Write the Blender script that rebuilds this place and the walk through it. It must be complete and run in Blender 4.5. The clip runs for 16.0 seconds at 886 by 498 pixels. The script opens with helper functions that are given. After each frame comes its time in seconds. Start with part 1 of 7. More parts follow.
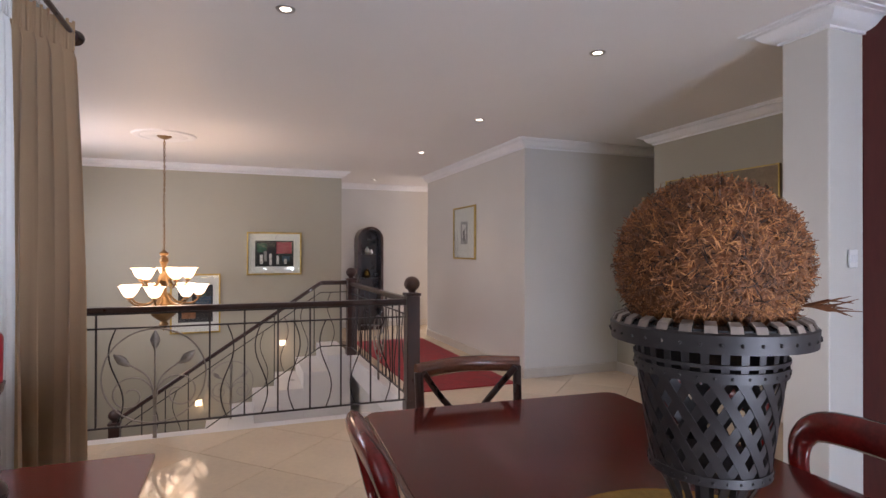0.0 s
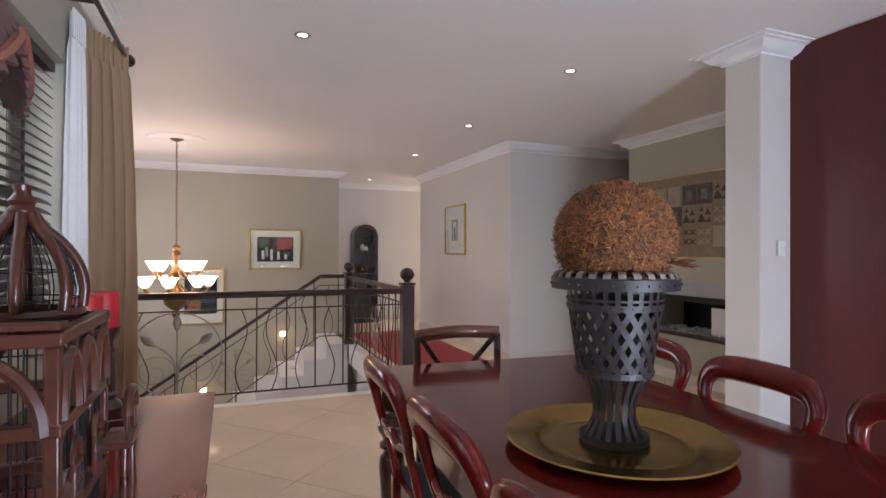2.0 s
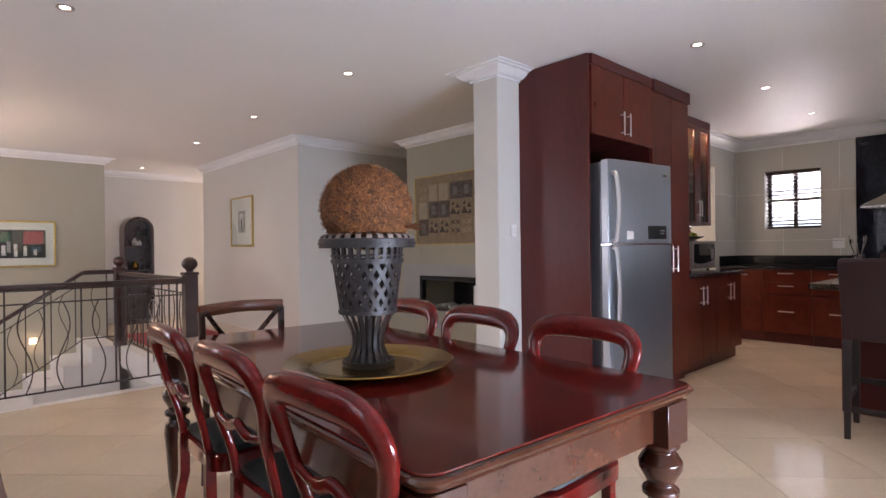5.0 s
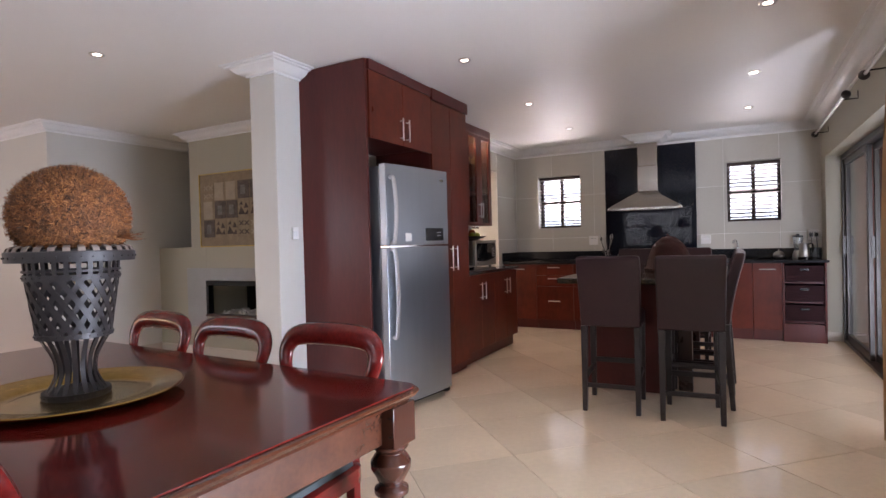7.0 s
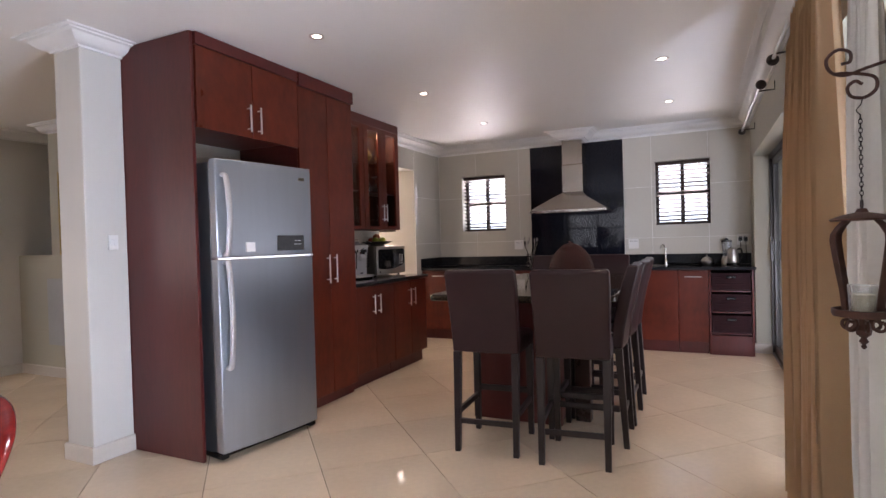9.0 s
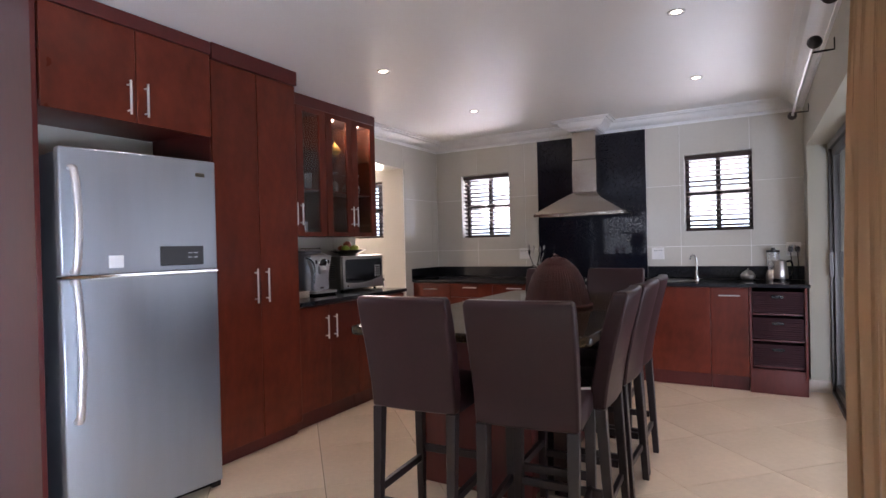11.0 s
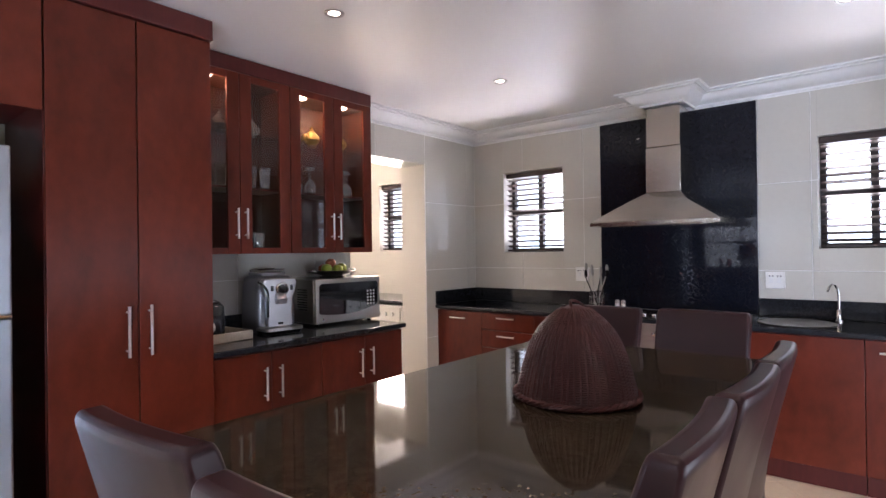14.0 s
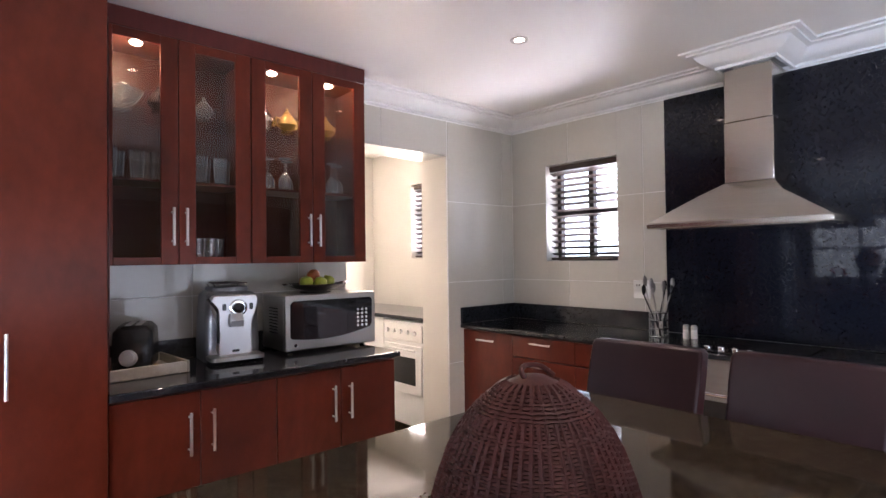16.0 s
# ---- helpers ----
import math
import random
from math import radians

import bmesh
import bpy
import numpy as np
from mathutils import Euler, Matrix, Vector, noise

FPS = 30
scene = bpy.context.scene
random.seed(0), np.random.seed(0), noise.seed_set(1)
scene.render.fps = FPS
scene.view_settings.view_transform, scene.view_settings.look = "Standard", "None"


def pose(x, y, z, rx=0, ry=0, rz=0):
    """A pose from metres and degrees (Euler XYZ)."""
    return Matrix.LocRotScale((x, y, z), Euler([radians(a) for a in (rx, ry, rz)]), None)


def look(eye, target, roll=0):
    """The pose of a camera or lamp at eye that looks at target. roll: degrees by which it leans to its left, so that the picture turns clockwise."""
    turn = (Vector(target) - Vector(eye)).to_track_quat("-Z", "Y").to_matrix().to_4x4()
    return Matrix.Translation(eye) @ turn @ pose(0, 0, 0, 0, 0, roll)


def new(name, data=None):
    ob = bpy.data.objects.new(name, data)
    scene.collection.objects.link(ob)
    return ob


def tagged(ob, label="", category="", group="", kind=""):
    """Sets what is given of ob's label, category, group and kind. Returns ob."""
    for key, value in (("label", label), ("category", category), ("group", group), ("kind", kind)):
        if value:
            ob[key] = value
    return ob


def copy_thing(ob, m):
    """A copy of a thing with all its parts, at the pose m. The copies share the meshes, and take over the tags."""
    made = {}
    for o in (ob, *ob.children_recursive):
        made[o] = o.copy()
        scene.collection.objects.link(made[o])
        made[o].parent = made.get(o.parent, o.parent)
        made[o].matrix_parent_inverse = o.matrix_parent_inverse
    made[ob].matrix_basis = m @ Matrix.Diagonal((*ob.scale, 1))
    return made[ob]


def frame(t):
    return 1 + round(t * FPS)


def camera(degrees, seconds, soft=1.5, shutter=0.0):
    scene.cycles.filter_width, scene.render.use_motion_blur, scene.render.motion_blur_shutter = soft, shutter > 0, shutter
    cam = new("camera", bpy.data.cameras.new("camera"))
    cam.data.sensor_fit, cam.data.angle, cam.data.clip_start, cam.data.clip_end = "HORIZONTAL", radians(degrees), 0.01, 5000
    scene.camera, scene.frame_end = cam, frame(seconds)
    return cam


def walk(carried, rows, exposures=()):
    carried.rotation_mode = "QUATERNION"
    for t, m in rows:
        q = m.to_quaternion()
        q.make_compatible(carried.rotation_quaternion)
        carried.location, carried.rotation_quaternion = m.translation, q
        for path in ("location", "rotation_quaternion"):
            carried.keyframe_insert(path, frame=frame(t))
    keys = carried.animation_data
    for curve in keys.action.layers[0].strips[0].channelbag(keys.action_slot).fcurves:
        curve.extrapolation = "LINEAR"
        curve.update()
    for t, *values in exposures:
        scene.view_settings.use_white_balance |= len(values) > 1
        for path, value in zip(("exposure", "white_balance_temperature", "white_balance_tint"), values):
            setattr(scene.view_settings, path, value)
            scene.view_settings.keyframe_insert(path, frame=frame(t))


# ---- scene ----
cam = camera(78.3, 16.0)
PATH = [
    (0, (0.468, 0.15, 1.315), (1.167, 2.024, 1.325), 0.1),
    (0.5, (0.425, 0.016, 1.298), (1.121, 1.891, 1.308), 0.1),
    (1, (0.391, -0.104, 1.281), (1.086, 1.771, 1.292), 0.1),
    (1.5, (0.343, -0.206, 1.265), (1.046, 1.666, 1.276), 0.2),
    (2, (0.293, -0.289, 1.258), (1.022, 1.573, 1.268), 0.2),
    (2.5, (0.231, -0.362, 1.236), (1.03, 1.472, 1.247), 0.1),
    (3, (0.199, -0.443, 1.22), (1.093, 1.346, 1.229), -0.0),
    (3.5, (0.162, -0.514, 1.198), (1.161, 1.218, 1.206), -0.2),
    (6, (0.174, -0.746, 1.153), (1.763, 0.469, 1.146), -1.2),
    (6.5, (0.223, -0.796, 1.156), (1.912, 0.276, 1.145), -1.5),
    (7, (0.338, -0.855, 1.191), (2.097, 0.096, 1.167), -1.5),
    (7.5, (0.514, -0.957, 1.208), (2.304, -0.063, 1.178), -1.5),
    (8, (0.73, -1.095, 1.208), (2.529, -0.222, 1.179), -1.5),
    (8.5, (0.936, -1.154, 1.229), (2.744, -0.299, 1.198), -1.7),
    (9, (1.199, -1.224, 1.238), (3.006, -0.367, 1.209), -1.6),
    (11.5, (2.47, -1.344, 1.291), (4.176, -0.3, 1.282), -1.3),
    (12, (2.71, -1.315, 1.308), (4.387, -0.225, 1.303), -1.2),
    (12.5, (2.954, -1.274, 1.321), (4.597, -0.133, 1.319), -1.1),
    (13, (3.194, -1.211, 1.329), (4.8, -0.019, 1.331), -0.9),
    (13.5, (3.432, -1.162, 1.345), (5.008, 0.069, 1.352), -0.9),
    (14, (3.668, -1.126, 1.37), (5.209, 0.149, 1.379), -0.8),
    (14.5, (3.886, -1.084, 1.385), (5.384, 0.242, 1.396), -0.7),
    (15, (4.117, -1.034, 1.405), (5.566, 0.345, 1.419), -0.7),
    (15.5, (4.351, -0.968, 1.395), (5.742, 0.468, 1.422), -0.6),
    (16, (4.55, -0.917, 1.386), (5.886, 0.572, 1.42), -0.7),
]
walk(cam, [(t, look(eye, target, roll)) for t, eye, target, roll in PATH], [(0.0, -0.15, 6750.0, 31.0), (3.0, 0.03, 6800.0, 31.0), (8.5, 0.2, 6950.0, 31.0), (12.5, 0.42, 6400.0, 29.0), (16.0, 0.88, 6400.0, 28.0)])

# ---- world, sun, large lights, exposure ----
world = bpy.data.worlds.new("world")
scene.world = world
world.use_nodes = True
wn = world.node_tree.nodes
sky = wn.new("ShaderNodeTexSky")
sky.sky_type, sky.sun_disc = "NISHITA", False
sky.sun_elevation, sky.sun_rotation = radians(48), radians(200)
wn["Background"].inputs["Strength"].default_value = 0.15
world.node_tree.links.new(sky.outputs["Color"], wn["Background"].inputs["Color"])


def lamp(name, kind, place, power, colour, size=0.1, target=None, size_y=None, spot=None):
    data = bpy.data.lights.new(name, kind)
    data.energy, data.color = power, colour
    if kind == "AREA":
        data.shape, data.size, data.size_y = "RECTANGLE", size, size_y or size
    elif kind == "SUN":
        data.angle = size
    else:
        data.shadow_soft_size = size
    if spot:
        data.spot_size, data.spot_blend = radians(spot), 0.6
    ob = new(name, data)
    ob.matrix_world = look(place, target) if target else pose(*place)
    return ob


lamp("sun", "SUN", (4, 12, 16), 3.0, (1.0, 0.95, 0.88), radians(0.6), (3.4, -0.5, 1))
SKYLIGHT = (0.77, 0.88, 1.0)
lamp("daylight_sliding_door", "AREA", (5.6, -2.9, 0.75), 36, (0.80, 0.90, 1.0), 3.4, (5.3, 1.0, 0.5), 1.2)
lamp("daylight_terrace_door", "AREA", (2.0, -2.8, 0.42), 300, (0.63, 0.82, 1.0), 1.6, (2.3, 1.9, 0.55), 0.7)
for y, power in ((1.365, 170), (-1.04, 65)):
    lamp("daylight_kitchen_window", "AREA", (9.2, y, 0.85), power, (0.97, 0.98, 1.0), 1.5, (7.9, y, 1.75), 0.8)
lamp("daylight_west_window", "AREA", (-0.52, 1.1, 1.5), 7, SKYLIGHT, 1.6, (2, 1.1, 1.3), 1.1)
lamp("daylight_stair_window", "AREA", (-1.75, 6.4, 1.4), 36, SKYLIGHT, 1.6, (2, 6.4, 0.6), 1.3)
# Added fill in place of a supposed window; brightens the hall end wall.
lamp("daylight_hall", "AREA", (5.05, 8.9, 1.5), 22, (1.0, 0.95, 0.88), 1.0, (2, 9.0, 1.3), 1.2)
lamp("daylight_pantry", "AREA", (7.86, 2.97, 1.75), 42, (1.0, 0.91, 0.75), 0.66, (6.8, 2.97, 1.70), 0.66)

# ---- materials ----


def material(name, colour, rough=0.5, metal=0.0, vary=0.15, scale=3.0, bump=0.0, fine=60.0, coat=0.0, stretch=(1, 1, 1), spec=0.5, sheen=0.0, random_each=0.0):
    m = bpy.data.materials.new(name)
    m.use_nodes = True
    n, link = m.node_tree.nodes, m.node_tree.links.new
    b = n["Principled BSDF"]
    b.inputs["Metallic"].default_value = metal
    b.inputs["Coat Weight"].default_value = coat
    b.inputs["Coat Roughness"].default_value = 0.06
    b.inputs["Specular IOR Level"].default_value = spec
    b.inputs["Sheen Weight"].default_value = sheen
    co = n.new("ShaderNodeTexCoord")
    mp = n.new("ShaderNodeMapping")
    mp.inputs["Scale"].default_value = stretch
    link(co.outputs["Object"], mp.inputs["Vector"])
    big, small = n.new("ShaderNodeTexNoise"), n.new("ShaderNodeTexNoise")
    big.inputs["Scale"].default_value, big.inputs["Detail"].default_value = scale, 5
    small.inputs["Scale"].default_value, small.inputs["Detail"].default_value = fine, 4
    link(mp.outputs["Vector"], big.inputs["Vector"])
    link(mp.outputs["Vector"], small.inputs["Vector"])
    mix = n.new("ShaderNodeMath")
    mix.operation = "MULTIPLY_ADD"
    mix.inputs[1].default_value = 0.35
    link(small.outputs["Fac"], mix.inputs[0])
    half = n.new("ShaderNodeMath")
    half.operation = "MULTIPLY"
    half.inputs[1].default_value = 0.65
    link(big.outputs["Fac"], half.inputs[0])
    link(half.outputs[0], mix.inputs[2])
    ramp = n.new("ShaderNodeValToRGB")
    ramp.color_ramp.elements[0].position, ramp.color_ramp.elements[1].position = 0.32, 0.68
    lo, hi = [max(0, c * (1 - vary)) for c in colour], [min(1, c * (1 + vary)) for c in colour]
    ramp.color_ramp.elements[0].color, ramp.color_ramp.elements[1].color = (*lo, 1), (*hi, 1)
    link(mix.outputs[0], ramp.inputs["Fac"])
    out = ramp.outputs["Color"]
    if random_each:
        info = n.new("ShaderNodeObjectInfo")
        rng = n.new("ShaderNodeMapRange")
        rng.inputs["To Min"].default_value, rng.inputs["To Max"].default_value = 1 - random_each, 1 + random_each
        link(info.outputs["Random"], rng.inputs["Value"])
        hsv = n.new("ShaderNodeHueSaturation")
        link(rng.outputs["Result"], hsv.inputs["Value"])
        link(out, hsv.inputs["Color"])
        out = hsv.outputs["Color"]
    link(out, b.inputs["Base Color"])
    rr = n.new("ShaderNodeMapRange")
    rr.inputs["To Min"].default_value, rr.inputs["To Max"].default_value = rough * 0.8, min(1, rough * 1.2)
    link(big.outputs["Fac"], rr.inputs["Value"])
    link(rr.outputs["Result"], b.inputs["Roughness"])
    if bump:
        bp = n.new("ShaderNodeBump")
        bp.inputs["Strength"].default_value, bp.inputs["Distance"].default_value = bump, 0.004
        link(mix.outputs[0], bp.inputs["Height"])
        link(bp.outputs["Normal"], b.inputs["Normal"])
    return m


def glow(name, colour, strength):
    m = bpy.data.materials.new(name)
    m.use_nodes = True
    b = m.node_tree.nodes["Principled BSDF"]
    b.inputs["Base Color"].default_value = (*colour, 1)
    b.inputs["Emission Color"].default_value = (*colour, 1)
    b.inputs["Emission Strength"].default_value = strength
    return m


def glassy(name, colour=(1, 1, 1), rough=0.0, thin=True, power=5.0, base=0.04, glint=0.0):
    """Thin panes: mostly clear with a mirror gloss by Fresnel; thick glass: a true refracting body."""
    m = bpy.data.materials.new(name)
    m.use_nodes = True
    n, link = m.node_tree.nodes, m.node_tree.links.new
    if not thin:
        b = n["Principled BSDF"]
        b.inputs["Base Color"].default_value = (*colour, 1)
        b.inputs["Transmission Weight"].default_value, b.inputs["Roughness"].default_value = 1.0, rough
        return m
    n.remove(n["Principled BSDF"])
    clear, gloss, mix = n.new("ShaderNodeBsdfTransparent"), n.new("ShaderNodeBsdfGlossy"), n.new("ShaderNodeMixShader")
    lw, five, fac = n.new("ShaderNodeLayerWeight"), n.new("ShaderNodeMath"), n.new("ShaderNodeMath")
    lw.inputs["Blend"].default_value = 0.5
    five.operation, five.inputs[1].default_value = "POWER", power
    fac.operation, fac.inputs[1].default_value, fac.inputs[2].default_value = "MULTIPLY_ADD", 0.92 - base, base
    clear.inputs["Color"].default_value = (*colour, 1)
    gloss.inputs["Roughness"].default_value = rough
    link(lw.outputs["Facing"], five.inputs[0])
    link(five.outputs[0], fac.inputs[0])
    link(fac.outputs[0], mix.inputs["Fac"])
    link(clear.outputs[0], mix.inputs[1])
    sheen_out = gloss.outputs[0]
    # White diffuse mixed into the gloss stands in for highlights on clear glass.
    if glint:
        glint_white, both = n.new("ShaderNodeBsdfDiffuse"), n.new("ShaderNodeMixShader")
        glint_white.inputs["Color"].default_value = (0.85, 0.88, 0.9, 1)
        both.inputs["Fac"].default_value = glint
        link(gloss.outputs[0], both.inputs[1])
        link(glint_white.outputs[0], both.inputs[2])
        sheen_out = both.outputs[0]
    link(sheen_out, mix.inputs[2])
    link(mix.outputs[0], n["Material Output"].inputs["Surface"])
    return m


def speckled(name, base, fleck, rough=0.08, scale=180.0):
    """Polished granite: crystal flecks on a dark ground."""
    m = bpy.data.materials.new(name)
    m.use_nodes = True
    n, link = m.node_tree.nodes, m.node_tree.links.new
    b = n["Principled BSDF"]
    b.inputs["Roughness"].default_value = rough
    b.inputs["Specular IOR Level"].default_value = 0.35
    co, vo, no = n.new("ShaderNodeTexCoord"), n.new("ShaderNodeTexVoronoi"), n.new("ShaderNodeTexNoise")
    vo.inputs["Scale"].default_value, no.inputs["Scale"].default_value, no.inputs["Detail"].default_value = scale, scale * 0.22, 6
    link(co.outputs["Object"], vo.inputs["Vector"])
    link(co.outputs["Object"], no.inputs["Vector"])
    r1, r2, mx = n.new("ShaderNodeValToRGB"), n.new("ShaderNodeValToRGB"), n.new("ShaderNodeMixRGB")
    r1.color_ramp.elements[0].color, r1.color_ramp.elements[1].color = (*base, 1), (*fleck, 1)
    r1.color_ramp.elements[0].position, r1.color_ramp.elements[1].position = 0.55, 0.95
    sep = n.new("ShaderNodeSeparateColor")
    link(vo.outputs["Color"], sep.inputs["Color"])
    link(sep.outputs[0], r1.inputs["Fac"])
    r2.color_ramp.elements[0].position, r2.color_ramp.elements[1].position = 0.45, 0.7
    r2.color_ramp.elements[0].color, r2.color_ramp.elements[1].color = (0, 0, 0, 1), (0.7, 0.7, 0.7, 1)
    link(no.outputs["Fac"], r2.inputs["Fac"])
    link(r2.outputs["Color"], mx.inputs["Fac"])
    link(r1.outputs["Color"], mx.inputs["Color1"])
    mx.inputs["Color2"].default_value = (*fleck, 1)
    link(mx.outputs["Color"], b.inputs["Base Color"])
    return m


WALL = material("wall_paint_greige", (0.40, 0.378, 0.295), 0.55, vary=0.04, scale=1.2, bump=0.08, fine=220)
WALL_PALE = material("wall_paint_pale", (0.62, 0.60, 0.55), 0.5, vary=0.04, scale=1.2, bump=0.08, fine=220)
CEILING = material("ceiling_paint", (0.82, 0.80, 0.765), 0.5, vary=0.03, scale=0.8, bump=0.05, fine=180)
CORNICE = material("cornice_plaster", (0.82, 0.82, 0.81), 0.5, vary=0.03)
FLOOR = material("floor_tile_cream", (0.79, 0.65, 0.475), 0.07, vary=0.07, scale=2.0, fine=30, spec=0.6, random_each=0.05)
GROUT = material("grout", (0.22, 0.17, 0.12), 0.9, vary=0.2)
WALLTILE = material("wall_tile_grey", (0.57, 0.548, 0.485), 0.09, vary=0.04, scale=1.5, fine=40, random_each=0.02)
WALLGROUT = material("wall_grout", (0.85, 0.85, 0.83), 0.8)
CHERRY = material("cherry_wood", (0.112, 0.0185, 0.0085), 0.3, vary=0.34, scale=3.6, fine=15, stretch=(1.6, 1.6, 0.95), spec=0.28, random_each=0.1)
PATIOBLOCK = material("patio_blocker_red", (0.16, 0.06, 0.045), 0.8, vary=0.25, scale=5, bump=0.3)
CHERRY_DARK = material("cherry_wood_panel", (0.088, 0.014, 0.011), 0.35, vary=0.25, scale=2.0, fine=24, stretch=(2, 2, 0.4), spec=0.4)
MAHOGANY = material("mahogany_polish", (0.13, 0.009, 0.007), 0.16, vary=0.4, scale=3.0, fine=30, stretch=(3, 0.5, 3), coat=0.1, spec=0.42)
TABLETOP = material("table_top_polish", (0.105, 0.010, 0.007), 0.11, vary=0.3, scale=2.0, fine=30, stretch=(3, 0.4, 3), coat=0.1, spec=0.42)
TABLEEDGE = material("table_edge_wood", (0.075, 0.022, 0.010), 0.25, vary=0.35, scale=3.0, fine=30, stretch=(3, 0.5, 3), coat=0.3)
DARKWOOD = material("dark_wood", (0.035, 0.014, 0.010), 0.28, vary=0.3, scale=5, fine=40, coat=0.2)
RAILWOOD = material("rail_wood", (0.045, 0.017, 0.012), 0.3, vary=0.3, scale=5, fine=50, coat=0.2)
IRON = material("wrought_iron", (0.05, 0.042, 0.04), 0.4, metal=0.5, vary=0.25, scale=12, bump=0.15)
IRON_PALE = material("pewter_iron", (0.33, 0.30, 0.27), 0.38, metal=0.8, vary=0.2, scale=14)
STRAP = material("iron_strap", (0.022, 0.017, 0.016), 0.5, metal=0.1, vary=0.3, scale=16, bump=0.25)
HOODSTEEL = material("hood_steel", (0.56, 0.52, 0.47), 0.2, metal=1.0, vary=0.05, scale=3, fine=90, stretch=(1, 1, 14))
STEEL = material("brushed_steel", (0.52, 0.50, 0.47), 0.32, metal=1.0, vary=0.06, scale=3, fine=90, stretch=(1, 1, 14))
FRIDGE_STEEL = material("fridge_steel", (0.40, 0.44, 0.48), 0.36, metal=0.92, vary=0.04, scale=2, fine=120, stretch=(10, 10, 1))
SATIN = material("satin_nickel", (0.72, 0.71, 0.70), 0.36, metal=0.8, vary=0.03)
CHROME = material("chrome", (0.8, 0.8, 0.8), 0.12, metal=1.0, vary=0.03)
BRASS = material("antique_brass", (0.34, 0.215, 0.06), 0.2, metal=0.95, vary=0.28, scale=9, bump=0.05, fine=70)
GOLD = material("gilt_frame", (0.55, 0.39, 0.12), 0.32, metal=0.8, vary=0.25, scale=20, bump=0.1)
BRONZE = material("bronze", (0.24, 0.14, 0.06), 0.35, metal=0.7, vary=0.3, scale=18)
GRANITE = speckled("black_granite", (0.009, 0.010, 0.012), (0.028, 0.03, 0.036), 0.07, 260)
GRANITE_ISLAND = speckled("brown_granite", (0.014, 0.011, 0.008), (0.062, 0.045, 0.027), 0.05, 150)
SPLASH = speckled("splash_granite", (0.007, 0.008, 0.013), (0.010, 0.012, 0.019), 0.03, 260)
LEATHER = material("brown_leather", (0.030, 0.0115, 0.0135), 0.32, vary=0.12, scale=9, spec=0.32)
STOOLLEG = material("stool_leg", (0.017, 0.010, 0.010), 0.35, vary=0.25, scale=8)
CURTAIN = material("curtain_tan", (0.52, 0.345, 0.195), 0.8, vary=0.08, scale=5, bump=0.2, fine=240, sheen=0.2)
_n, _l = CURTAIN.node_tree.nodes, CURTAIN.node_tree.links
_tr, _mx = _n.new("ShaderNodeBsdfTranslucent"), _n.new("ShaderNodeMixShader")
_tr.inputs["Color"].default_value = (0.60, 0.40, 0.22, 1)
_mx.inputs["Fac"].default_value = 0.35
_l.new(_n["Principled BSDF"].outputs[0], _mx.inputs[1])
_l.new(_tr.outputs[0], _mx.inputs[2])
_l.new(_mx.outputs[0], _n["Material Output"].inputs["Surface"])
LINING = material("curtain_lining", (0.72, 0.70, 0.66), 0.8, vary=0.05)
WHITE = material("white_enamel", (0.8, 0.8, 0.79), 0.25, vary=0.03)
PLASTIC = material("white_plastic", (0.78, 0.77, 0.74), 0.35, vary=0.03)
BLACK = material("black_plastic", (0.012, 0.012, 0.013), 0.25, vary=0.2)
BLACKGLASS = material("black_mirror_glass", (0.010, 0.010, 0.012), 0.04, vary=0.1, spec=0.9)
MACHINE = material("machine_grey", (0.20, 0.20, 0.21), 0.32, metal=0.6, vary=0.06)
MACHINE_PALE = material("machine_silver", (0.50, 0.50, 0.51), 0.3, metal=0.85, vary=0.04)
CABINNER = material("cabinet_lining", (0.075, 0.022, 0.012), 0.45, vary=0.25, scale=3, fine=24, stretch=(2, 2, 0.5), spec=0.25)
BLIND = material("blind_wood", (0.045, 0.025, 0.020), 0.35, vary=0.2, scale=6, fine=50, stretch=(1, 0.2, 1))
# Paler copy of the slat wood with sunlight put into its colour.
BLIND_PALE = material("blind_slat_sunlit", (0.45, 0.42, 0.45), 0.5, vary=0.08, scale=6)
FRAMEDARK = material("window_frame_dark", (0.03, 0.022, 0.02), 0.4, vary=0.2)
ALU = material("door_frame_bronze", (0.055, 0.05, 0.045), 0.35, metal=0.5, vary=0.1)
RUG = material("red_rug", (0.30, 0.012, 0.016), 0.95, vary=0.35, scale=14, bump=0.5, fine=260, sheen=0.05)
MAT_PAPER = material("picture_mount", (0.72, 0.71, 0.66), 0.7, vary=0.03)
FIBRE = material("coir_fibre", (0.19, 0.066, 0.020), 0.75, vary=0.55, scale=30, fine=220)
FIBRE_PALE = material("coir_fibre_pale", (0.42, 0.16, 0.05), 0.7, vary=0.4, scale=30, fine=220)
WICKER_DARK = material("wicker_dark", (0.03, 0.010, 0.012), 0.7, spec=0.15, vary=0.35, scale=18, fine=140, bump=0.5)
TABLELEG = material("table_leg_wood", (0.055, 0.016, 0.009), 0.25, vary=0.35, scale=4, fine=30, coat=0.3)
WICKER = material("wicker_brown", (0.060, 0.016, 0.014), 0.45, spec=0.25, vary=0.35, scale=18, fine=140, bump=0.5)
CANDLE_RED = material("red_candle", (0.42, 0.015, 0.02), 0.4, vary=0.1)
CANDLE_CREAM = material("cream_candle", (0.75, 0.66, 0.48), 0.45, vary=0.05)
SEATCLOTH = material("green_seat_cloth", (0.018, 0.028, 0.027), 0.6, vary=0.2, scale=8, bump=0.2)
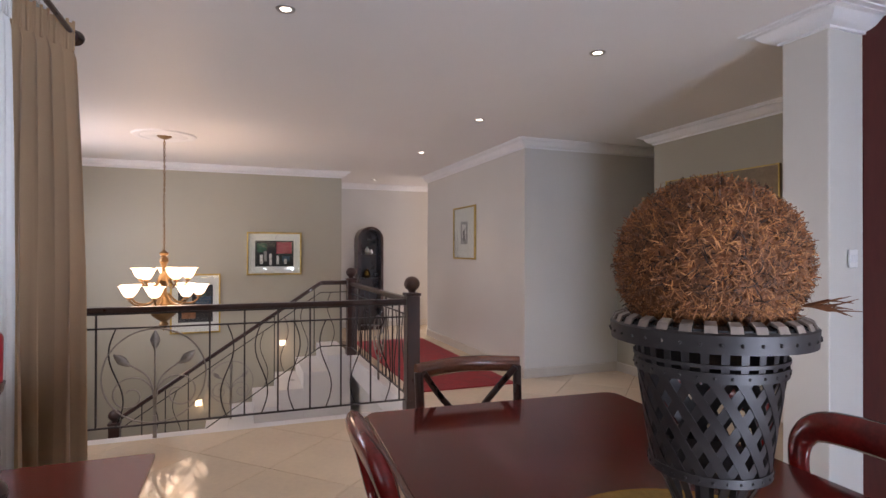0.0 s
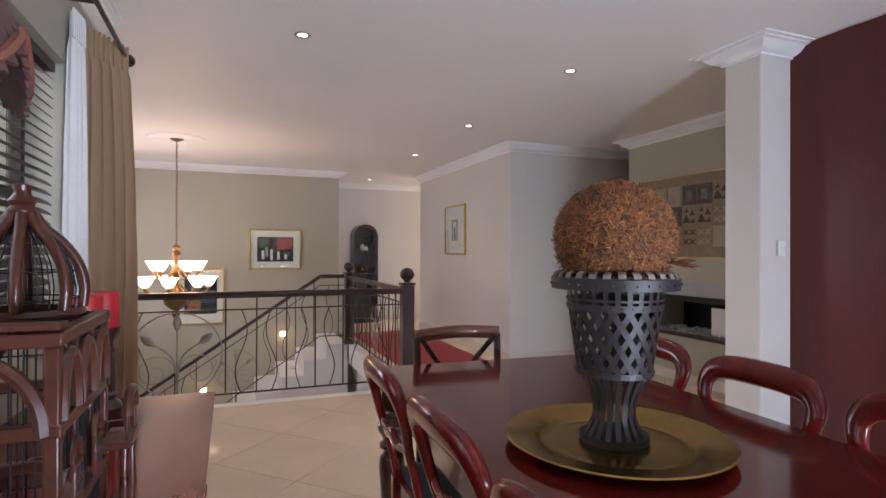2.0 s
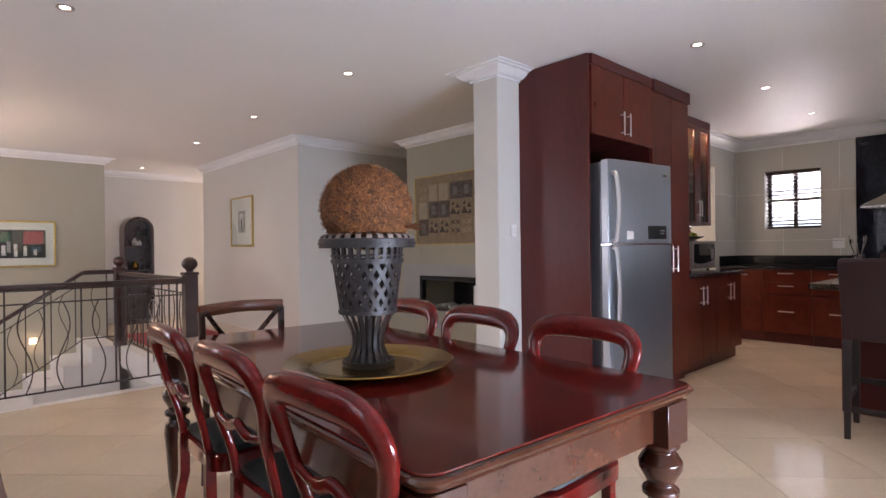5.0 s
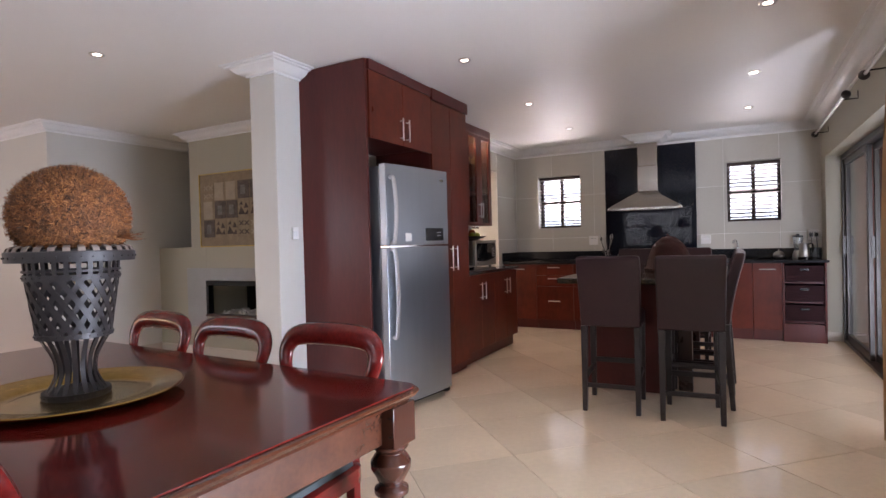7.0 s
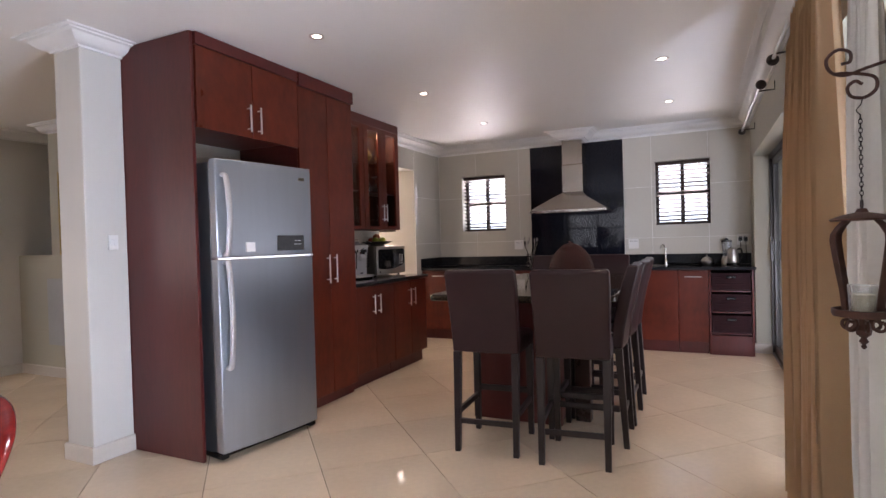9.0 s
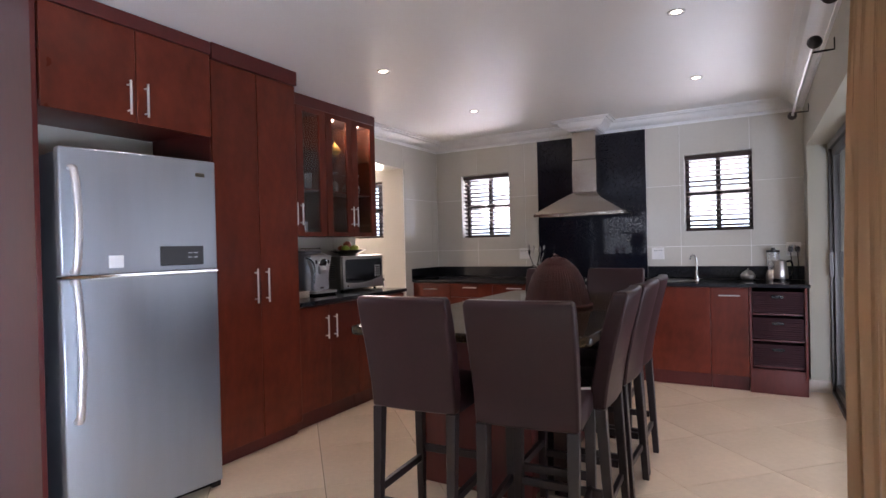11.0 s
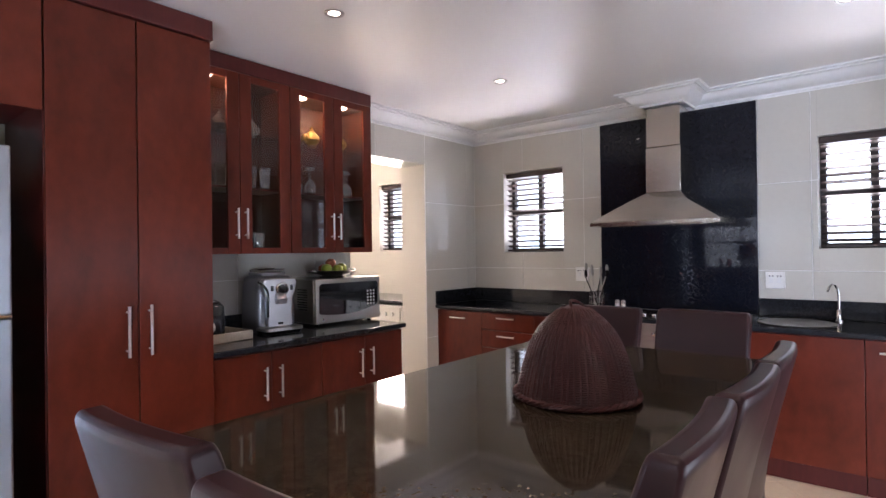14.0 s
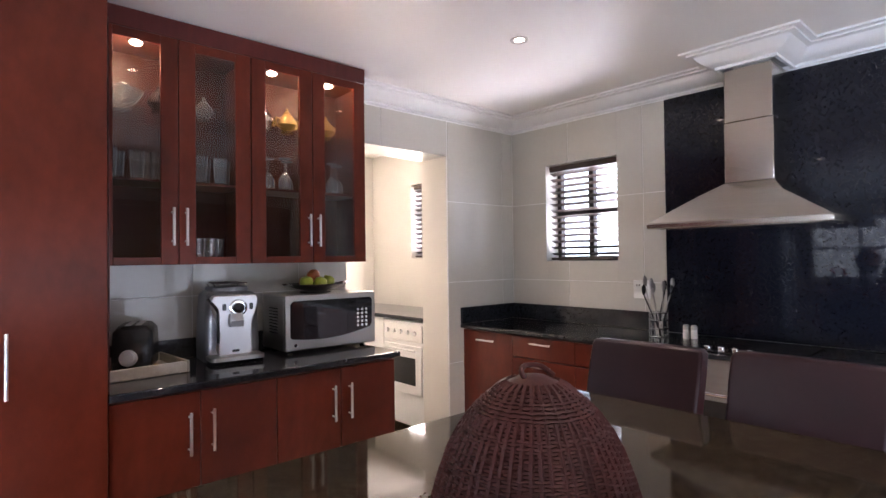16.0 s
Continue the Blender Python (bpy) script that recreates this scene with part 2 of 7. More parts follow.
CAGEWOOD = material("cage_wood", (0.062, 0.016, 0.008), 0.3, vary=0.45, scale=8, fine=50, spec=0.45)
BAMBOO = material("bamboo_shade", (0.055, 0.022, 0.018), 0.5, vary=0.4, scale=20)
STONE = material("white_pebble", (0.55, 0.54, 0.5), 0.7, vary=0.25, scale=10)
PANEGLASS = glassy("window_glass", (0.96, 0.98, 0.97))
CABGLASS = glassy("cabinet_glass", (0.88, 0.87, 0.86))
CRYSTAL = glassy("drinking_glass", (0.95, 0.96, 0.96), 0.04, power=1.3, base=0.16, glint=0.45)
GREENFRUIT = material("green_fruit", (0.36, 0.42, 0.05), 0.35, vary=0.25, scale=12)
REDFRUIT = material("red_fruit", (0.48, 0.12, 0.04), 0.35, vary=0.4, scale=12)
SHADE = glow("lamp_shade_glass", (1.0, 0.82, 0.56), 2.7)
BULB = glow("downlight_bulb", (1.0, 0.90, 0.74), 14.0)
STEPLIGHT = glow("step_light", (1.0, 0.76, 0.45), 6.0)
STAIRSTONE = material("stair_tile", (0.74, 0.72, 0.70), 0.3, vary=0.06)
GROUNDMAT = material("paving_outdoor", (0.42, 0.38, 0.33), 0.8, vary=0.2, scale=1.5, bump=0.3)
TERRACE = material("terrace_tile", (0.24, 0.17, 0.13), 0.6, vary=0.2, scale=2.5, bump=0.2)
HEDGE = material("garden_green", (0.06, 0.10, 0.03), 0.8, vary=0.4, scale=3, bump=0.5, fine=20)

# ---- mesh helpers ----


class Shape:
    """Collects bevelled boxes, turned forms, tubes and slabs into one mesh."""

    def __init__(self):
        self.v, self.f, self.m = [], [], []

    def add(self, verts, faces, mat=0, at=None):
        base = len(self.v)
        self.v += [tuple(at @ Vector(p)) for p in verts] if at else [tuple(p) for p in verts]
        self.f += [tuple(base + i for i in face) for face in faces]
        self.m += [mat] * len(faces)
        return self

    def box(self, x0, x1, y0, y1, z0, z1, mat=0, at=None):
        p = [(x, y, z) for z in (z0, z1) for y in (y0, y1) for x in (x0, x1)]
        return self.add(p, [(0, 2, 3, 1), (4, 5, 7, 6), (0, 1, 5, 4), (2, 6, 7, 3), (0, 4, 6, 2), (1, 3, 7, 5)], mat, at)

    def lathe(self, profile, seg=20, mat=0, at=None, arc=360.0, fx=1.0, fy=1.0):
        """Turns (radius, z) rows round z; closes the ends where the radius is over zero."""
        full = abs(arc - 360) < 0.1
        n = seg if full else seg + 1
        pts = [(r * fx * math.cos(radians(arc) * k / seg), r * fy * math.sin(radians(arc) * k / seg), z) for r, z in profile for k in range(n)]
        faces = []
        for i in range(len(profile) - 1):
            for k in range(seg):
                a, b = i * n + k, i * n + (k + 1) % n
                faces.append((a, b, b + n, a + n))
        if full:
            if profile[0][0] > 1e-4:
                faces.append(tuple(range(n - 1, -1, -1)))
            if profile[-1][0] > 1e-4:
                faces.append(tuple(range((len(profile) - 1) * n, len(profile) * n)))
        return self.add(pts, faces, mat, at)

    def tube(self, path, r, seg=8, mat=0, at=None, closed=False, flat=1.0):
        """A round bar along a path; r is a number or a row of them; flat squashes it."""
        path = [Vector(p) for p in path]
        n = len(path)
        rs = r if isinstance(r, (list, tuple)) else [r] * n
        ring, up = [], None
        for i, p in enumerate(path):
            if closed:
                d = path[(i + 1) % n] - path[i - 1]
            else:
                d = path[min(i + 1, n - 1)] - path[max(i - 1, 0)]
            d.normalize()
            if up is None:
                up = Vector((0, 0, 1)) if abs(d.z) < 0.9 else Vector((1, 0, 0))
            side = d.cross(up)
            if side.length < 1e-4:
                side = d.cross(Vector((0, 1, 0)))
            side.normalize()
            up = side.cross(d).normalized()
            ring += [p + (side * math.cos(2 * math.pi * k / seg) * flat + up * math.sin(2 * math.pi * k / seg)) * rs[i] for k in range(seg)]
        faces = []
        for i in range(n if closed else n - 1):
            for k in range(seg):
                a, b = i * seg + k, i * seg + (k + 1) % seg
                j = ((i + 1) % n) * seg
                faces.append((a, b, j + (k + 1) % seg, j + k))
        if not closed:
            faces += [tuple(range(seg - 1, -1, -1)), tuple(range((n - 1) * seg, n * seg))]
        return self.add(ring, faces, mat, at)

    def slab(self, outline, z0, z1, mat=0, at=None):
        """A prism over a flat outline, counter-clockwise, from z0 to z1."""
        n = len(outline)
        p = [(x, y, z) for z in (z0, z1) for x, y in outline]
        f = [tuple(range(n - 1, -1, -1)), tuple(range(n, 2 * n))] + [(k, (k + 1) % n, n + (k + 1) % n, n + k) for k in range(n)]
        return self.add(p, f, mat, at)

    def loft(self, rings, mat=0, at=None, caps=True):
        """Joins rows of points of equal number, each a closed ring."""
        n = len(rings[0])
        p = [q for r in rings for q in r]
        f = [(i * n + k, i * n + (k + 1) % n, (i + 1) * n + (k + 1) % n, (i + 1) * n + k) for i in range(len(rings) - 1) for k in range(n)]
        if caps:
            f += [tuple(range(n - 1, -1, -1)), tuple(range((len(rings) - 1) * n, len(rings) * n))]
        return self.add(p, f, mat, at)

    def done(self, name, mats, parent=None, bevel=0.0, smooth=35, kind="", label="", seg=2):
        mesh = bpy.data.meshes.new(name)
        mesh.from_pydata(self.v, [], self.f)
        for m in mats if isinstance(mats, (list, tuple)) else [mats]:
            mesh.materials.append(m)
        mesh.polygons.foreach_set("material_index", self.m)
        bm = bmesh.new()
        bm.from_mesh(mesh)
        bmesh.ops.recalc_face_normals(bm, faces=bm.faces)
        bm.to_mesh(mesh)
        bm.free()
        if smooth:
            mesh.polygons.foreach_set("use_smooth", [True] * len(mesh.polygons))
            mesh.set_sharp_from_angle(angle=radians(smooth))
        ob = new(name, mesh)
        if parent:
            ob.parent = parent
        if bevel:
            mod = ob.modifiers.new("bevel", "BEVEL")
            mod.width, mod.segments, mod.limit_method = bevel, seg, "ANGLE"
        return tagged(ob, label=label, kind=kind)


def thing(name, label, category, at=None, group=""):
    root = new(name)
    root.empty_display_size = 0.1
    root.matrix_world = at or Matrix()
    return tagged(root, label, category, group)


def arc_points(cx, cy, r, a0, a1, n):
    return [(cx + r * math.cos(radians(a0 + (a1 - a0) * k / n)), cy + r * math.sin(radians(a0 + (a1 - a0) * k / n))) for k in range(n + 1)]


def round_rect(hx, hy, r, n=5):
    out = []
    for sx, sy, a in ((1, 1, 0), (-1, 1, 90), (-1, -1, 180), (1, -1, 270)):
        out += arc_points(sx * (hx - r), sy * (hy - r), r, a, a + 90, n)
    return out


def smooth_path(points, n=6):
    """A Catmull-Rom run through the points."""
    p = [Vector(q) for q in points]
    p = [2 * p[0] - p[1]] + p + [2 * p[-1] - p[-2]]
    out = []
    for i in range(1, len(p) - 2):
        for k in range(n):
            t = k / n
            out.append(0.5 * (2 * p[i] + (p[i + 1] - p[i - 1]) * t + (2 * p[i - 1] - 5 * p[i] + 4 * p[i + 1] - p[i + 2]) * t * t + (3 * p[i] - p[i - 1] - 3 * p[i + 1] + p[i + 2]) * t ** 3))
    return out + [p[-2]]


# ---- the large structure ----
CEIL, CORN = 2.485, 2.395
EAST, NORTH, SOUTH, WEST = 7.945, 2.01, -1.72, -0.36


def wall_x(name, x0, x1, y0, y1, z0, z1, holes=(), mats=WALL):
    """A wall that runs along y, between x0 and x1 thick, with holes (y0, y1, z0, z1)."""
    s = Shape()
    cuts = sorted(holes)
    at_y = y0
    for a, b, c, d in cuts:
        s.box(x0, x1, at_y, a, z0, z1)
        if c > z0:
            s.box(x0, x1, a, b, z0, c)
        if d < z1:
            s.box(x0, x1, a, b, d, z1)
        at_y = b
    s.box(x0, x1, at_y, y1, z0, z1)
    return s.done(name, mats, smooth=0, kind="structure")


def wall_y(name, x0, x1, y0, y1, z0, z1, holes=(), mats=WALL):
    """A wall that runs along x, between y0 and y1 thick, with holes (x0, x1, z0, z1)."""
    s = Shape()
    at_x = x0
    for a, b, c, d in sorted(holes):
        s.box(at_x, a, y0, y1, z0, z1)
        if c > z0:
            s.box(a, b, y0, y1, z0, c)
        if d < z1:
            s.box(a, b, y0, y1, d, z1)
        at_x = b
    s.box(at_x, x1, y0, y1, z0, z1)
    return s.done(name, mats, smooth=0, kind="structure")


WIN_Z = (1.355, 2.085)
WIN_A, WIN_B = (1.06, 1.665), (-1.33, -0.755)
wall_east = wall_x("wall_east", EAST, EAST + 0.24, SOUTH - 0.3, NORTH + 2.2, 0, CEIL, [(*WIN_B, *WIN_Z), (*WIN_A, *WIN_Z), (2.60, 3.34, 1.39, 2.12)], WALL_PALE)
wall_north = wall_y("wall_north", 3.40, EAST, NORTH, NORTH + 0.28, 0, CEIL, [(6.36, 7.215, 0, 2.13)], WALL_PALE)
wall_y("wall_south", WEST, EAST, SOUTH - 0.26, SOUTH, 0, CEIL, [(0.65, 2.45, 0, 2.02), (2.95, 7.6, 0, 2.02)])
wall_x("wall_west", WEST - 0.25, WEST, SOUTH - 0.26, 3.05, 0, CEIL, [(0.15, 2.45, 0.92, 2.05)])
wall_y("wall_west_return", -1.95, WEST - 0.25, 2.81, 3.05, -2.6, CEIL)
wall_x("wall_stair_west", -2.15, -1.95, 2.4, 8.4, -2.6, CEIL, [(5.4, 7.3, 0.75, 2.1)])
wall_y("wall_stair_back", -1.95, 1.87, 8.2, 8.4, -2.6, CEIL)
wall_x("wall_hall_side", 1.67, 1.87, 8.4, 9.5, 0, CEIL, (), WALL_PALE)
wall_y("wall_hall_end", 1.67, 5.3, 9.5, 9.7, 0, CEIL, (), WALL_PALE)
wall_a = Shape().box(3.24, 5.3, 5.15, 8.28, 0, CEIL).done("wall_passage", WALL_PALE, smooth=0, kind="structure")
wall_x("wall_hall_east", 5.1, 5.3, 2.2, 9.5, 0, CEIL)
column = Shape().box(3.150, 3.40, 1.972, 2.215, 0, CEIL).done("wall_column", WALL_PALE, bevel=0.006, smooth=0, kind="structure")

# chimney breast: a low hearth block that meets the passage wall and a taller breast above it
s = Shape()
for y0, y1, z0, z1 in ((2.25, 5.15, 0, 0.44), (4.33, 5.15, 0.44, 1.21), (2.25, 3.0, 0.44, 1.21), (3.0, 4.33, 0.84, 1.21), (2.25, 4.57, 1.21, CEIL)):
    s.box(4.40, 5.1, y0, y1, z0, z1)
s.done("wall_chimney", WALL, bevel=0.004, smooth=0, kind="structure")

s = Shape().box(-1.95, EAST + 0.3, SOUTH - 0.3, 9.7, CEIL, CEIL + 0.15)
s.done("ceiling", CEILING, smooth=0, kind="structure")

PROFILE = [(0.0, 0.0), (0.012, 0.0), (0.012, 0.016), (0.03, 0.022), (0.05, 0.036), (0.064, 0.056), (0.074, 0.074), (0.095, 0.078), (0.095, 0.088), (0.118, 0.088), (0.118, 0.1), (0.0, 0.1)]


def cornice(name, path, closed=False, scale=1.0, z=CORN):
    """Sweeps the cornice profile along a flat path, with mitred corners; the room lies to the left of the path."""
    s, n = Shape(), len(path)
    rows = []
    for i in range(n):
        p = Vector(path[i])
        a = (p - Vector(path[i - 1])).normalized() if (i or closed) else None
        b = (Vector(path[(i + 1) % n]) - p).normalized() if (i < n - 1 or closed) else None
        na = Vector((-a.y, a.x)) if a else None
        nb = Vector((-b.y, b.x)) if b else None
        if na is None or nb is None:
            m = na or nb
        else:
            m = (na + nb) / (1 + na.dot(nb))
        rows.append([(p.x + m.x * u * scale, p.y + m.y * u * scale, z + v * (CEIL - z) / 0.1) for u, v in PROFILE])
    if closed:
        rows.append(rows[0])
    s.loft(rows, caps=not closed)
    return s.done(name, CORNICE, smooth=30, kind="structure")


cornice("cornice_kitchen", [(3.40, SOUTH), (EAST, SOUTH), (EAST, NORTH), (6.31, NORTH)], scale=1.5)
cornice("cornice_south", [(WEST, SOUTH), (3.40, SOUTH)])
cornice("cornice_west", [(WEST, 3.05), (WEST, SOUTH)])
cornice("cornice_column", [(3.40, 1.972), (3.150, 1.972), (3.150, 2.215), (3.40, 2.215)], scale=1.25, z=CORN + 0.012)
cornice("cornice_chimney", [(4.40, 2.25), (4.40, 4.57), (5.1, 4.57)])
cornice("cornice_passage", [(5.1, 5.15), (3.24, 5.15), (3.24, 8.28)])
cornice("cornice_stair", [(1.87, 9.5), (1.87, 8.2), (-1.95, 8.2), (-1.95, 3.05)])
cornice("cornice_hall_end", [(5.1, 9.5), (1.87, 9.5)])
cornice("cornice_hood", [(EAST, -0.005), (7.645, -0.005), (7.645, 0.265), (EAST, 0.265)], scale=1.3, z=CORN - 0.006)


def skirting(name, path, h=0.1, d=0.014):
    s, n, rows = Shape(), len(path), []
    for i in range(n):
        p = Vector(path[i])
        a = (p - Vector(path[i - 1])).normalized() if i else None
        b = (Vector(path[i + 1]) - p).normalized() if i < n - 1 else None
        na, nb = (Vector((-q.y, q.x)) if q else None for q in (a, b))
        m = (na or nb) if na is None or nb is None else (na + nb) / (1 + na.dot(nb))
        rows.append([(p.x + m.x * u, p.y + m.y * u, v) for u, v in ((0.0, 0.002), (d, 0.002), (d, h - 0.01), (d * 0.5, h), (0.0, h))])
    s.loft(rows)
    return s.done(name, PLASTIC_SKIRT, smooth=0, kind="structure")


PLASTIC_SKIRT = material("skirting_tile", (0.60, 0.55, 0.48), 0.2, vary=0.05)
skirting("baseboard_column", [(3.40, 1.972), (3.150, 1.972), (3.150, 2.215), (3.40, 2.215)])
skirting("baseboard_passage", [(4.40, 5.15), (3.24, 5.15), (3.24, 8.28)])
skirting("baseboard_chimney", [(4.40, 2.25), (4.40, 5.15)])
skirting("baseboard_stub", [(7.6, SOUTH - 0.2), (7.6, SOUTH), (EAST, SOUTH)])
skirting("baseboard_south", [(2.45, SOUTH), (2.95, SOUTH)])
skirting("baseboard_hall", [(5.1, 9.5), (1.87, 9.5), (1.87, 8.2)])

# floor slab with the stair well left open
s = Shape().box(WEST, EAST, SOUTH - 0.26, 4.50, -0.25, -0.006).box(1.86, 5.1, 4.50, 9.5, -0.25, -0.006).box(-1.95, WEST, 3.05, 4.50, -0.25, -0.006).box(6.2, EAST, NORTH + 0.0, 4.2, -0.24, -0.002)
floor = s.done("floor", GROUT, smooth=0, kind="structure")
Shape().box(-1.95, 1.86, 4.44, 4.56, -0.26, 0.0).box(1.80, 1.92, 4.56, 7.05, -0.26, 0.0).done("floor_edge", STAIRSTONE, bevel=0.006, kind="structure")
Shape().box(-40, 60, -60, 60, -3.0, -2.62).done("ground", GROUNDMAT, smooth=0, kind="structure")
Shape().box(-1.0, 10, -8, SOUTH - 0.27, -0.3, -0.03).done("terrace", TERRACE, smooth=0, kind="structure")
wall_y("wall_pantry_back", 5.9, EAST, 4.0, 4.2, 0, CEIL, (), WALL_PALE)
wall_x("wall_pantry_side", 5.9, 6.1, 2.29, 4.0, 0, CEIL, (), WALL_PALE)

# ---- windows, doors and blinds ----


def window(name, at, w, h, slats, tilt=28, pale=False, frame_d=0.05, depth=0.14):
    """A window in its opening: local x across, y outwards, z up from the sill; a four-light frame, glass and a slatted blind."""
    root = thing(name, "dark framed window with a slatted venetian blind, half open", "window", at)
    tagged(root, kind="structure")
    s = Shape()
    for x0, x1, z0, z1 in ((-w / 2, -w / 2 + 0.035, 0, h), (w / 2 - 0.035, w / 2, 0, h), (-w / 2 + 0.035, w / 2 - 0.035, 0, 0.035), (-w / 2 + 0.035, w / 2 - 0.035, h - 0.035, h), (-0.022, 0.022, 0.035, h - 0.035), (-w / 2 + 0.035, w / 2 - 0.035, h * 0.5 - 0.02, h * 0.5 + 0.02)):
        s.box(x0, x1, depth, depth + frame_d, z0, z1)
    s.done("frame", FRAMEDARK, root, bevel=0.004)
    g = Shape().box(-w / 2 + 0.03, w / 2 - 0.03, depth + 0.02, depth + 0.026, 0.03, h - 0.03).done("pane", PANEGLASS, root, smooth=0)
    g.visible_shadow = False
    Shape().box(-w / 2 + 0.004, w / 2 - 0.004, 0.035, 0.085, h - 0.045, h - 0.004).done("headrail", BLIND, root, bevel=0.004)
    slat = None
    step = (h - 0.07) / slats
    for k in range(slats):
        z = 0.03 + step * (k + 0.5)
        if slat is None:
            p = [(-w / 2 + 0.008, -0.023, 0), (-w / 2 + 0.008, 0.0, 0.003), (-w / 2 + 0.008, 0.023, 0)]
            q = [(-x, y, zz) for x, y, zz in p]
            lower = [(x, y, zz - 0.0025) for x, y, zz in p + q]
            slat = Shape().add(p + q + lower, [(0, 1, 4, 3), (1, 2, 5, 4), (6, 9, 10, 7), (7, 10, 11, 8), (0, 3, 9, 6), (2, 8, 11, 5), (0, 6, 7, 1), (1, 7, 8, 2), (3, 4, 10, 9), (4, 5, 11, 10)]).done("slat", BLIND_PALE if pale else BLIND, root)
            ob = slat
        else:
            ob = new("slat", slat.data)
            ob.parent = root
        ob.matrix_basis = pose(0, 0.06, z, tilt, 0, 0)
    Shape().box(-w / 2 + 0.006, w / 2 - 0.006, 0.045, 0.075, 0.006, 0.024).done("bottom_rail", BLIND, root, bevel=0.003)
    s = Shape()
    for x in (-w * 0.3, w * 0.3):
        s.tube([(x, 0.06, 0.02), (x, 0.06, h - 0.03)], 0.0016, 5)
    s.done("cord", BLIND, root)
    return root


window("window_1", pose(EAST, sum(WIN_A) / 2, WIN_Z[0], 0, 0, -90), WIN_A[1] - WIN_A[0], WIN_Z[1] - WIN_Z[0], 14, tilt=-21)
window("window_2", pose(EAST, sum(WIN_B) / 2, WIN_Z[0], 0, 0, -90), WIN_B[1] - WIN_B[0], WIN_Z[1] - WIN_Z[0], 14, tilt=-21)
window("window_3", pose(EAST, 2.97, 1.39, 0, 0, -90), 0.74, 0.73, 14, tilt=-21)
window("window_4", pose(WEST, 1.30, 0.92, 0, 0, 90), 2.28, 1.13, 26, tilt=38)
window("window_5", pose(-1.95, 6.35, 0.75, 0, 0, 90), 1.9, 1.35, 26, tilt=20)

for name, x0, x1, panels in (("door_1", 2.95, 7.6, 4), ("door_2", 0.65, 2.45, 2)):
    root = thing(name, "bronze aluminium sliding glass door in a plastered opening", "sliding door", pose(x0, SOUTH - 0.2, 0))
    tagged(root, kind="structure")
    w = x1 - x0
    s = Shape().box(0, 0.05, -0.05, 0.06, 0, 2.02).box(w - 0.05, w, -0.05, 0.06, 0, 2.02).box(0.05, w - 0.05, -0.05, 0.06, 1.97, 2.02).box(0.05, w - 0.05, -0.05, 0.06, 0.0, 0.03)
    s.done("frame", ALU, root, bevel=0.003)
    for k in range(panels):
        a, b, y = 0.05 + k * (w - 0.1) / panels - 0.02, 0.05 + (k + 1) * (w - 0.1) / panels + 0.02, 0.02 if k % 2 else -0.03
        a, b = max(a, 0.052), min(b, w - 0.052)
        s = Shape()
        for p in ((a, a + 0.055, 0.032, 1.968), (b - 0.055, b, 0.032, 1.968), (a + 0.055, b - 0.055, 0.032, 0.1), (a + 0.055, b - 0.055, 1.91, 1.968)):
            s.box(p[0], p[1], y - 0.018, y + 0.018, p[2], p[3])
        s.box(b - 0.045, b - 0.012, y + 0.018, y + 0.05, 0.95, 1.15)
        s.done("sash", ALU, root, bevel=0.003)
        g = Shape().box(a + 0.05, b - 0.05, y - 0.003, y + 0.003, 0.095, 1.915).done("pane", PANEGLASS, root, smooth=0)
        g.visible_shadow = False

Shape().box(14, 14.05, -9, 14, -2, 7).done("backdrop_east", glow("bright_hazy_sky_east", (0.76, 0.88, 1.0), 2.3), smooth=0, kind="structure")
Shape().box(-9.05, -9, -8, 16, -2, 8).done("backdrop_west", glow("bright_hazy_sky_west", (0.80, 0.92, 1.0), 4.5), smooth=0, kind="structure")
# Unseen walls and roof, added to keep bright sky out of the door glass.
Shape().box(8.25, 8.45, -6.0, SOUTH - 0.3, -0.03, 2.5).done("patio_blocker_east", PATIOBLOCK, smooth=0, kind="structure")
Shape().box(3.6, 8.249, -5.2, -5.0, -0.03, 2.5).done("patio_blocker_south", PATIOBLOCK, smooth=0, kind="structure")
Shape().box(-1.0, 8.45, -5.2, SOUTH - 0.3, 2.505, 2.65).done("patio_blocker_roof", PATIOBLOCK, smooth=0, kind="structure")
s = Shape()
for k in range(60):
    x = -6 + k * 0.34
    h = 1.5 + 0.5 * noise.noise((x * 0.7, 0, 0))
    s.lathe([(0.28, -0.4), (0.36, 0.3), (0.34, h * 0.6), (0.22, h * 0.9), (0.02, h)], 9, at=pose(x, -9 + 0.4 * noise.noise((x, 3, 0)), 0))
s.done("garden_hedge", HEDGE, kind="stuff")

# ---- kitchen units along the north wall ----


def bar_handle(parent, x, y, z, length, upright=True, r=0.006):
    s = Shape()
    a, b = (pose(x, y - 0.03, z), (0, 0, 1)) if upright else (pose(x, y - 0.03, z), (1, 0, 0))
    d = Vector(b) * length / 2
    s.tube([-d, d], r, 10, at=a)
    for k in (-0.38, 0.38):
        e = Vector(b) * length * k
        s.tube([e, e + Vector((0, 0.031, 0))], r * 0.7, 8, at=a)
    return s.done("handle", SATIN, parent, label="brushed steel bar handle")


def door_leaf(parent, x0, x1, y, z0, z1, handle=None, upright=True, length=0.17, mat=CHERRY, name="door"):
    leaf = Shape().box(x0 + 0.0015, x1 - 0.0015, y - 0.019, y, z0 + 0.0015, z1 - 0.0015).done(name, mat, parent, bevel=0.002)
    if handle:
        bar_handle(leaf, handle[0], y - 0.019, handle[1], length, upright)
    return leaf


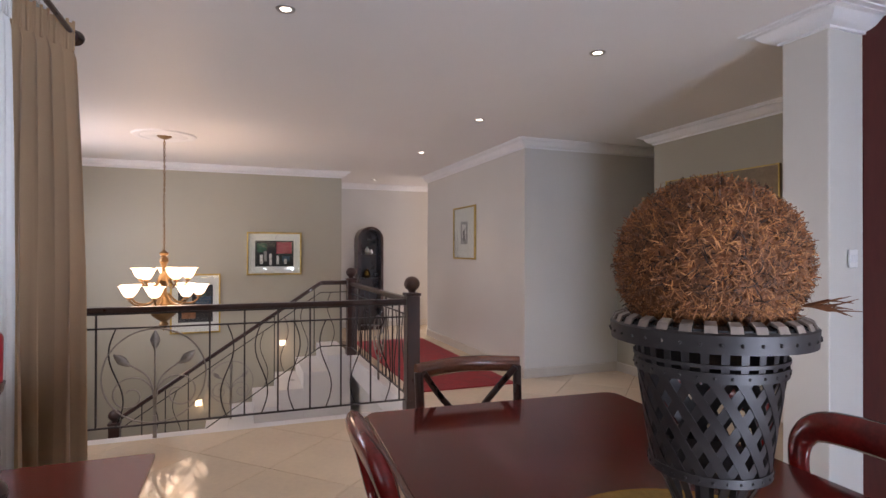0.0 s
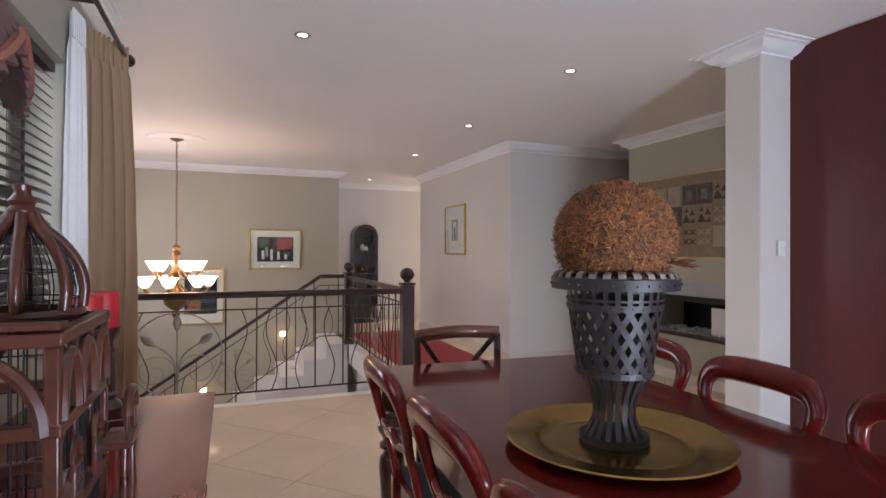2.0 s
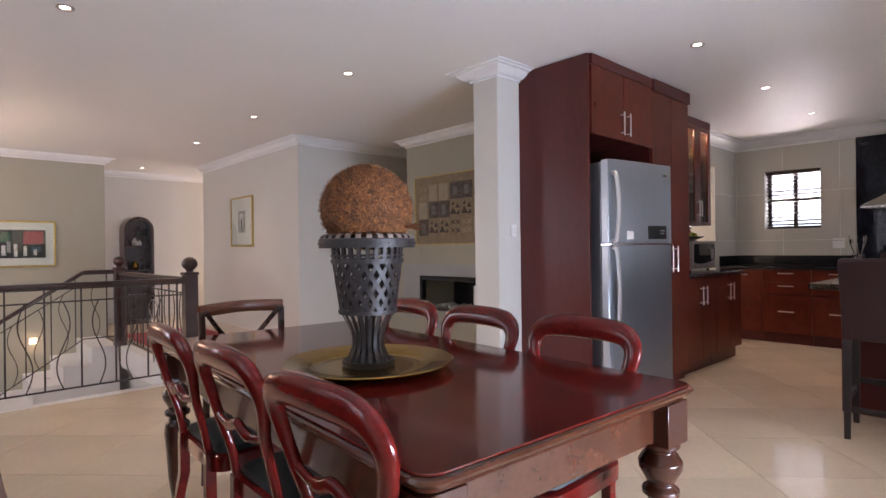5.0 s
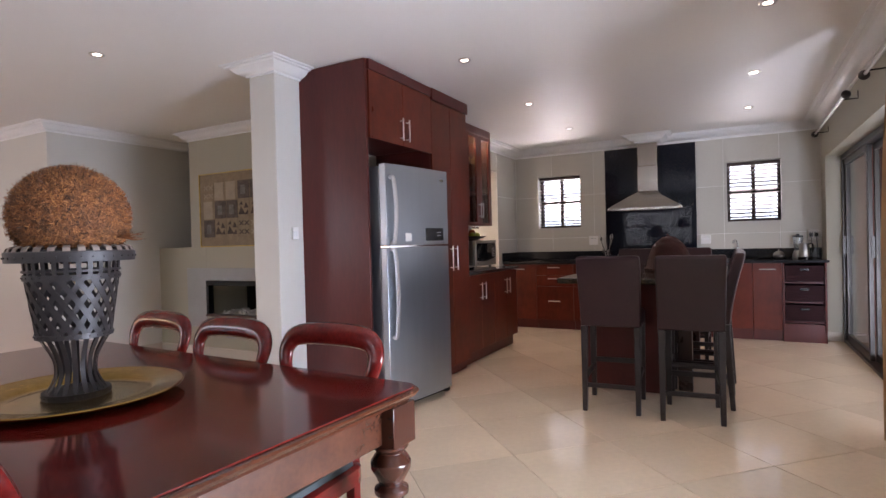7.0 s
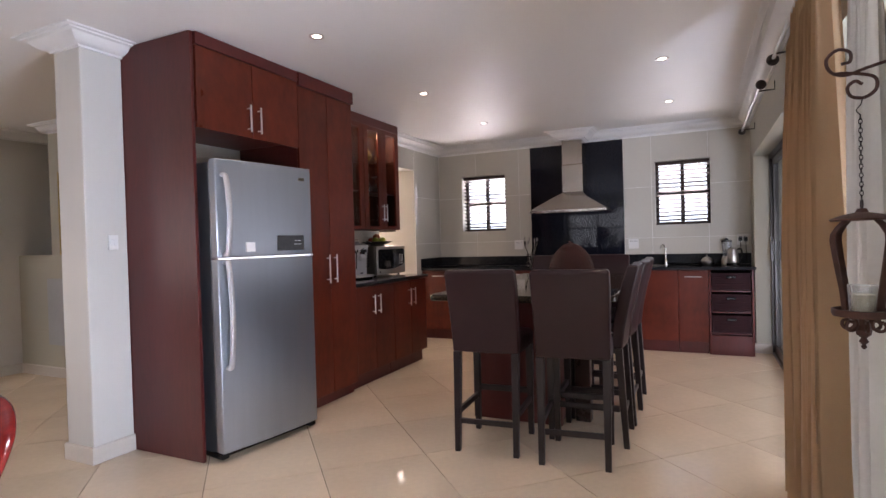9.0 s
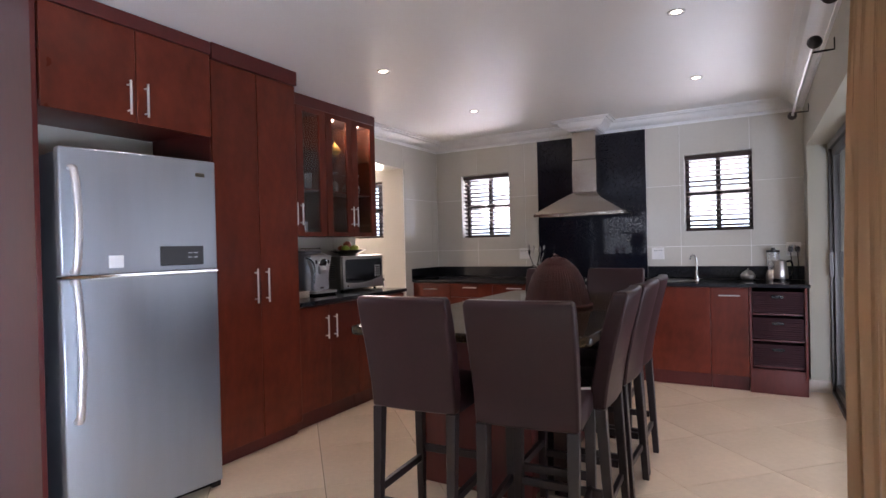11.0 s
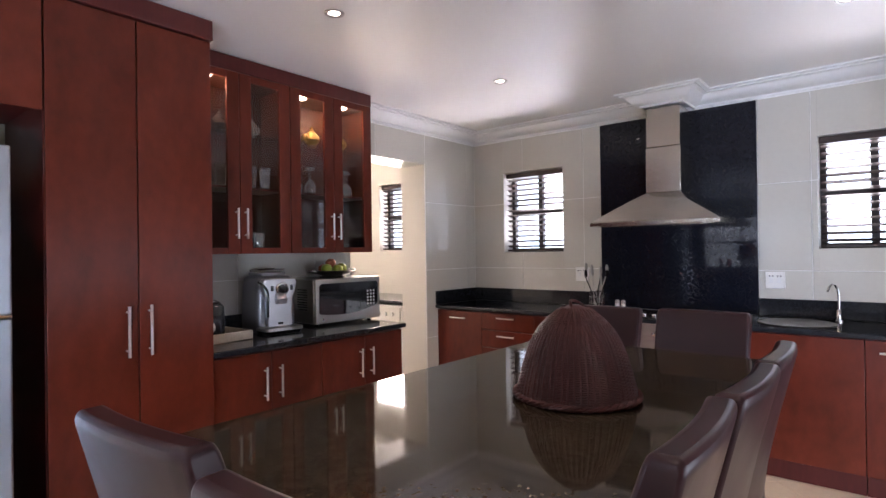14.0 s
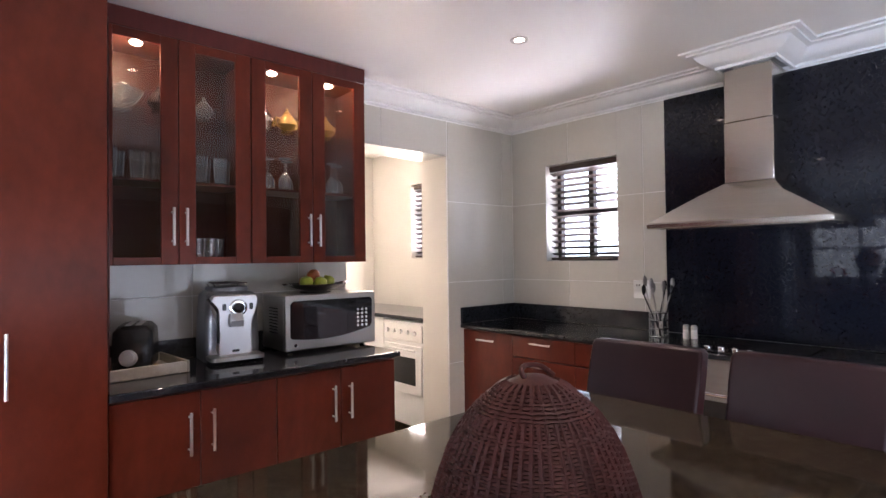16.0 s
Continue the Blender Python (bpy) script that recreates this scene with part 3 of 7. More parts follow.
# fridge housing
root = thing("fridge_housing", "tall cherry wood cabinet housing built over the fridge", "cabinet", pose(3.403, 1.38, 0))
Shape().box(0, 0.022, 0.0, 0.626, 0, 2.478).done("side_panel", CHERRY_DARK, root, bevel=0.002, label="dark cherry side panel")
Shape().box(0.024, 0.895, 0.03, 0.62, 1.968, 1.986).box(0.024, 0.895, 0.6, 0.62, 1.986, 2.40).box(0.024, 0.895, 0.008, 0.6, 2.385, 2.405).done("carcass", CHERRY_DARK, root)
Shape().box(0.024, 0.895, -0.02, 0.5, 2.407, 2.478).done("fascia", CHERRY_DARK, root, bevel=0.002)
door_leaf(root, 0.026, 0.458, 0.006, 1.93, 2.405, (0.415, 2.05))
door_leaf(root, 0.460, 0.895, 0.006, 1.93, 2.405, (0.503, 2.05))
Shape().box(0.024, 0.895, 0.552, 0.562, 0.0, 1.966).done("back_panel", WALLTILE, root)

# larder
root = thing("larder_cabinet", "tall two-door cherry wood larder cupboard reaching the ceiling", "cabinet", pose(4.30, 1.370, 0))
Shape().box(0.002, 0.665, 0.02, 0.65, 0.09, 2.478).box(0.002, 0.665, 0.05, 0.6, 0, 0.088).done("body", CHERRY_DARK, root, bevel=0.002)
Shape().box(0.0, 0.668, -0.02, 0.018, 2.384, 2.478).done("fascia", CHERRY_DARK, root, bevel=0.002)
door_leaf(root, 0.002, 0.333, 0.018, 0.09, 2.382, (0.285, 1.05), length=0.215)
door_leaf(root, 0.335, 0.665, 0.018, 0.09, 2.382, (0.374, 1.05), length=0.215)
Shape().box(0.672, 0.676, 0.03, 0.34, 0.9, 2.30).done("edge_panel", CHERRY_DARK, root)


def base_unit(at, w, fronts, label, depth=0.56, mat=CHERRY):
    """fronts: rows of (x0, x1, z0, z1, handle x, handle z, upright, length)."""
    root = thing("base_cabinet", label, "cabinet", at, "fitted base cabinets")
    Shape().box(0.001, w - 0.001, 0.022, depth, 0.125, 0.868).box(0.001, w - 0.001, 0.062, depth - 0.05, 0, 0.123).done("body", CHERRY_DARK, root, bevel=0.002)
    for x0, x1, z0, z1, hx, hz, up, ln in fronts:
        door_leaf(root, x0, x1, 0.02, z0, z1, (hx, hz) if hx is not None else None, up, ln, mat, "door" if z1 - z0 > 0.35 else "drawer")
    return root


for x0, w in ((4.968, 0.652), (5.622, 0.652)):
    m = w / 2
    base_unit(pose(x0, 1.395, 0), w, [(0, m, 0.125, 0.862, m - 0.045, 0.70, True, 0.17), (m, w, 0.125, 0.862, m + 0.045, 0.70, True, 0.17)], "two-door cherry wood base cabinet under a granite worktop")


def worktop(name, label, outline, z0, z1, mat, bevel=0.008):
    ob = Shape().slab(outline, z0, z1).done(name, mat, None, bevel=bevel, seg=3)
    return tagged(ob, label, "worktop")


top = worktop("worktop", "polished black granite worktop with a raised back edge", [(4.967, 1.375), (6.30, 1.375), (6.30, 2.004), (4.967, 2.004)], 0.87, 0.90, GRANITE)
Shape().box(4.967, 6.30, 1.984, 2.004, 0.9015, 1.0).done("upstand", GRANITE, top, bevel=0.003)


def glass_fronted(at, w, label):
    """A wall cabinet with two glazed doors, two shelves of glassware and a lit top."""
    root = thing("wall_cabinet", label, "cabinet", at, "glazed wall cabinets")
    h, d = 1.02, 0.30
    s = Shape().box(0.001, 0.018, 0.02, d, 0, h).box(w - 0.018, w - 0.001, 0.02, d, 0, h).box(0.018, w - 0.018, 0.02, d, 0, 0.018).box(0.018, w - 0.018, 0.02, d, h - 0.018, h).box(0.018, w - 0.018, d - 0.012, d, 0.018, h - 0.018)
    s.done("carcass", CABINNER, root)
    for z in (0.372, 0.682):
        Shape().box(0.02, w - 0.02, 0.045, d - 0.014, z, z + 0.012).done("shelf", CHERRY_DARK if z < 0.5 else CABGLASS, root)
    for x0, x1, hx in ((0, w / 2, w / 2 - 0.028), (w / 2, w, w / 2 + 0.028)):
        leaf = Shape()
        st = 0.074
        for p in ((x0 + 0.0015, x0 + st, 0.0, h), (x1 - st, x1 - 0.0015, 0.0, h), (x0 + st, x1 - st, 0.0, 0.034), (x0 + st, x1 - st, h - 0.042, h)):
            leaf.box(p[0], p[1], 0.0, 0.019, p[2], p[3])
        leaf = leaf.done("door", CHERRY, root, bevel=0.002)
        g = Shape().box(x0 + st - 0.004, x1 - st + 0.004, 0.008, 0.012, 0.03, h - 0.038).done("pane", CABGLASS, leaf, smooth=0)
        g.visible_shadow = False
        bar_handle(leaf, hx, 0.0, 0.17, 0.17)
    return root


WX = (4.968, 5.638)
for x0 in WX:
    glass_fronted(pose(x0, 1.70, 1.372), 0.667, "cherry wood wall cabinet with two glazed doors and lit glassware")
ob = Shape().box(4.966, 6.307, 1.70, 2.004, 2.394, 2.478).done("cabinet_fascia", CHERRY_DARK, bevel=0.002)
tagged(ob, "dark cherry fascia panel closing cabinets to the ceiling", "panel")
for x in (5.145, 5.775, 6.105):
    root = thing("cabinet_lamp", "small round puck lamp lit inside the glazed cabinet", "lamp", pose(x, 1.765, 2.372), "cabinet lamps")
    Shape().lathe([(0.034, 0.0), (0.036, -0.008), (0.027, -0.013)], 20).done("rim", CHROME, root)
    Shape().lathe([(0.026, -0.0135), (0.025, -0.018), (0.014, -0.023), (0.001, -0.024)], 18).done("lens", BULB, root)
    lamp("cabinet_light", "POINT", (x, 1.775, 2.33), 2.4, (1.0, 0.74, 0.42), 0.012)

GLASSES = {
    "tumbler": [(0.0, 0.001), (0.026, 0.001), (0.033, 0.105), (0.031, 0.105), (0.025, 0.008), (0.0, 0.008)],
    "wine_glass": [(0.0, 0.001), (0.032, 0.001), (0.031, 0.004), (0.005, 0.008), (0.004, 0.075), (0.018, 0.088), (0.034, 0.118), (0.033, 0.15), (0.028, 0.175), (0.026, 0.175), (0.031, 0.15), (0.031, 0.12), (0.016, 0.092), (0.0, 0.088)],
}
GLASSES["tall_tumbler"] = [(r, z * 1.25) for r, z in GLASSES["tumbler"]]
protos = {}
rng = random.Random(4)
for z, kind, xs in ((1.3905, "tumbler", (5.38, 5.43, 5.48, 5.53, 5.41, 5.50)), (1.7565, "tall_tumbler", (5.05, 5.10, 5.155, 5.21, 5.25, 5.37, 5.42, 5.47, 5.52, 5.56)), (1.7565, "wine_glass", (5.73, 5.80, 5.86, 5.91, 6.04, 6.09, 6.15, 6.21))):
    for i, x in enumerate(xs):
        m = pose(x + rng.uniform(-0.008, 0.008), 1.81 + 0.07 * (i % 2) + rng.uniform(-0.02, 0.02), z)
        if kind == "wine_glass":
            m = m @ pose(0, 0, 0.1755, 180)
        if kind not in protos:
            ob = Shape().lathe(GLASSES[kind], 18).done(kind, CRYSTAL)
            protos[kind] = tagged(ob, "clear stemmed glass standing upside down on a shelf" if kind == "wine_glass" else "clear glass tumbler standing on a cabinet shelf", "glass", "cabinet glassware")
            ob.matrix_world = m
        else:
            copy_thing(protos[kind], m)
for x, r, mat, nm in ((5.25, 0.05, DARKWOOD, "round_jar"), (5.45, 0.045, CRYSTAL, "glass_jug"), (5.76, 0.05, CHROME, "silver_teapot"), (5.885, 0.052, GOLD, "brass_coffee_pot"), (6.12, 0.05, GOLD, "brass_teapot")):
    root = thing(nm, "polished " + nm.replace("_", " ") + " on the top cabinet shelf", "tableware", pose(x, 1.82, 2.0665, 0, 0, 20))
    Shape().lathe([(r * 0.6, 0), (r * 0.62, 0.008), (r * 0.5, 0.015), (r, r * 0.9), (r * 0.95, r * 1.3), (r * 0.5, r * 1.9), (r * 0.35, r * 2.0), (r * 0.3, r * 2.2), (0.006, r * 2.35), (0.008, r * 2.55), (0.001, r * 2.65)], 20).done("body", mat, root)
    if nm != "round_jar":
        Shape().tube(smooth_path([(r * 0.8, 0, r * 0.7), (r * 1.35, 0, r * 0.9), (r * 1.6, 0, r * 1.7)]), [0.008] * 7 + [0.006] * 6, 8).done("spout", mat, root)
        Shape().tube(smooth_path([(-r * 0.9, 0, r * 1.3), (-r * 1.5, 0, r * 1.4), (-r * 1.5, 0, r * 0.7), (-r * 0.95, 0, r * 0.6)]), 0.005, 8).done("handle", mat, root)
root = thing("glass_bowl", "cut glass fruit bowl on the top cabinet shelf", "bowl", pose(5.10, 1.83, 2.0665))
Shape().lathe([(0.04, 0.0), (0.042, 0.008), (0.03, 0.015), (0.06, 0.035), (0.085, 0.075), (0.09, 0.085), (0.085, 0.085), (0.055, 0.04), (0.001, 0.022)], 24).done("dish", CRYSTAL, root)
for i, (x, y, z) in enumerate(((-0.03, 0.0, 0.075), (0.035, 0.01, 0.078), (0.0, -0.03, 0.085))):
    Shape().lathe([(0.004, -0.03), (0.026, -0.018), (0.034, 0.0), (0.026, 0.02), (0.004, 0.031)], 16, at=pose(x, y, z)).done("glass_ball", CRYSTAL, root)
root = thing("steel_platter", "thin steel platter lying on the cabinet floor", "platter", pose(5.82, 1.85, 1.3905))
Shape().lathe([(0.06, 0.0), (0.10, 0.008), (0.105, 0.012), (0.10, 0.013), (0.06, 0.004), (0.001, 0.004)], 28).done("dish", CHROME, root)

# refrigerator
root = thing("refrigerator", "tall silver steel top-freezer refrigerator, doors closed", "refrigerator", pose(3.445, 1.262, 0, 0, 0, -8.5))
W, D = 0.715, 0.66
Shape().box(0.005, W - 0.005, 0.065, D, 0.04, 1.735).done("body", FRIDGE_STEEL, root, bevel=0.006, label="grey metal cabinet")
Shape().box(0.02, W - 0.02, 0.08, 0.3, 0.0, 0.045).box(0.0, 0.05, 0.02, 0.1, 0.012, 0.05).box(W - 0.05, W, 0.02, 0.1, 0.012, 0.05).done("plinth", BLACK, root, bevel=0.004)
for nm, z0, z1 in (("freezer_door", 1.178, 1.748), ("fridge_door", 0.05, 1.165)):
    leaf = Shape()
    rows = []
    for k in range(9):
        x = W * k / 8
        bulge = 0.014 * (1 - (2 * k / 8 - 1) ** 2)
        rows.append([(x, -bulge, z0), (x, 0.06, z0), (x, 0.06, z1), (x, -bulge, z1)])
    leaf.loft(rows)
    leaf = leaf.done(nm, FRIDGE_STEEL, root, bevel=0.007, seg=3)
    za, zb = (1.195, 1.655) if nm == "freezer_door" else (0.54, 1.15)
    g = Shape().tube(smooth_path([(0.045, 0.0, za), (0.05, -0.032, za + 0.025), (0.058, -0.044, (za + zb) / 2), (0.05, -0.032, zb - 0.025), (0.045, 0.0, zb)], 6), 0.0135, 10, flat=1.3)
    g.done("handle", SATIN, leaf, label="curved silver handle")
    if nm == "freezer_door":
        Shape().box(0.412, 0.632, -0.016, -0.002, 1.207, 1.303).done("display", BLACK, leaf, bevel=0.003, label="black control display")
        s = Shape()
        for k in range(4):
            s.box(0.55 + (k % 2) * 0.03, 0.57 + (k % 2) * 0.03, -0.0165, -0.0155, 1.245 + (k // 2) * 0.022, 1.248 + (k // 2) * 0.022)
        s.done("readout", SATIN, leaf)
        Shape().box(0.182, 0.246, -0.0185, -0.0095, 1.206, 1.264).done("note", WHITE, leaf, bevel=0.002, label="small white paper note")
        Shape().box(0.60, 0.65, -0.0125, -0.003, 1.66, 1.682).done("badge", CHROME, leaf, bevel=0.002)
Shape().box(0.0, 0.02, -0.004, 0.064, 1.167, 1.176).box(0.02, W, -0.006, 0.064, 1.166, 1.177).done("gap_trim", CHROME, root)

root = thing("fire_extinguisher", "small red fire extinguisher with a black valve beside the fridge", "extinguisher", pose(4.245, 1.47, 0))
Shape().lathe([(0.04, 0.0), (0.045, 0.006), (0.045, 0.30), (0.038, 0.335), (0.016, 0.355), (0.016, 0.37)], 24).done("cylinder", material("extinguisher_red", (0.32, 0.012, 0.014), 0.3, vary=0.08), root)
Shape().lathe([(0.0455, 0.10), (0.0458, 0.101), (0.0458, 0.22), (0.0455, 0.221)], 24).done("label", PLASTIC, root)
Shape().lathe([(0.02, 0.3705), (0.02, 0.395), (0.012, 0.40)], 14).box(-0.012, 0.012, -0.075, 0.02, 0.40, 0.412).box(-0.012, 0.012, -0.07, 0.02, 0.425, 0.436).done("valve", BLACK, root, bevel=0.002)
Shape().tube(smooth_path([(0.018, 0, 0.385), (0.05, -0.01, 0.36), (0.054, -0.012, 0.22), (0.052, -0.012, 0.12)]), 0.007, 8).done("hose", BLACK, root)

# ---- kitchen units along the east wall ----
E0 = 2.005


def east(y, z=0.0):
    """A place on the east run: local x runs south, the front faces west."""
    return pose(7.365, y, z, 0, 0, -90)


DR = [(0.72, 0.862), (0.575, 0.715), (0.125, 0.57)]
base_unit(east(E0), 0.475, [(0, 0.475, 0.125, 0.862, 0.24, 0.80, False, 0.16)], "cherry wood base cabinet with one door and a bar handle")
for y, w in ((1.53, 0.5), (1.03, 0.5)):
    base_unit(east(y), w, [(0, w, a, b, w / 2, (a + b) / 2 + 0.03, False, 0.16) for a, b in DR], "cherry wood drawer cabinet with three drawers and bar handles")
base_unit(east(-0.16), 0.24, [(0, 0.24, 0.125, 0.862, 0.12, 0.80, False, 0.1)], "narrow cherry wood base cabinet")
base_unit(east(-0.40), 0.60, [(0, 0.6, 0.125, 0.862, None, 0, False, 0)], "cherry wood sink cabinet with a plain door")
base_unit(east(-1.00), 0.285, [(0, 0.285, 0.125, 0.862, 0.143, 0.80, False, 0.16)], "cherry wood base cabinet with one door and a bar handle")

root = thing("oven", "built-in stainless steel oven under the hob", "oven", east(0.53), "")
Shape().box(0.002, 0.688, 0.02, 0.55, 0.125, 0.868).box(0.002, 0.688, 0.06, 0.5, 0, 0.123).done("body", CHERRY_DARK, root)
Shape().box(0.045, 0.645, -0.004, 0.019, 0.26, 0.865).done("front", STEEL, root, bevel=0.003)
Shape().box(0.09, 0.60, -0.008, -0.0045, 0.33, 0.66).done("door_glass", BLACK, root, bevel=0.002)
Shape().tube([(0.08, -0.045, 0.70), (0.61, -0.045, 0.70)], 0.009, 10).tube([(0.1, -0.045, 0.70), (0.1, 0, 0.70)], 0.006, 8).tube([(0.59, -0.045, 0.70), (0.59, 0, 0.70)], 0.006, 8).done("handle", CHROME, root)
for k in range(4):
    Shape().lathe([(0.016, 0), (0.014, 0.02), (0.001, 0.021)], 14, at=pose(0.14 + k * 0.14, -0.005, 0.80, 90)).done("knob", CHROME, root)

root = thing("basket_cabinet", "open cherry wood cabinet holding three wicker drawers", "cabinet", east(-1.287))
Shape().box(0.001, 0.02, 0.0, 0.56, 0.125, 0.868).box(0.385, 0.404, 0.0, 0.56, 0.125, 0.868).box(0.02, 0.385, 0.54, 0.56, 0.125, 0.868).box(0.001, 0.404, 0.02, 0.5, 0, 0.2).done("body", CHERRY_DARK, root, bevel=0.002)
for k in range(3):
    z = 0.235 + k * 0.215
    Shape().box(0.02, 0.385, 0.03, 0.53, z - 0.022, z - 0.008).done("shelf", CHERRY_DARK, root)
    s = Shape().box(0.028, 0.377, 0.012, 0.5, z, z + 0.012)
    for r in range(9):
        zz = z + 0.014 + r * 0.0175
        s.box(0.026 + 0.002 * (r % 2), 0.379 - 0.002 * (r % 2), 0.006 + 0.003 * (r % 2), 0.5, zz, zz + 0.016)
    b = s.done("wicker_drawer", WICKER_DARK, root, label="dark woven wicker drawer")
    Shape().box(0.16, 0.245, -0.004, 0.01, z + 0.118, z + 0.142).done("grip", BLACK, b, bevel=0.004)

cut = [(7.33, -1.712), (7.33, 2.004), (7.935, 2.004), (7.935, -1.712)][::-1]
top = worktop("worktop", "long polished black granite worktop with hob and sink", cut, 0.87, 0.90, GRANITE)
for p in ((7.915, 7.935, -1.712, -0.415), (7.915, 7.935, 0.72, 2.0), (7.335, 7.914, 1.984, 2.004)):
    Shape().box(*p, 0.9015, 1.02).done("upstand", GRANITE, top, bevel=0.003)
ob = Shape().box(7.922, 7.9365, -0.41, 0.713, 0.902, 2.38).done("splashback", SPLASH, bevel=0.003)
tagged(ob, "tall polished black granite splashback panel behind the hob", "splashback")

root = thing("cooker_hood", "stainless steel chimney cooker hood above the hob", "cooker hood", pose(7.92, 0.155, 1.535))
def ring(x0, hw, z):
    return [(x0, hw, z), (x0, -hw, z), (0, -hw, z), (0, hw, z)]
Shape().loft([ring(-0.475, 0.44, 0.0), ring(-0.475, 0.44, 0.028)]).done("rim", HOODSTEEL, root, bevel=0.003)
Shape().loft([ring(-0.47, 0.435, 0.029), ring(-0.45, 0.40, 0.055), ring(-0.34, 0.205, 0.175), [(-0.27, 0.1, 0.235), (-0.27, -0.15, 0.235), (0, -0.15, 0.235), (0, 0.1, 0.235)]]).done("canopy", HOODSTEEL, root, bevel=0.004)
Shape().box(-0.265, 0.0, -0.145, 0.095, 0.236, 0.56).box(-0.262, 0.0, -0.142, 0.092, 0.5615, 0.845).done("flue", HOODSTEEL, root, bevel=0.004)
s = Shape()
for k in range(6):
    for x in (-0.20, -0.11):
        s.box(x, x + 0.06, -0.1445, -0.1425, 0.66 + k * 0.014, 0.666 + k * 0.014)
s.done("vent_slot", BLACK, root)
Shape().box(-0.43, -0.04, -0.38, 0.38, -0.004, -0.0005).done("filter", HOODSTEEL, root)

root = thing("hob", "black ceramic hob set into the granite worktop", "hob", pose(7.60, 0.155, 0.9015))
Shape().box(-0.24, 0.24, -0.3, 0.3, 0, 0.006).done("plate", BLACK, root, bevel=0.002)
for k in range(4):
    Shape().lathe([(0.017, 0.0065), (0.017, 0.022), (0.013, 0.026), (0.001, 0.026)], 16, at=pose(-0.2, -0.1 + 0.066 * k, 0)).done("knob", CHROME, root)

root = thing("sink", "round stainless steel sink set in the granite", "sink", pose(7.62, -0.66, 0.9012))
Shape().lathe([(0.205, 0.0), (0.21, 0.004), (0.2, 0.006), (0.185, 0.004), (0.18, 0.002), (0.001, 0.0015)], 36).done("bowl", STEEL, root)
root = thing("tap", "slim chrome swan-neck tap behind the sink", "tap", pose(7.84, -0.86, 0.9005))
Shape().lathe([(0.026, 0), (0.026, 0.01), (0.016, 0.016), (0.014, 0.07), (0.011, 0.075)], 16).done("base", CHROME, root)
Shape().tube(smooth_path([(0, 0, 0.07), (0, 0, 0.17), (-0.02, 0.015, 0.225), (-0.06, 0.035, 0.225), (-0.08, 0.05, 0.19)]), 0.007, 10).done("spout", CHROME, root)

# sockets
def socket(at, w, h, label, holes=True):
    root = thing("wall_socket", label, "socket", at, "wall sockets")
    Shape().box(-w / 2, w / 2, -0.012, 0, -h / 2, h / 2).done("plate", PLASTIC, root, bevel=0.004)
    for x in (-w * 0.2, w * 0.2):
        Shape().box(x - 0.012, x + 0.012, -0.0155, -0.011, -0.018, 0.018).done("switch", WHITE, root, bevel=0.002)
    s = Shape()
    for x, z in ((-w * 0.28, 0.03), (-w * 0.12, 0.03), (w * 0.12, 0.03), (w * 0.28, 0.03)) if holes else ():
        s.box(x - 0.004, x + 0.004, -0.0135, -0.0115, z - 0.006, z + 0.002)
    if holes:
        s.done("hole", BLACK, root)


socket(pose(7.935, 0.885, 1.165, 0, 0, -90), 0.12, 0.12, "white double wall socket on grey tiles")
socket(pose(7.935, -0.51, 1.145, 0, 0, -90), 0.115, 0.115, "white double wall socket on grey tiles")
socket(pose(3.30, 1.964, 1.285), 0.06, 0.09, "white light switch on the column", False)
socket(pose(7.935, -1.635, 1.17, 0, 0, -90), 0.11, 0.12, "white double wall socket above the kettle")
for y in (-1.61, -1.66):
    root = thing("power_plug", "black power plug and cord pushed into the socket", "plug", pose(7.918, y, 1.17, 0, 0, -90), "plugs at the kettle")
    Shape().slab(round_rect(0.018, 0.022, 0.008), 0, 0.035, at=pose(0, -0.0005, 0, 90)).done("body", BLACK, root, bevel=0.003)
    Shape().tube(smooth_path([(0, -0.03, -0.01), (0, -0.05, -0.05), (0.005, -0.03, -0.14), (0.01, -0.03, -0.265)]), 0.0035, 6).done("cord", BLACK, root)

# ---- island and stools ----
root = thing("kitchen_island", "kitchen island with a thick brown granite top on a cherry base", "island", pose(5.2, -0.24, 0))
Shape().slab([(-1.0, -0.43), (-0.88, -0.55), (1.02, -0.55), (1.02, 0.55), (-0.98, 0.55), (-1.0, 0.53)], 0.87, 0.91).done("top", GRANITE_ISLAND, root, bevel=0.012, seg=3, label="polished brown granite slab")
Shape().box(-0.42, 0.55, -0.12, 0.47, 0.0, 0.868).box(-0.47, -0.422, -0.14, 0.48, 0.0, 0.868).done("base", CHERRY_DARK, root, bevel=0.004)
for xa, xb in ((-0.33, -0.25), (0.60, 0.70)):
    Shape().box(xa, xb, -0.30, -0.2, 0, 0.868).done("leg", DARKWOOD, root, bevel=0.006)


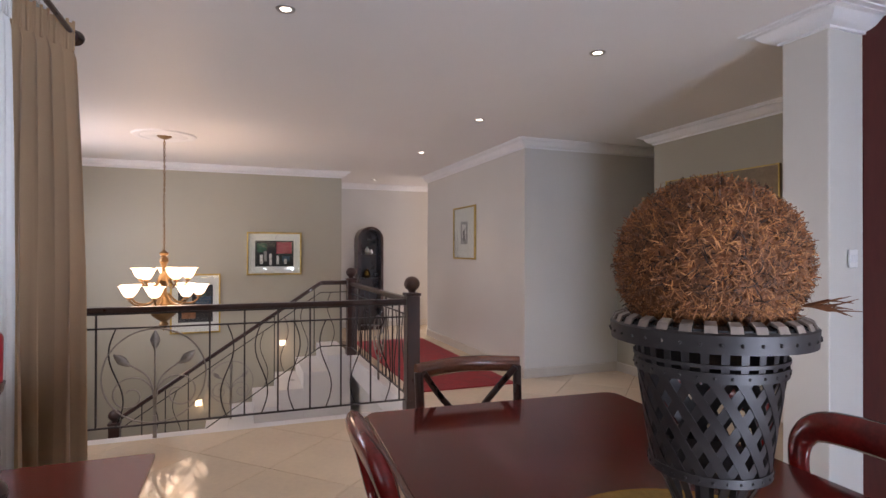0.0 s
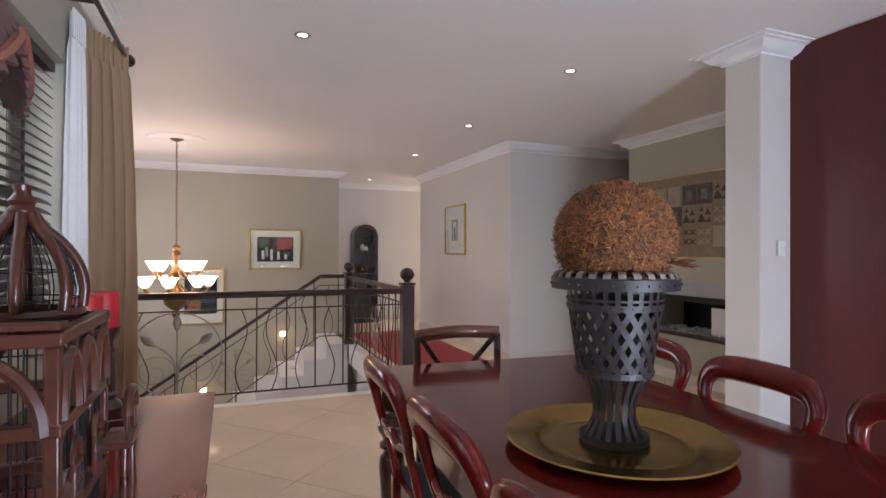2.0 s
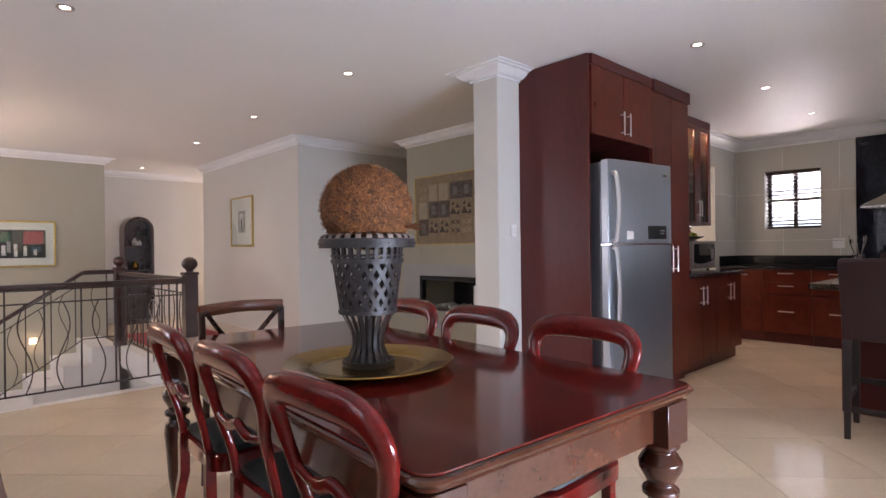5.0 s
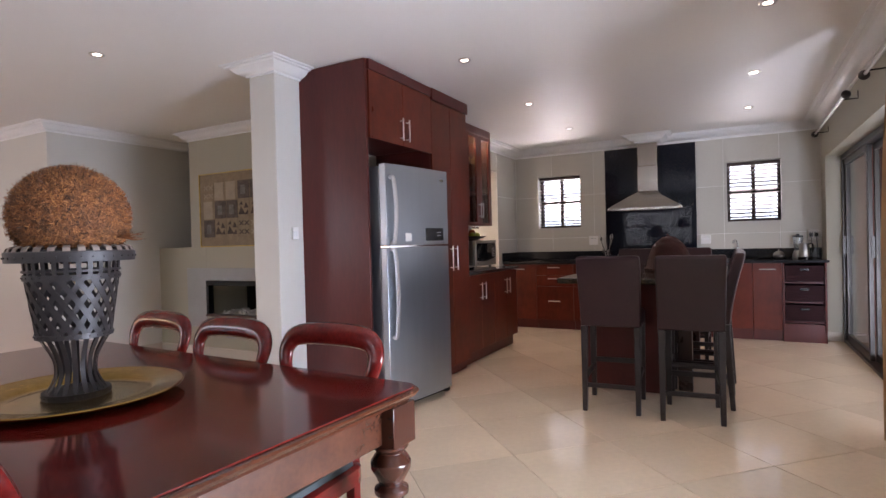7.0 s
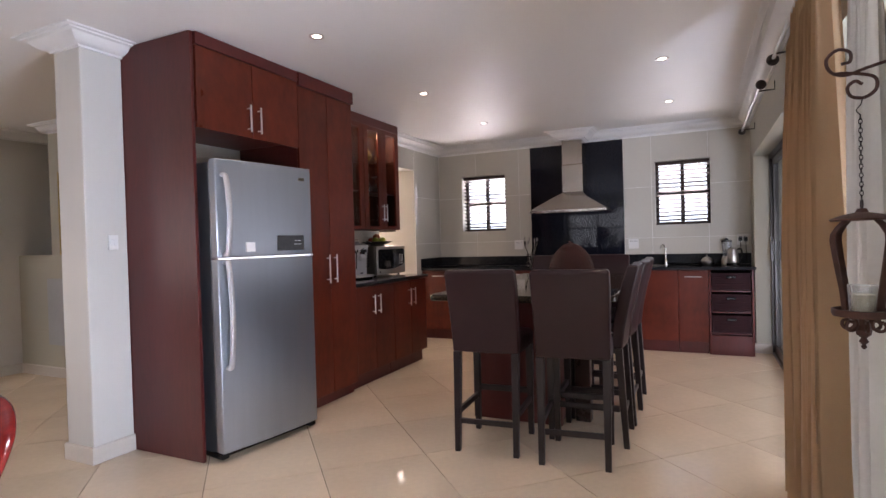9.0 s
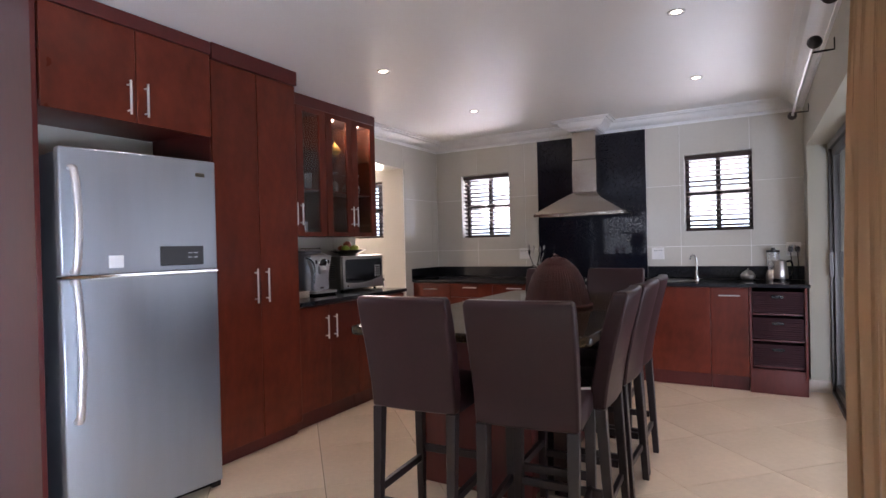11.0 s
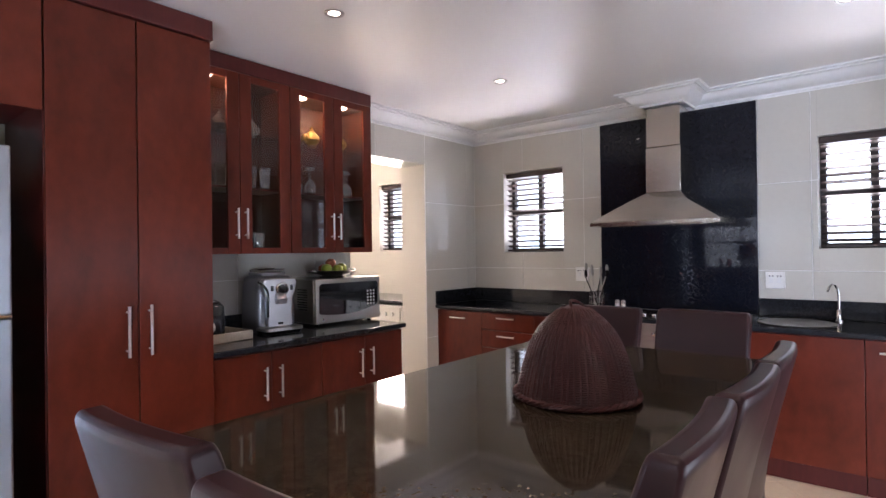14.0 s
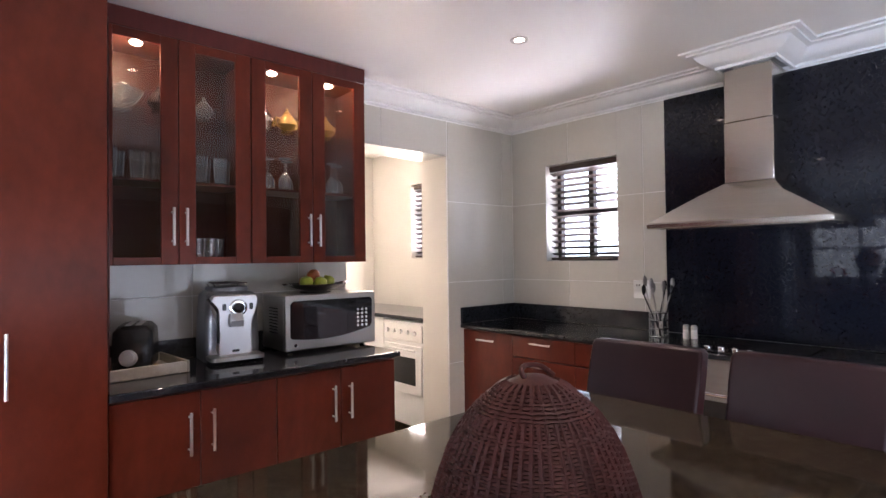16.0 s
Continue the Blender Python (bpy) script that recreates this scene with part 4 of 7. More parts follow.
def stool(at, first=None):
    """A leather bar stool: local x across, the sitter faces +y, the back stands at y = 0."""
    if first:
        return copy_thing(first, at)
    root = thing("bar_stool", "dark brown leather bar stool with square wooden legs", "stool", at, "stools round the island")
    def slabring(y, hw, z):
        return [(-hw, y, z), (hw, y, z)]
    rows = []
    for z, y0, y1, hw in ((0.585, 0.035, 0.105, 0.198), (0.70, 0.020, 0.090, 0.200), (0.85, -0.012, 0.060, 0.203), (0.98, -0.045, 0.024, 0.206), (1.052, -0.064, 0.0, 0.205), (1.071, -0.058, -0.008, 0.198)):
        ring = []
        for k in range(9):
            x = -hw + 2 * hw * k / 8
            ring.append((x, y0 + 0.014 * (x / hw) ** 2, z))
        for k in range(8, -1, -1):
            x = -hw + 2 * hw * k / 8
            ring.append((x, y1 + 0.014 * (x / hw) ** 2, z))
        rows.append(ring)
    Shape().loft(rows).done("backrest", LEATHER, root, bevel=0.014, seg=3)
    seat = Shape().loft([[(x, y + 0.27, z) for x, y in round_rect(0.2 - i, 0.195 - i, 0.03)] for z, i in ((0.585, 0.0), (0.65, 0.0), (0.672, 0.012), (0.68, 0.05), (0.683, 0.12))])
    seat.done("seat", LEATHER, root, smooth=50)
    for sx in (-1, 1):
        s = Shape()
        s.loft([[(sx * (0.175 + dx) , 0.07 - 0.035 * (1 - z / 0.584) + dy, z) for dx, dy in ((-h, -h), (h, -h), (h, h), (-h, h))] for z, h in ((0.0, 0.016), (0.584, 0.022))])
        s.done("leg", STOOLLEG, root, bevel=0.003)
        s = Shape()
        s.loft([[(sx * (0.175 + dx), 0.435 + dy, z) for dx, dy in ((-h, -h), (h, -h), (h, h), (-h, h))] for z, h in ((0.0, 0.016), (0.584, 0.022))])
        s.done("leg", STOOLLEG, root, bevel=0.003)
        Shape().box(sx * 0.175 - 0.011, sx * 0.175 + 0.011, 0.07, 0.42, 0.21, 0.245).done("stretcher", STOOLLEG, root, bevel=0.003)
    for y0, y1, z0, z1 in ((0.425, 0.447, 0.26, 0.295), (0.045, 0.067, 0.16, 0.19)):
        Shape().box(-0.158, 0.158, y0, y1, z0, z1).done("foot_rail", STOOLLEG, root, bevel=0.003)
    return root


first = stool(pose(4.088, -0.085, 0, 0, 0, -86))
stool(pose(4.080, -0.592, 0, 0, 0, -84), first)
for x, y, r in ((4.67, -0.842, 2), (5.09, -0.848, -1), (5.51, -0.842, 1)):
    stool(pose(x, y, 0, 0, 0, r), first)
stool(pose(6.39, 0.06, 0, 0, 0, 91), first)
stool(pose(6.44, -0.42, 0, 0, 0, 89), first)

# flat booklet shape stands in for the shiny bag on the seat
root = thing("booklet", "small dark glossy slab standing in for a bag on a stool seat", "booklet", pose(4.42, -0.64, 0.6835, 0, 0, 28))
Shape().box(-0.07, 0.07, -0.10, 0.10, 0.0, 0.010).done("pages", PLASTIC, root, bevel=0.001)
Shape().box(-0.072, 0.072, -0.102, 0.102, 0.0105, 0.0125).done("cover", BLACK, root, bevel=0.0005)
Shape().box(-0.05, 0.02, -0.06, 0.03, 0.0127, 0.0132).done("label", SATIN, root)

# wicker food cover
root = thing("food_cover", "brown wicker dome food cover standing on the island", "food cover", pose(5.25, -0.352, 0.9105))
HW, HH = 0.182, 0.283
prof = [(1.0, 0.0), (0.975, 0.1), (0.925, 0.25), (0.85, 0.42), (0.765, 0.58), (0.64, 0.73), (0.47, 0.86), (0.29, 0.95), (0.12, 1.0), (0.02, 1.01)]
def dome_r(u):
    for (r0, z0), (r1, z1) in zip(prof, prof[1:]):
        if z0 <= u <= z1:
            return r0 + (r1 - r0) * (u - z0) / (z1 - z0)
    return 0.02
Shape().lathe([(r * (HW - 0.003), z * HH) for r, z in prof], 48).done("shell", WICKER, root)
rng = random.Random(21)
s = Shape()
for k in range(58):
    a = 2 * math.pi * k / 58 + rng.uniform(-0.012, 0.012)
    top = 0.97 if k % 2 else 0.82
    s.tube([((dome_r(u) * HW + 0.0012) * math.cos(a), (dome_r(u) * HW + 0.0012) * math.sin(a), u * HH) for u in (0.02, 0.15, 0.3, 0.45, 0.6, 0.7, 0.78, top * 0.97, top)], 0.0046, 5)
s.done("stake", WICKER, root)
s = Shape()
for j in range(58):
    u, n, off = 0.02 + 0.94 * j / 58 + rng.uniform(-0.002, 0.002), 58, j % 2
    s.tube([((dome_r(u) * HW + (0.0032 if (k + off) % 2 else 0.0)) * math.cos(2 * math.pi * k / n), (dome_r(u) * HW + (0.0032 if (k + off) % 2 else 0.0)) * math.sin(2 * math.pi * k / n), u * HH + 0.0006 * math.sin(k * 1.7 + j)) for k in range(n)], 0.0026, 4, closed=True)
s.done("weave", WICKER, root)
s = Shape()
for w in (0, math.pi):
    s.tube([((HW + 0.008 + 0.004 * math.cos(22 * a + w)) * math.cos(a), (HW + 0.008 + 0.004 * math.cos(22 * a + w)) * math.sin(a), 0.012 + 0.005 * math.sin(22 * a + w)) for a in (2 * math.pi * k / 132 for k in range(132))], 0.0062, 6, closed=True)
s.done("rim", WICKER, root)
Shape().tube(smooth_path([(-0.02, 0, HH * 0.99), (-0.024, 0.004, HH * 1.04), (0.0, 0.012, HH * 1.055), (0.03, 0.006, HH * 1.035), (0.04, -0.012, HH * 0.985)]), 0.0045, 8).done("loop", WICKER, root)

# ---- things on the worktops ----
Z = 0.901
root = thing("microwave", "silver microwave oven with a dark mirrored glass door", "microwave", pose(6.08, 1.835, Z, 0, 0, -2))
Shape().box(-0.27, 0.27, -0.13, 0.15, 0.012, 0.302).done("case", STEEL, root, bevel=0.008)
for x in (-0.22, 0.22):
    for y in (-0.09, 0.1):
        Shape().lathe([(0.015, 0), (0.015, 0.0125)], 10, at=pose(x, y, -0.0005)).done("foot", BLACK, root)
Shape().box(-0.27, 0.27, -0.152, -0.1305, 0.014, 0.302).done("fascia", STEEL, root, bevel=0.007, seg=3)
low = [(-0.232 + 0.466 * k / 14, 0.064 + 0.10 * (k / 14 - 0.35) ** 2) for k in range(15)]
glass = [(-0.244, 0.085)] + low + [(0.246, 0.125), (0.248, 0.255), (0.236, 0.272), (-0.226, 0.272), (-0.244, 0.256)]
Shape().slab(glass, 0.0, 0.0035, at=pose(0, -0.1522, 0, 90)).done("door_glass", BLACKGLASS, root, bevel=0.0015)
Shape().box(0.088, 0.0915, -0.1566, -0.1559, 0.085, 0.268).done("door_gap", BLACK, root)
s = Shape()
for r in range(5):
    for c in range(3):
        s.lathe([(0.0075, 0), (0.0075, 0.001), (0.0005, 0.0012)], 10, at=pose(0.155 + c * 0.027, -0.1558, 0.118 + r * 0.022, 90))
s.done("button", SATIN, root)
Shape().box(0.145, 0.22, -0.1566, -0.1558, 0.238, 0.258).done("display", BLACK, root)
Shape().lathe([(0.009, 0), (0.009, 0.003), (0.0005, 0.0035)], 14, at=pose(-0.215, -0.152, 0.043, 90)).done("badge", CHROME, root)
s = Shape()
for k in range(9):
    s.box(-0.2712, -0.2695, -0.06, 0.05, 0.10 + k * 0.016, 0.106 + k * 0.016)
s.done("vent_slot", BLACK, root)

BOWL = (6.06, 1.845, Z + 0.3025)
root = thing("fruit_bowl", "shallow dark metal bowl resting on the microwave", "bowl", pose(*BOWL))
Shape().lathe([(0.085, 0), (0.088, 0.006), (0.06, 0.012), (0.12, 0.028), (0.155, 0.044), (0.160, 0.048), (0.155, 0.050), (0.12, 0.036), (0.001, 0.02)], 32).done("dish", IRON, root)
for sx in (-1, 1):
    Shape().tube(smooth_path([(sx * 0.150, -0.03, 0.045), (sx * 0.188, -0.018, 0.05), (sx * 0.192, 0.018, 0.05), (sx * 0.150, 0.03, 0.045)]), 0.0055, 8).done("handle", CHROME, root)
for i, (x, y, z, mat) in enumerate(((-0.07, -0.03, 0.058, GREENFRUIT), (0.0, -0.06, 0.052, GREENFRUIT), (0.07, -0.02, 0.058, GREENFRUIT), (0.03, 0.04, 0.056, GREENFRUIT), (-0.04, 0.04, 0.056, REDFRUIT), (-0.01, 0.0, 0.092, REDFRUIT))):
    ob = Shape().lathe([(0.004, -0.026), (0.018, -0.03), (0.032, -0.015), (0.037, 0.005), (0.03, 0.026), (0.014, 0.034), (0.003, 0.028)], 16).tube([(0, 0, 0.026), (0.003, 0.002, 0.042)], 0.0016, 5).done("apple", mat)
    ob.matrix_world = pose(BOWL[0] + x, BOWL[1] + y, BOWL[2] + z, 12 * (i % 3), 9 * (i % 2), 50 * i)
    tagged(ob, "ripe green apple lying in the dark bowl" if mat is GREENFRUIT else "ripe reddish apple lying in the dark bowl", "apple", "fruit in the bowl")

root = thing("coffee_machine", "silver and black espresso machine on the worktop", "coffee machine", pose(5.575, 1.865, Z, 0, 0, -6) @ Matrix.Diagonal((1, 1, 0.95, 1)))
def rr(hx, hy, r, z, cy=0.0):
    return [(x, y + cy, z) for x, y in round_rect(hx, hy, r)]
Shape().loft([rr(0.128, 0.118, 0.04, 0.0, 0.0), rr(0.130, 0.12, 0.04, 0.08, 0.0), rr(0.126, 0.118, 0.04, 0.24, 0.0), rr(0.118, 0.115, 0.04, 0.335, 0.0), rr(0.10, 0.10, 0.04, 0.352, 0.0)]).done("housing", MACHINE, root, smooth=45)
side = [(0.072, 0.03), (0.082, 0.06), (0.078, 0.13), (0.082, 0.2), (0.104, 0.27), (0.112, 0.315), (0.098, 0.337)]
Shape().slab(side + [(-x, z) for x, z in side[::-1]], 0.0, 0.05, at=pose(0, -0.105, 0, 90)).done("front_panel", MACHINE_PALE, root, bevel=0.008, seg=3, label="pale silver waisted front panel")
Shape().lathe([(0.042, 0), (0.042, 0.008), (0.034, 0.012), (0.033, 0.006), (0.001, 0.006)], 28, at=pose(0.012, -0.1545, 0.272, 90)).done("dial_ring", CHROME, root)
Shape().lathe([(0.027, 0.0065), (0.026, 0.024), (0.02, 0.028), (0.001, 0.0285)], 24, at=pose(0.012, -0.1545, 0.272, 90)).done("dial", BLACK, root)
for x in (-0.052, 0.074):
    Shape().slab(round_rect(0.009, 0.017, 0.006), 0, 0.003, at=pose(x, -0.155, 0.277, 90)).done("button", BLACK, root)
Shape().loft([rr(0.032, 0.02, 0.012, 0.178, -0.162), rr(0.036, 0.024, 0.014, 0.21, -0.165), rr(0.03, 0.012, 0.01, 0.245, -0.156)]).done("spout", MACHINE_PALE, root, smooth=40)
Shape().box(-0.016, 0.016, -0.160, -0.1555, 0.05, 0.062).done("badge", BLACK, root)
Shape().loft([rr(0.118, 0.075, 0.03, 0.0, -0.13), rr(0.122, 0.08, 0.03, 0.016, -0.135)]).done("drip_base", BLACK, root, smooth=40)
Shape().loft([rr(0.124, 0.082, 0.03, 0.0165, -0.138), rr(0.124, 0.082, 0.03, 0.034, -0.138), rr(0.116, 0.074, 0.025, 0.038, -0.138)]).done("drip_tray", STEEL, root, smooth=40)
Shape().tube(smooth_path([(-0.112, -0.10, 0.315), (-0.108, -0.15, 0.30), (-0.085, -0.165, 0.26), (-0.082, -0.165, 0.2), (-0.082, -0.16, 0.10)]), [0.008] * 12 + [0.0065] * 13, 8).done("steam_pipe", BLACK, root)
Shape().loft([rr(0.088, 0.085, 0.03, 0.3525, 0.01), rr(0.09, 0.087, 0.03, 0.372, 0.01), rr(0.082, 0.08, 0.03, 0.376, 0.01)]).done("lid", MACHINE, root, smooth=40)
s = Shape()
s.tube([(x, y + 0.01, 0.393) for x, y in round_rect(0.085, 0.082, 0.03)], 0.004, 6, closed=True)
for x in (-0.07, 0.07):
    for y in (-0.06, 0.08):
        s.tube([(x, y, 0.374), (x * 1.15, y, 0.393)], 0.003, 6)
s.done("cup_rail", CHROME, root)

root = thing("serving_tray", "pale wooden serving tray lying on the worktop", "tray", pose(5.13, 1.745, Z, 0, 0, 4))
Shape().box(-0.15, 0.17, -0.13, 0.2, 0.0, 0.012).box(-0.15, 0.17, -0.14, -0.128, 0.0, 0.05).box(-0.15, 0.17, 0.2, 0.212, 0.0, 0.05).box(0.17, 0.182, -0.14, 0.212, 0.0, 0.05).box(-0.162, -0.15, -0.14, 0.212, 0.0, 0.05).done("body", material("tray_wood", (0.42, 0.36, 0.29), 0.55, vary=0.2, stretch=(1, 6, 1)), root, bevel=0.003)
root = thing("bread_board", "small round-cornered wooden board lying in the tray", "board", pose(5.13, 1.74, Z + 0.0125))
Shape().slab(round_rect(0.1, 0.075, 0.03), 0, 0.014).done("board", material("board_wood", (0.42, 0.24, 0.09), 0.5, vary=0.3, stretch=(8, 1, 1)), root, bevel=0.003)
root = thing("toaster", "glossy black toaster with a chrome dial", "toaster", pose(5.15, 1.80, Z + 0.027, 0, 0, 70))
Shape().loft([rr(0.14, 0.075, 0.03, 0.0), rr(0.145, 0.08, 0.04, 0.08), rr(0.135, 0.075, 0.04, 0.16), rr(0.11, 0.055, 0.035, 0.185)]).done("body", BLACK, root, smooth=45)
Shape().box(-0.09, 0.09, -0.03, -0.008, 0.184, 0.187).box(-0.09, 0.09, 0.008, 0.03, 0.184, 0.187).done("slot", STEEL, root)
Shape().lathe([(0.036, -0.006), (0.034, 0.008), (0.024, 0.01), (0.021, 0.02), (0.001, 0.021)], 24, at=pose(-0.142, 0.01, 0.055, 0, -90, 0)).done("dial", SATIN, root)

root = thing("utensil_holder", "chrome wire holder full of steel kitchen utensils", "utensil holder", pose(7.70, 0.66, Z))
s = Shape()
for z in (0.004, 0.05, 0.1, 0.145):
    s.tube([(0.055 * math.cos(a), 0.055 * math.sin(a), z) for a in (2 * math.pi * k / 24 for k in range(24))], 0.003, 5, closed=True)
for k in range(14):
    a = 2 * math.pi * k / 14
    s.tube([(0.055 * math.cos(a), 0.055 * math.sin(a), 0.003), (0.055 * math.cos(a), 0.055 * math.sin(a), 0.145)], 0.0018, 5)
s.done("wire_cage", CHROME, root)
rng = random.Random(7)
for k in range(8):
    a, tip = 2 * math.pi * k / 8, 0.24 + rng.uniform(0, 0.09)
    s = Shape()
    e = Vector((0.085 * math.cos(a), 0.085 * math.sin(a), tip))
    s.tube([(0.02 * math.cos(a + 2), 0.02 * math.sin(a + 2), 0.008), e], 0.004, 6)
    s.lathe([(0.002, 0.0), (0.018, 0.012), (0.024, 0.035), (0.018, 0.056), (0.002, 0.066)], 10, at=Matrix.Translation(e), fy=0.35)
    s.done("utensil", STEEL if k % 3 else BLACK, root)
for x, y in ((7.71, 0.50), (7.71, 0.455)):
    root = thing("salt_shaker", "small clear shaker with a steel lid", "shaker", pose(x, y, Z), "shakers")
    Shape().lathe([(0.017, 0), (0.019, 0.01), (0.017, 0.055)], 12).done("jar", PLASTIC, root)
    Shape().lathe([(0.018, 0.0555), (0.018, 0.075), (0.01, 0.083), (0.001, 0.083)], 12).done("lid", STEEL, root)
root = thing("kettle", "brushed steel cordless kettle with a black handle", "kettle", pose(7.78, -1.53, Z) @ Matrix.Diagonal((0.74, 0.74, 0.82, 1)))
Shape().lathe([(0.085, 0.0), (0.085, 0.018), (0.07, 0.02)], 24).done("base", BLACK, root)
Shape().lathe([(0.075, 0.021), (0.078, 0.03), (0.07, 0.12), (0.058, 0.19), (0.054, 0.205), (0.03, 0.218), (0.001, 0.22)], 28).done("body", STEEL, root)
Shape().tube(smooth_path([(0, -0.055, 0.20), (0, -0.105, 0.2), (0, -0.115, 0.12), (0, -0.085, 0.05)]), 0.011, 8).done("handle", BLACK, root)
Shape().tube([(0, 0.05, 0.17), (0, 0.082, 0.2)], [0.018, 0.008], 8).done("spout", STEEL, root)
root = thing("blender", "glass blender jug with a dark lid and base", "blender", pose(7.84, -1.475, Z) @ Matrix.Diagonal((0.8, 0.8, 0.9, 1)))
Shape().lathe([(0.07, 0), (0.07, 0.05), (0.055, 0.09), (0.045, 0.1)], 20).done("base", STEEL, root)
Shape().lathe([(0.045, 0.101), (0.065, 0.27), (0.062, 0.27), (0.042, 0.105)], 20).done("jug", CRYSTAL, root)
Shape().lathe([(0.066, 0.271), (0.066, 0.29), (0.02, 0.295), (0.02, 0.315), (0.001, 0.315)], 20).done("lid", BLACK, root)
root = thing("sugar_pot", "squat steel pot with a domed lid", "pot", pose(7.78, -1.28, Z) @ Matrix.Diagonal((0.8, 0.8, 0.85, 1)))
Shape().lathe([(0.045, 0), (0.07, 0.02), (0.075, 0.05), (0.06, 0.075), (0.03, 0.1), (0.006, 0.108), (0.01, 0.12), (0.001, 0.126)], 24).done("body", STEEL, root)

# pantry stove and worktop
root = thing("stove", "white freestanding oven seen through the pantry doorway", "stove", pose(7.32, 2.95, 0, 0, 0, -90))
Shape().box(0.0, 0.55, 0.0, 0.6, 0.02, 0.87).done("body", WHITE, root, bevel=0.006)
Shape().box(0.03, 0.52, -0.015, -0.001, 0.28, 0.68).done("door", WHITE, root, bevel=0.006)
Shape().box(0.1, 0.45, -0.018, -0.0155, 0.36, 0.58).done("window", BLACK, root, bevel=0.01)
Shape().box(0.02, 0.53, -0.012, -0.001, 0.71, 0.85).done("panel", PLASTIC, root, bevel=0.004)
Shape().tube([(0.08, -0.04, 0.645), (0.47, -0.04, 0.645)], 0.008, 8).tube([(0.1, -0.04, 0.645), (0.1, -0.01, 0.645)], 0.006, 8).tube([(0.45, -0.04, 0.645), (0.45, -0.01, 0.645)], 0.006, 8).done("handle", WHITE, root)
for k in range(5):
    Shape().lathe([(0.018, 0), (0.016, 0.02), (0.001, 0.021)], 14, at=pose(0.08 + 0.09 * k, -0.012, 0.785, 90)).done("knob", WHITE, root)
ob = worktop("worktop", "dark granite worktop in the pantry", [(7.29, 2.30), (7.93, 2.30), (7.93, 3.99), (7.29, 3.99)], 0.885, 0.915, GRANITE)
for y0, y1 in ((2.30, 2.385), (2.97, 3.98)):
    ob = Shape().box(7.33, 7.93, y0, y1, 0.0, 0.883).done("pantry_cabinet", WHITE, bevel=0.004)
    tagged(ob, "white pantry base cabinet under a granite worktop", "cabinet")

# ---- dining table and what stands on it ----
TABLE = pose(1.315, 1.0, 0, 0, 0, -2.9)
root = thing("dining_table", "large polished mahogany dining table with turned legs", "table", TABLE)
hx, hy = 0.505, 0.985
rows = []
for i, z in ((0.034, 0.715), (0.026, 0.720), (0.030, 0.727), (0.012, 0.733), (0.004, 0.740), (0.0, 0.747), (0.003, 0.753), (0.012, 0.756)):
    rows.append([(x, y, z) for x, y in round_rect(hx - i, hy - i, 0.055 - i * 0.6)])
s = Shape().loft(rows)
s.done("edge", TABLEEDGE, root, smooth=25, label="moulded lighter wood edge")
Shape().slab(round_rect(hx - 0.0125, hy - 0.0125, 0.045), 0.7565, 0.761).done("top", TABLETOP, root, bevel=0.0015)
s = Shape()
ax, ay = 0.43, 0.90
s.box(-ax, ax, -ay - 0.012, -ay + 0.012, 0.60, 0.714).box(-ax, ax, ay - 0.012, ay + 0.012, 0.60, 0.714).box(-ax - 0.012, -ax + 0.012, -ay, ay, 0.60, 0.714).box(ax - 0.012, ax + 0.012, -ay, ay, 0.60, 0.714)
s.done("apron", TABLEEDGE, root, bevel=0.003)
LEG = [(0.03, 0.0), (0.034, 0.01), (0.034, 0.05), (0.026, 0.06), (0.03, 0.09), (0.04, 0.16), (0.05, 0.3), (0.055, 0.36), (0.05, 0.40), (0.036, 0.415), (0.034, 0.43), (0.052, 0.44), (0.052, 0.455), (0.036, 0.468), (0.046, 0.49), (0.06, 0.515), (0.062, 0.535), (0.05, 0.555), (0.04, 0.565), (0.055, 0.58), (0.055, 0.59)]
for sx in (-1, 1):
    for sy in (-1, 1):
        s = Shape().lathe(LEG, 24, at=pose(sx * ax, sy * ay, 0)).box(sx * ax - 0.055, sx * ax + 0.055, sy * ay - 0.055, sy * ay + 0.055, 0.591, 0.7135)
        s.done("leg", TABLELEG, root, bevel=0.002)

root = thing("brass_tray", "large round hammered brass tray on the dining table", "tray", pose(1.225, 0.86, 0.7615))
Shape().lathe([(0.185, 0.0), (0.20, 0.004), (0.21, 0.012), (0.27, 0.018), (0.281, 0.022), (0.285, 0.026), (0.281, 0.029), (0.272, 0.026), (0.211, 0.019), (0.199, 0.01), (0.19, 0.006), (0.17, 0.0055), (0.16, 0.0065), (0.15, 0.0055), (0.001, 0.005)], 64).done("dish", BRASS, root)

URN = pose(1.235, 0.88, 0.768) @ Matrix.Diagonal((0.87, 0.87, 1.0, 1.0))
root = thing("urn_planter", "open lattice urn of dark riveted iron straps", "urn", URN)
up = [(0.096, 0.0), (0.092, 0.014), (0.074, 0.034), (0.062, 0.06), (0.060, 0.09), (0.068, 0.12), (0.086, 0.15), (0.106, 0.18), (0.115, 0.235), (0.124, 0.29), (0.132, 0.34), (0.137, 0.385), (0.139, 0.405)]
def urn_r(z):
    for (r0, z0), (r1, z1) in zip(up, up[1:]):
        if z0 <= z <= z1:
            return r0 + (r1 - r0) * (z - z0) / (z1 - z0)
    return up[-1][0]


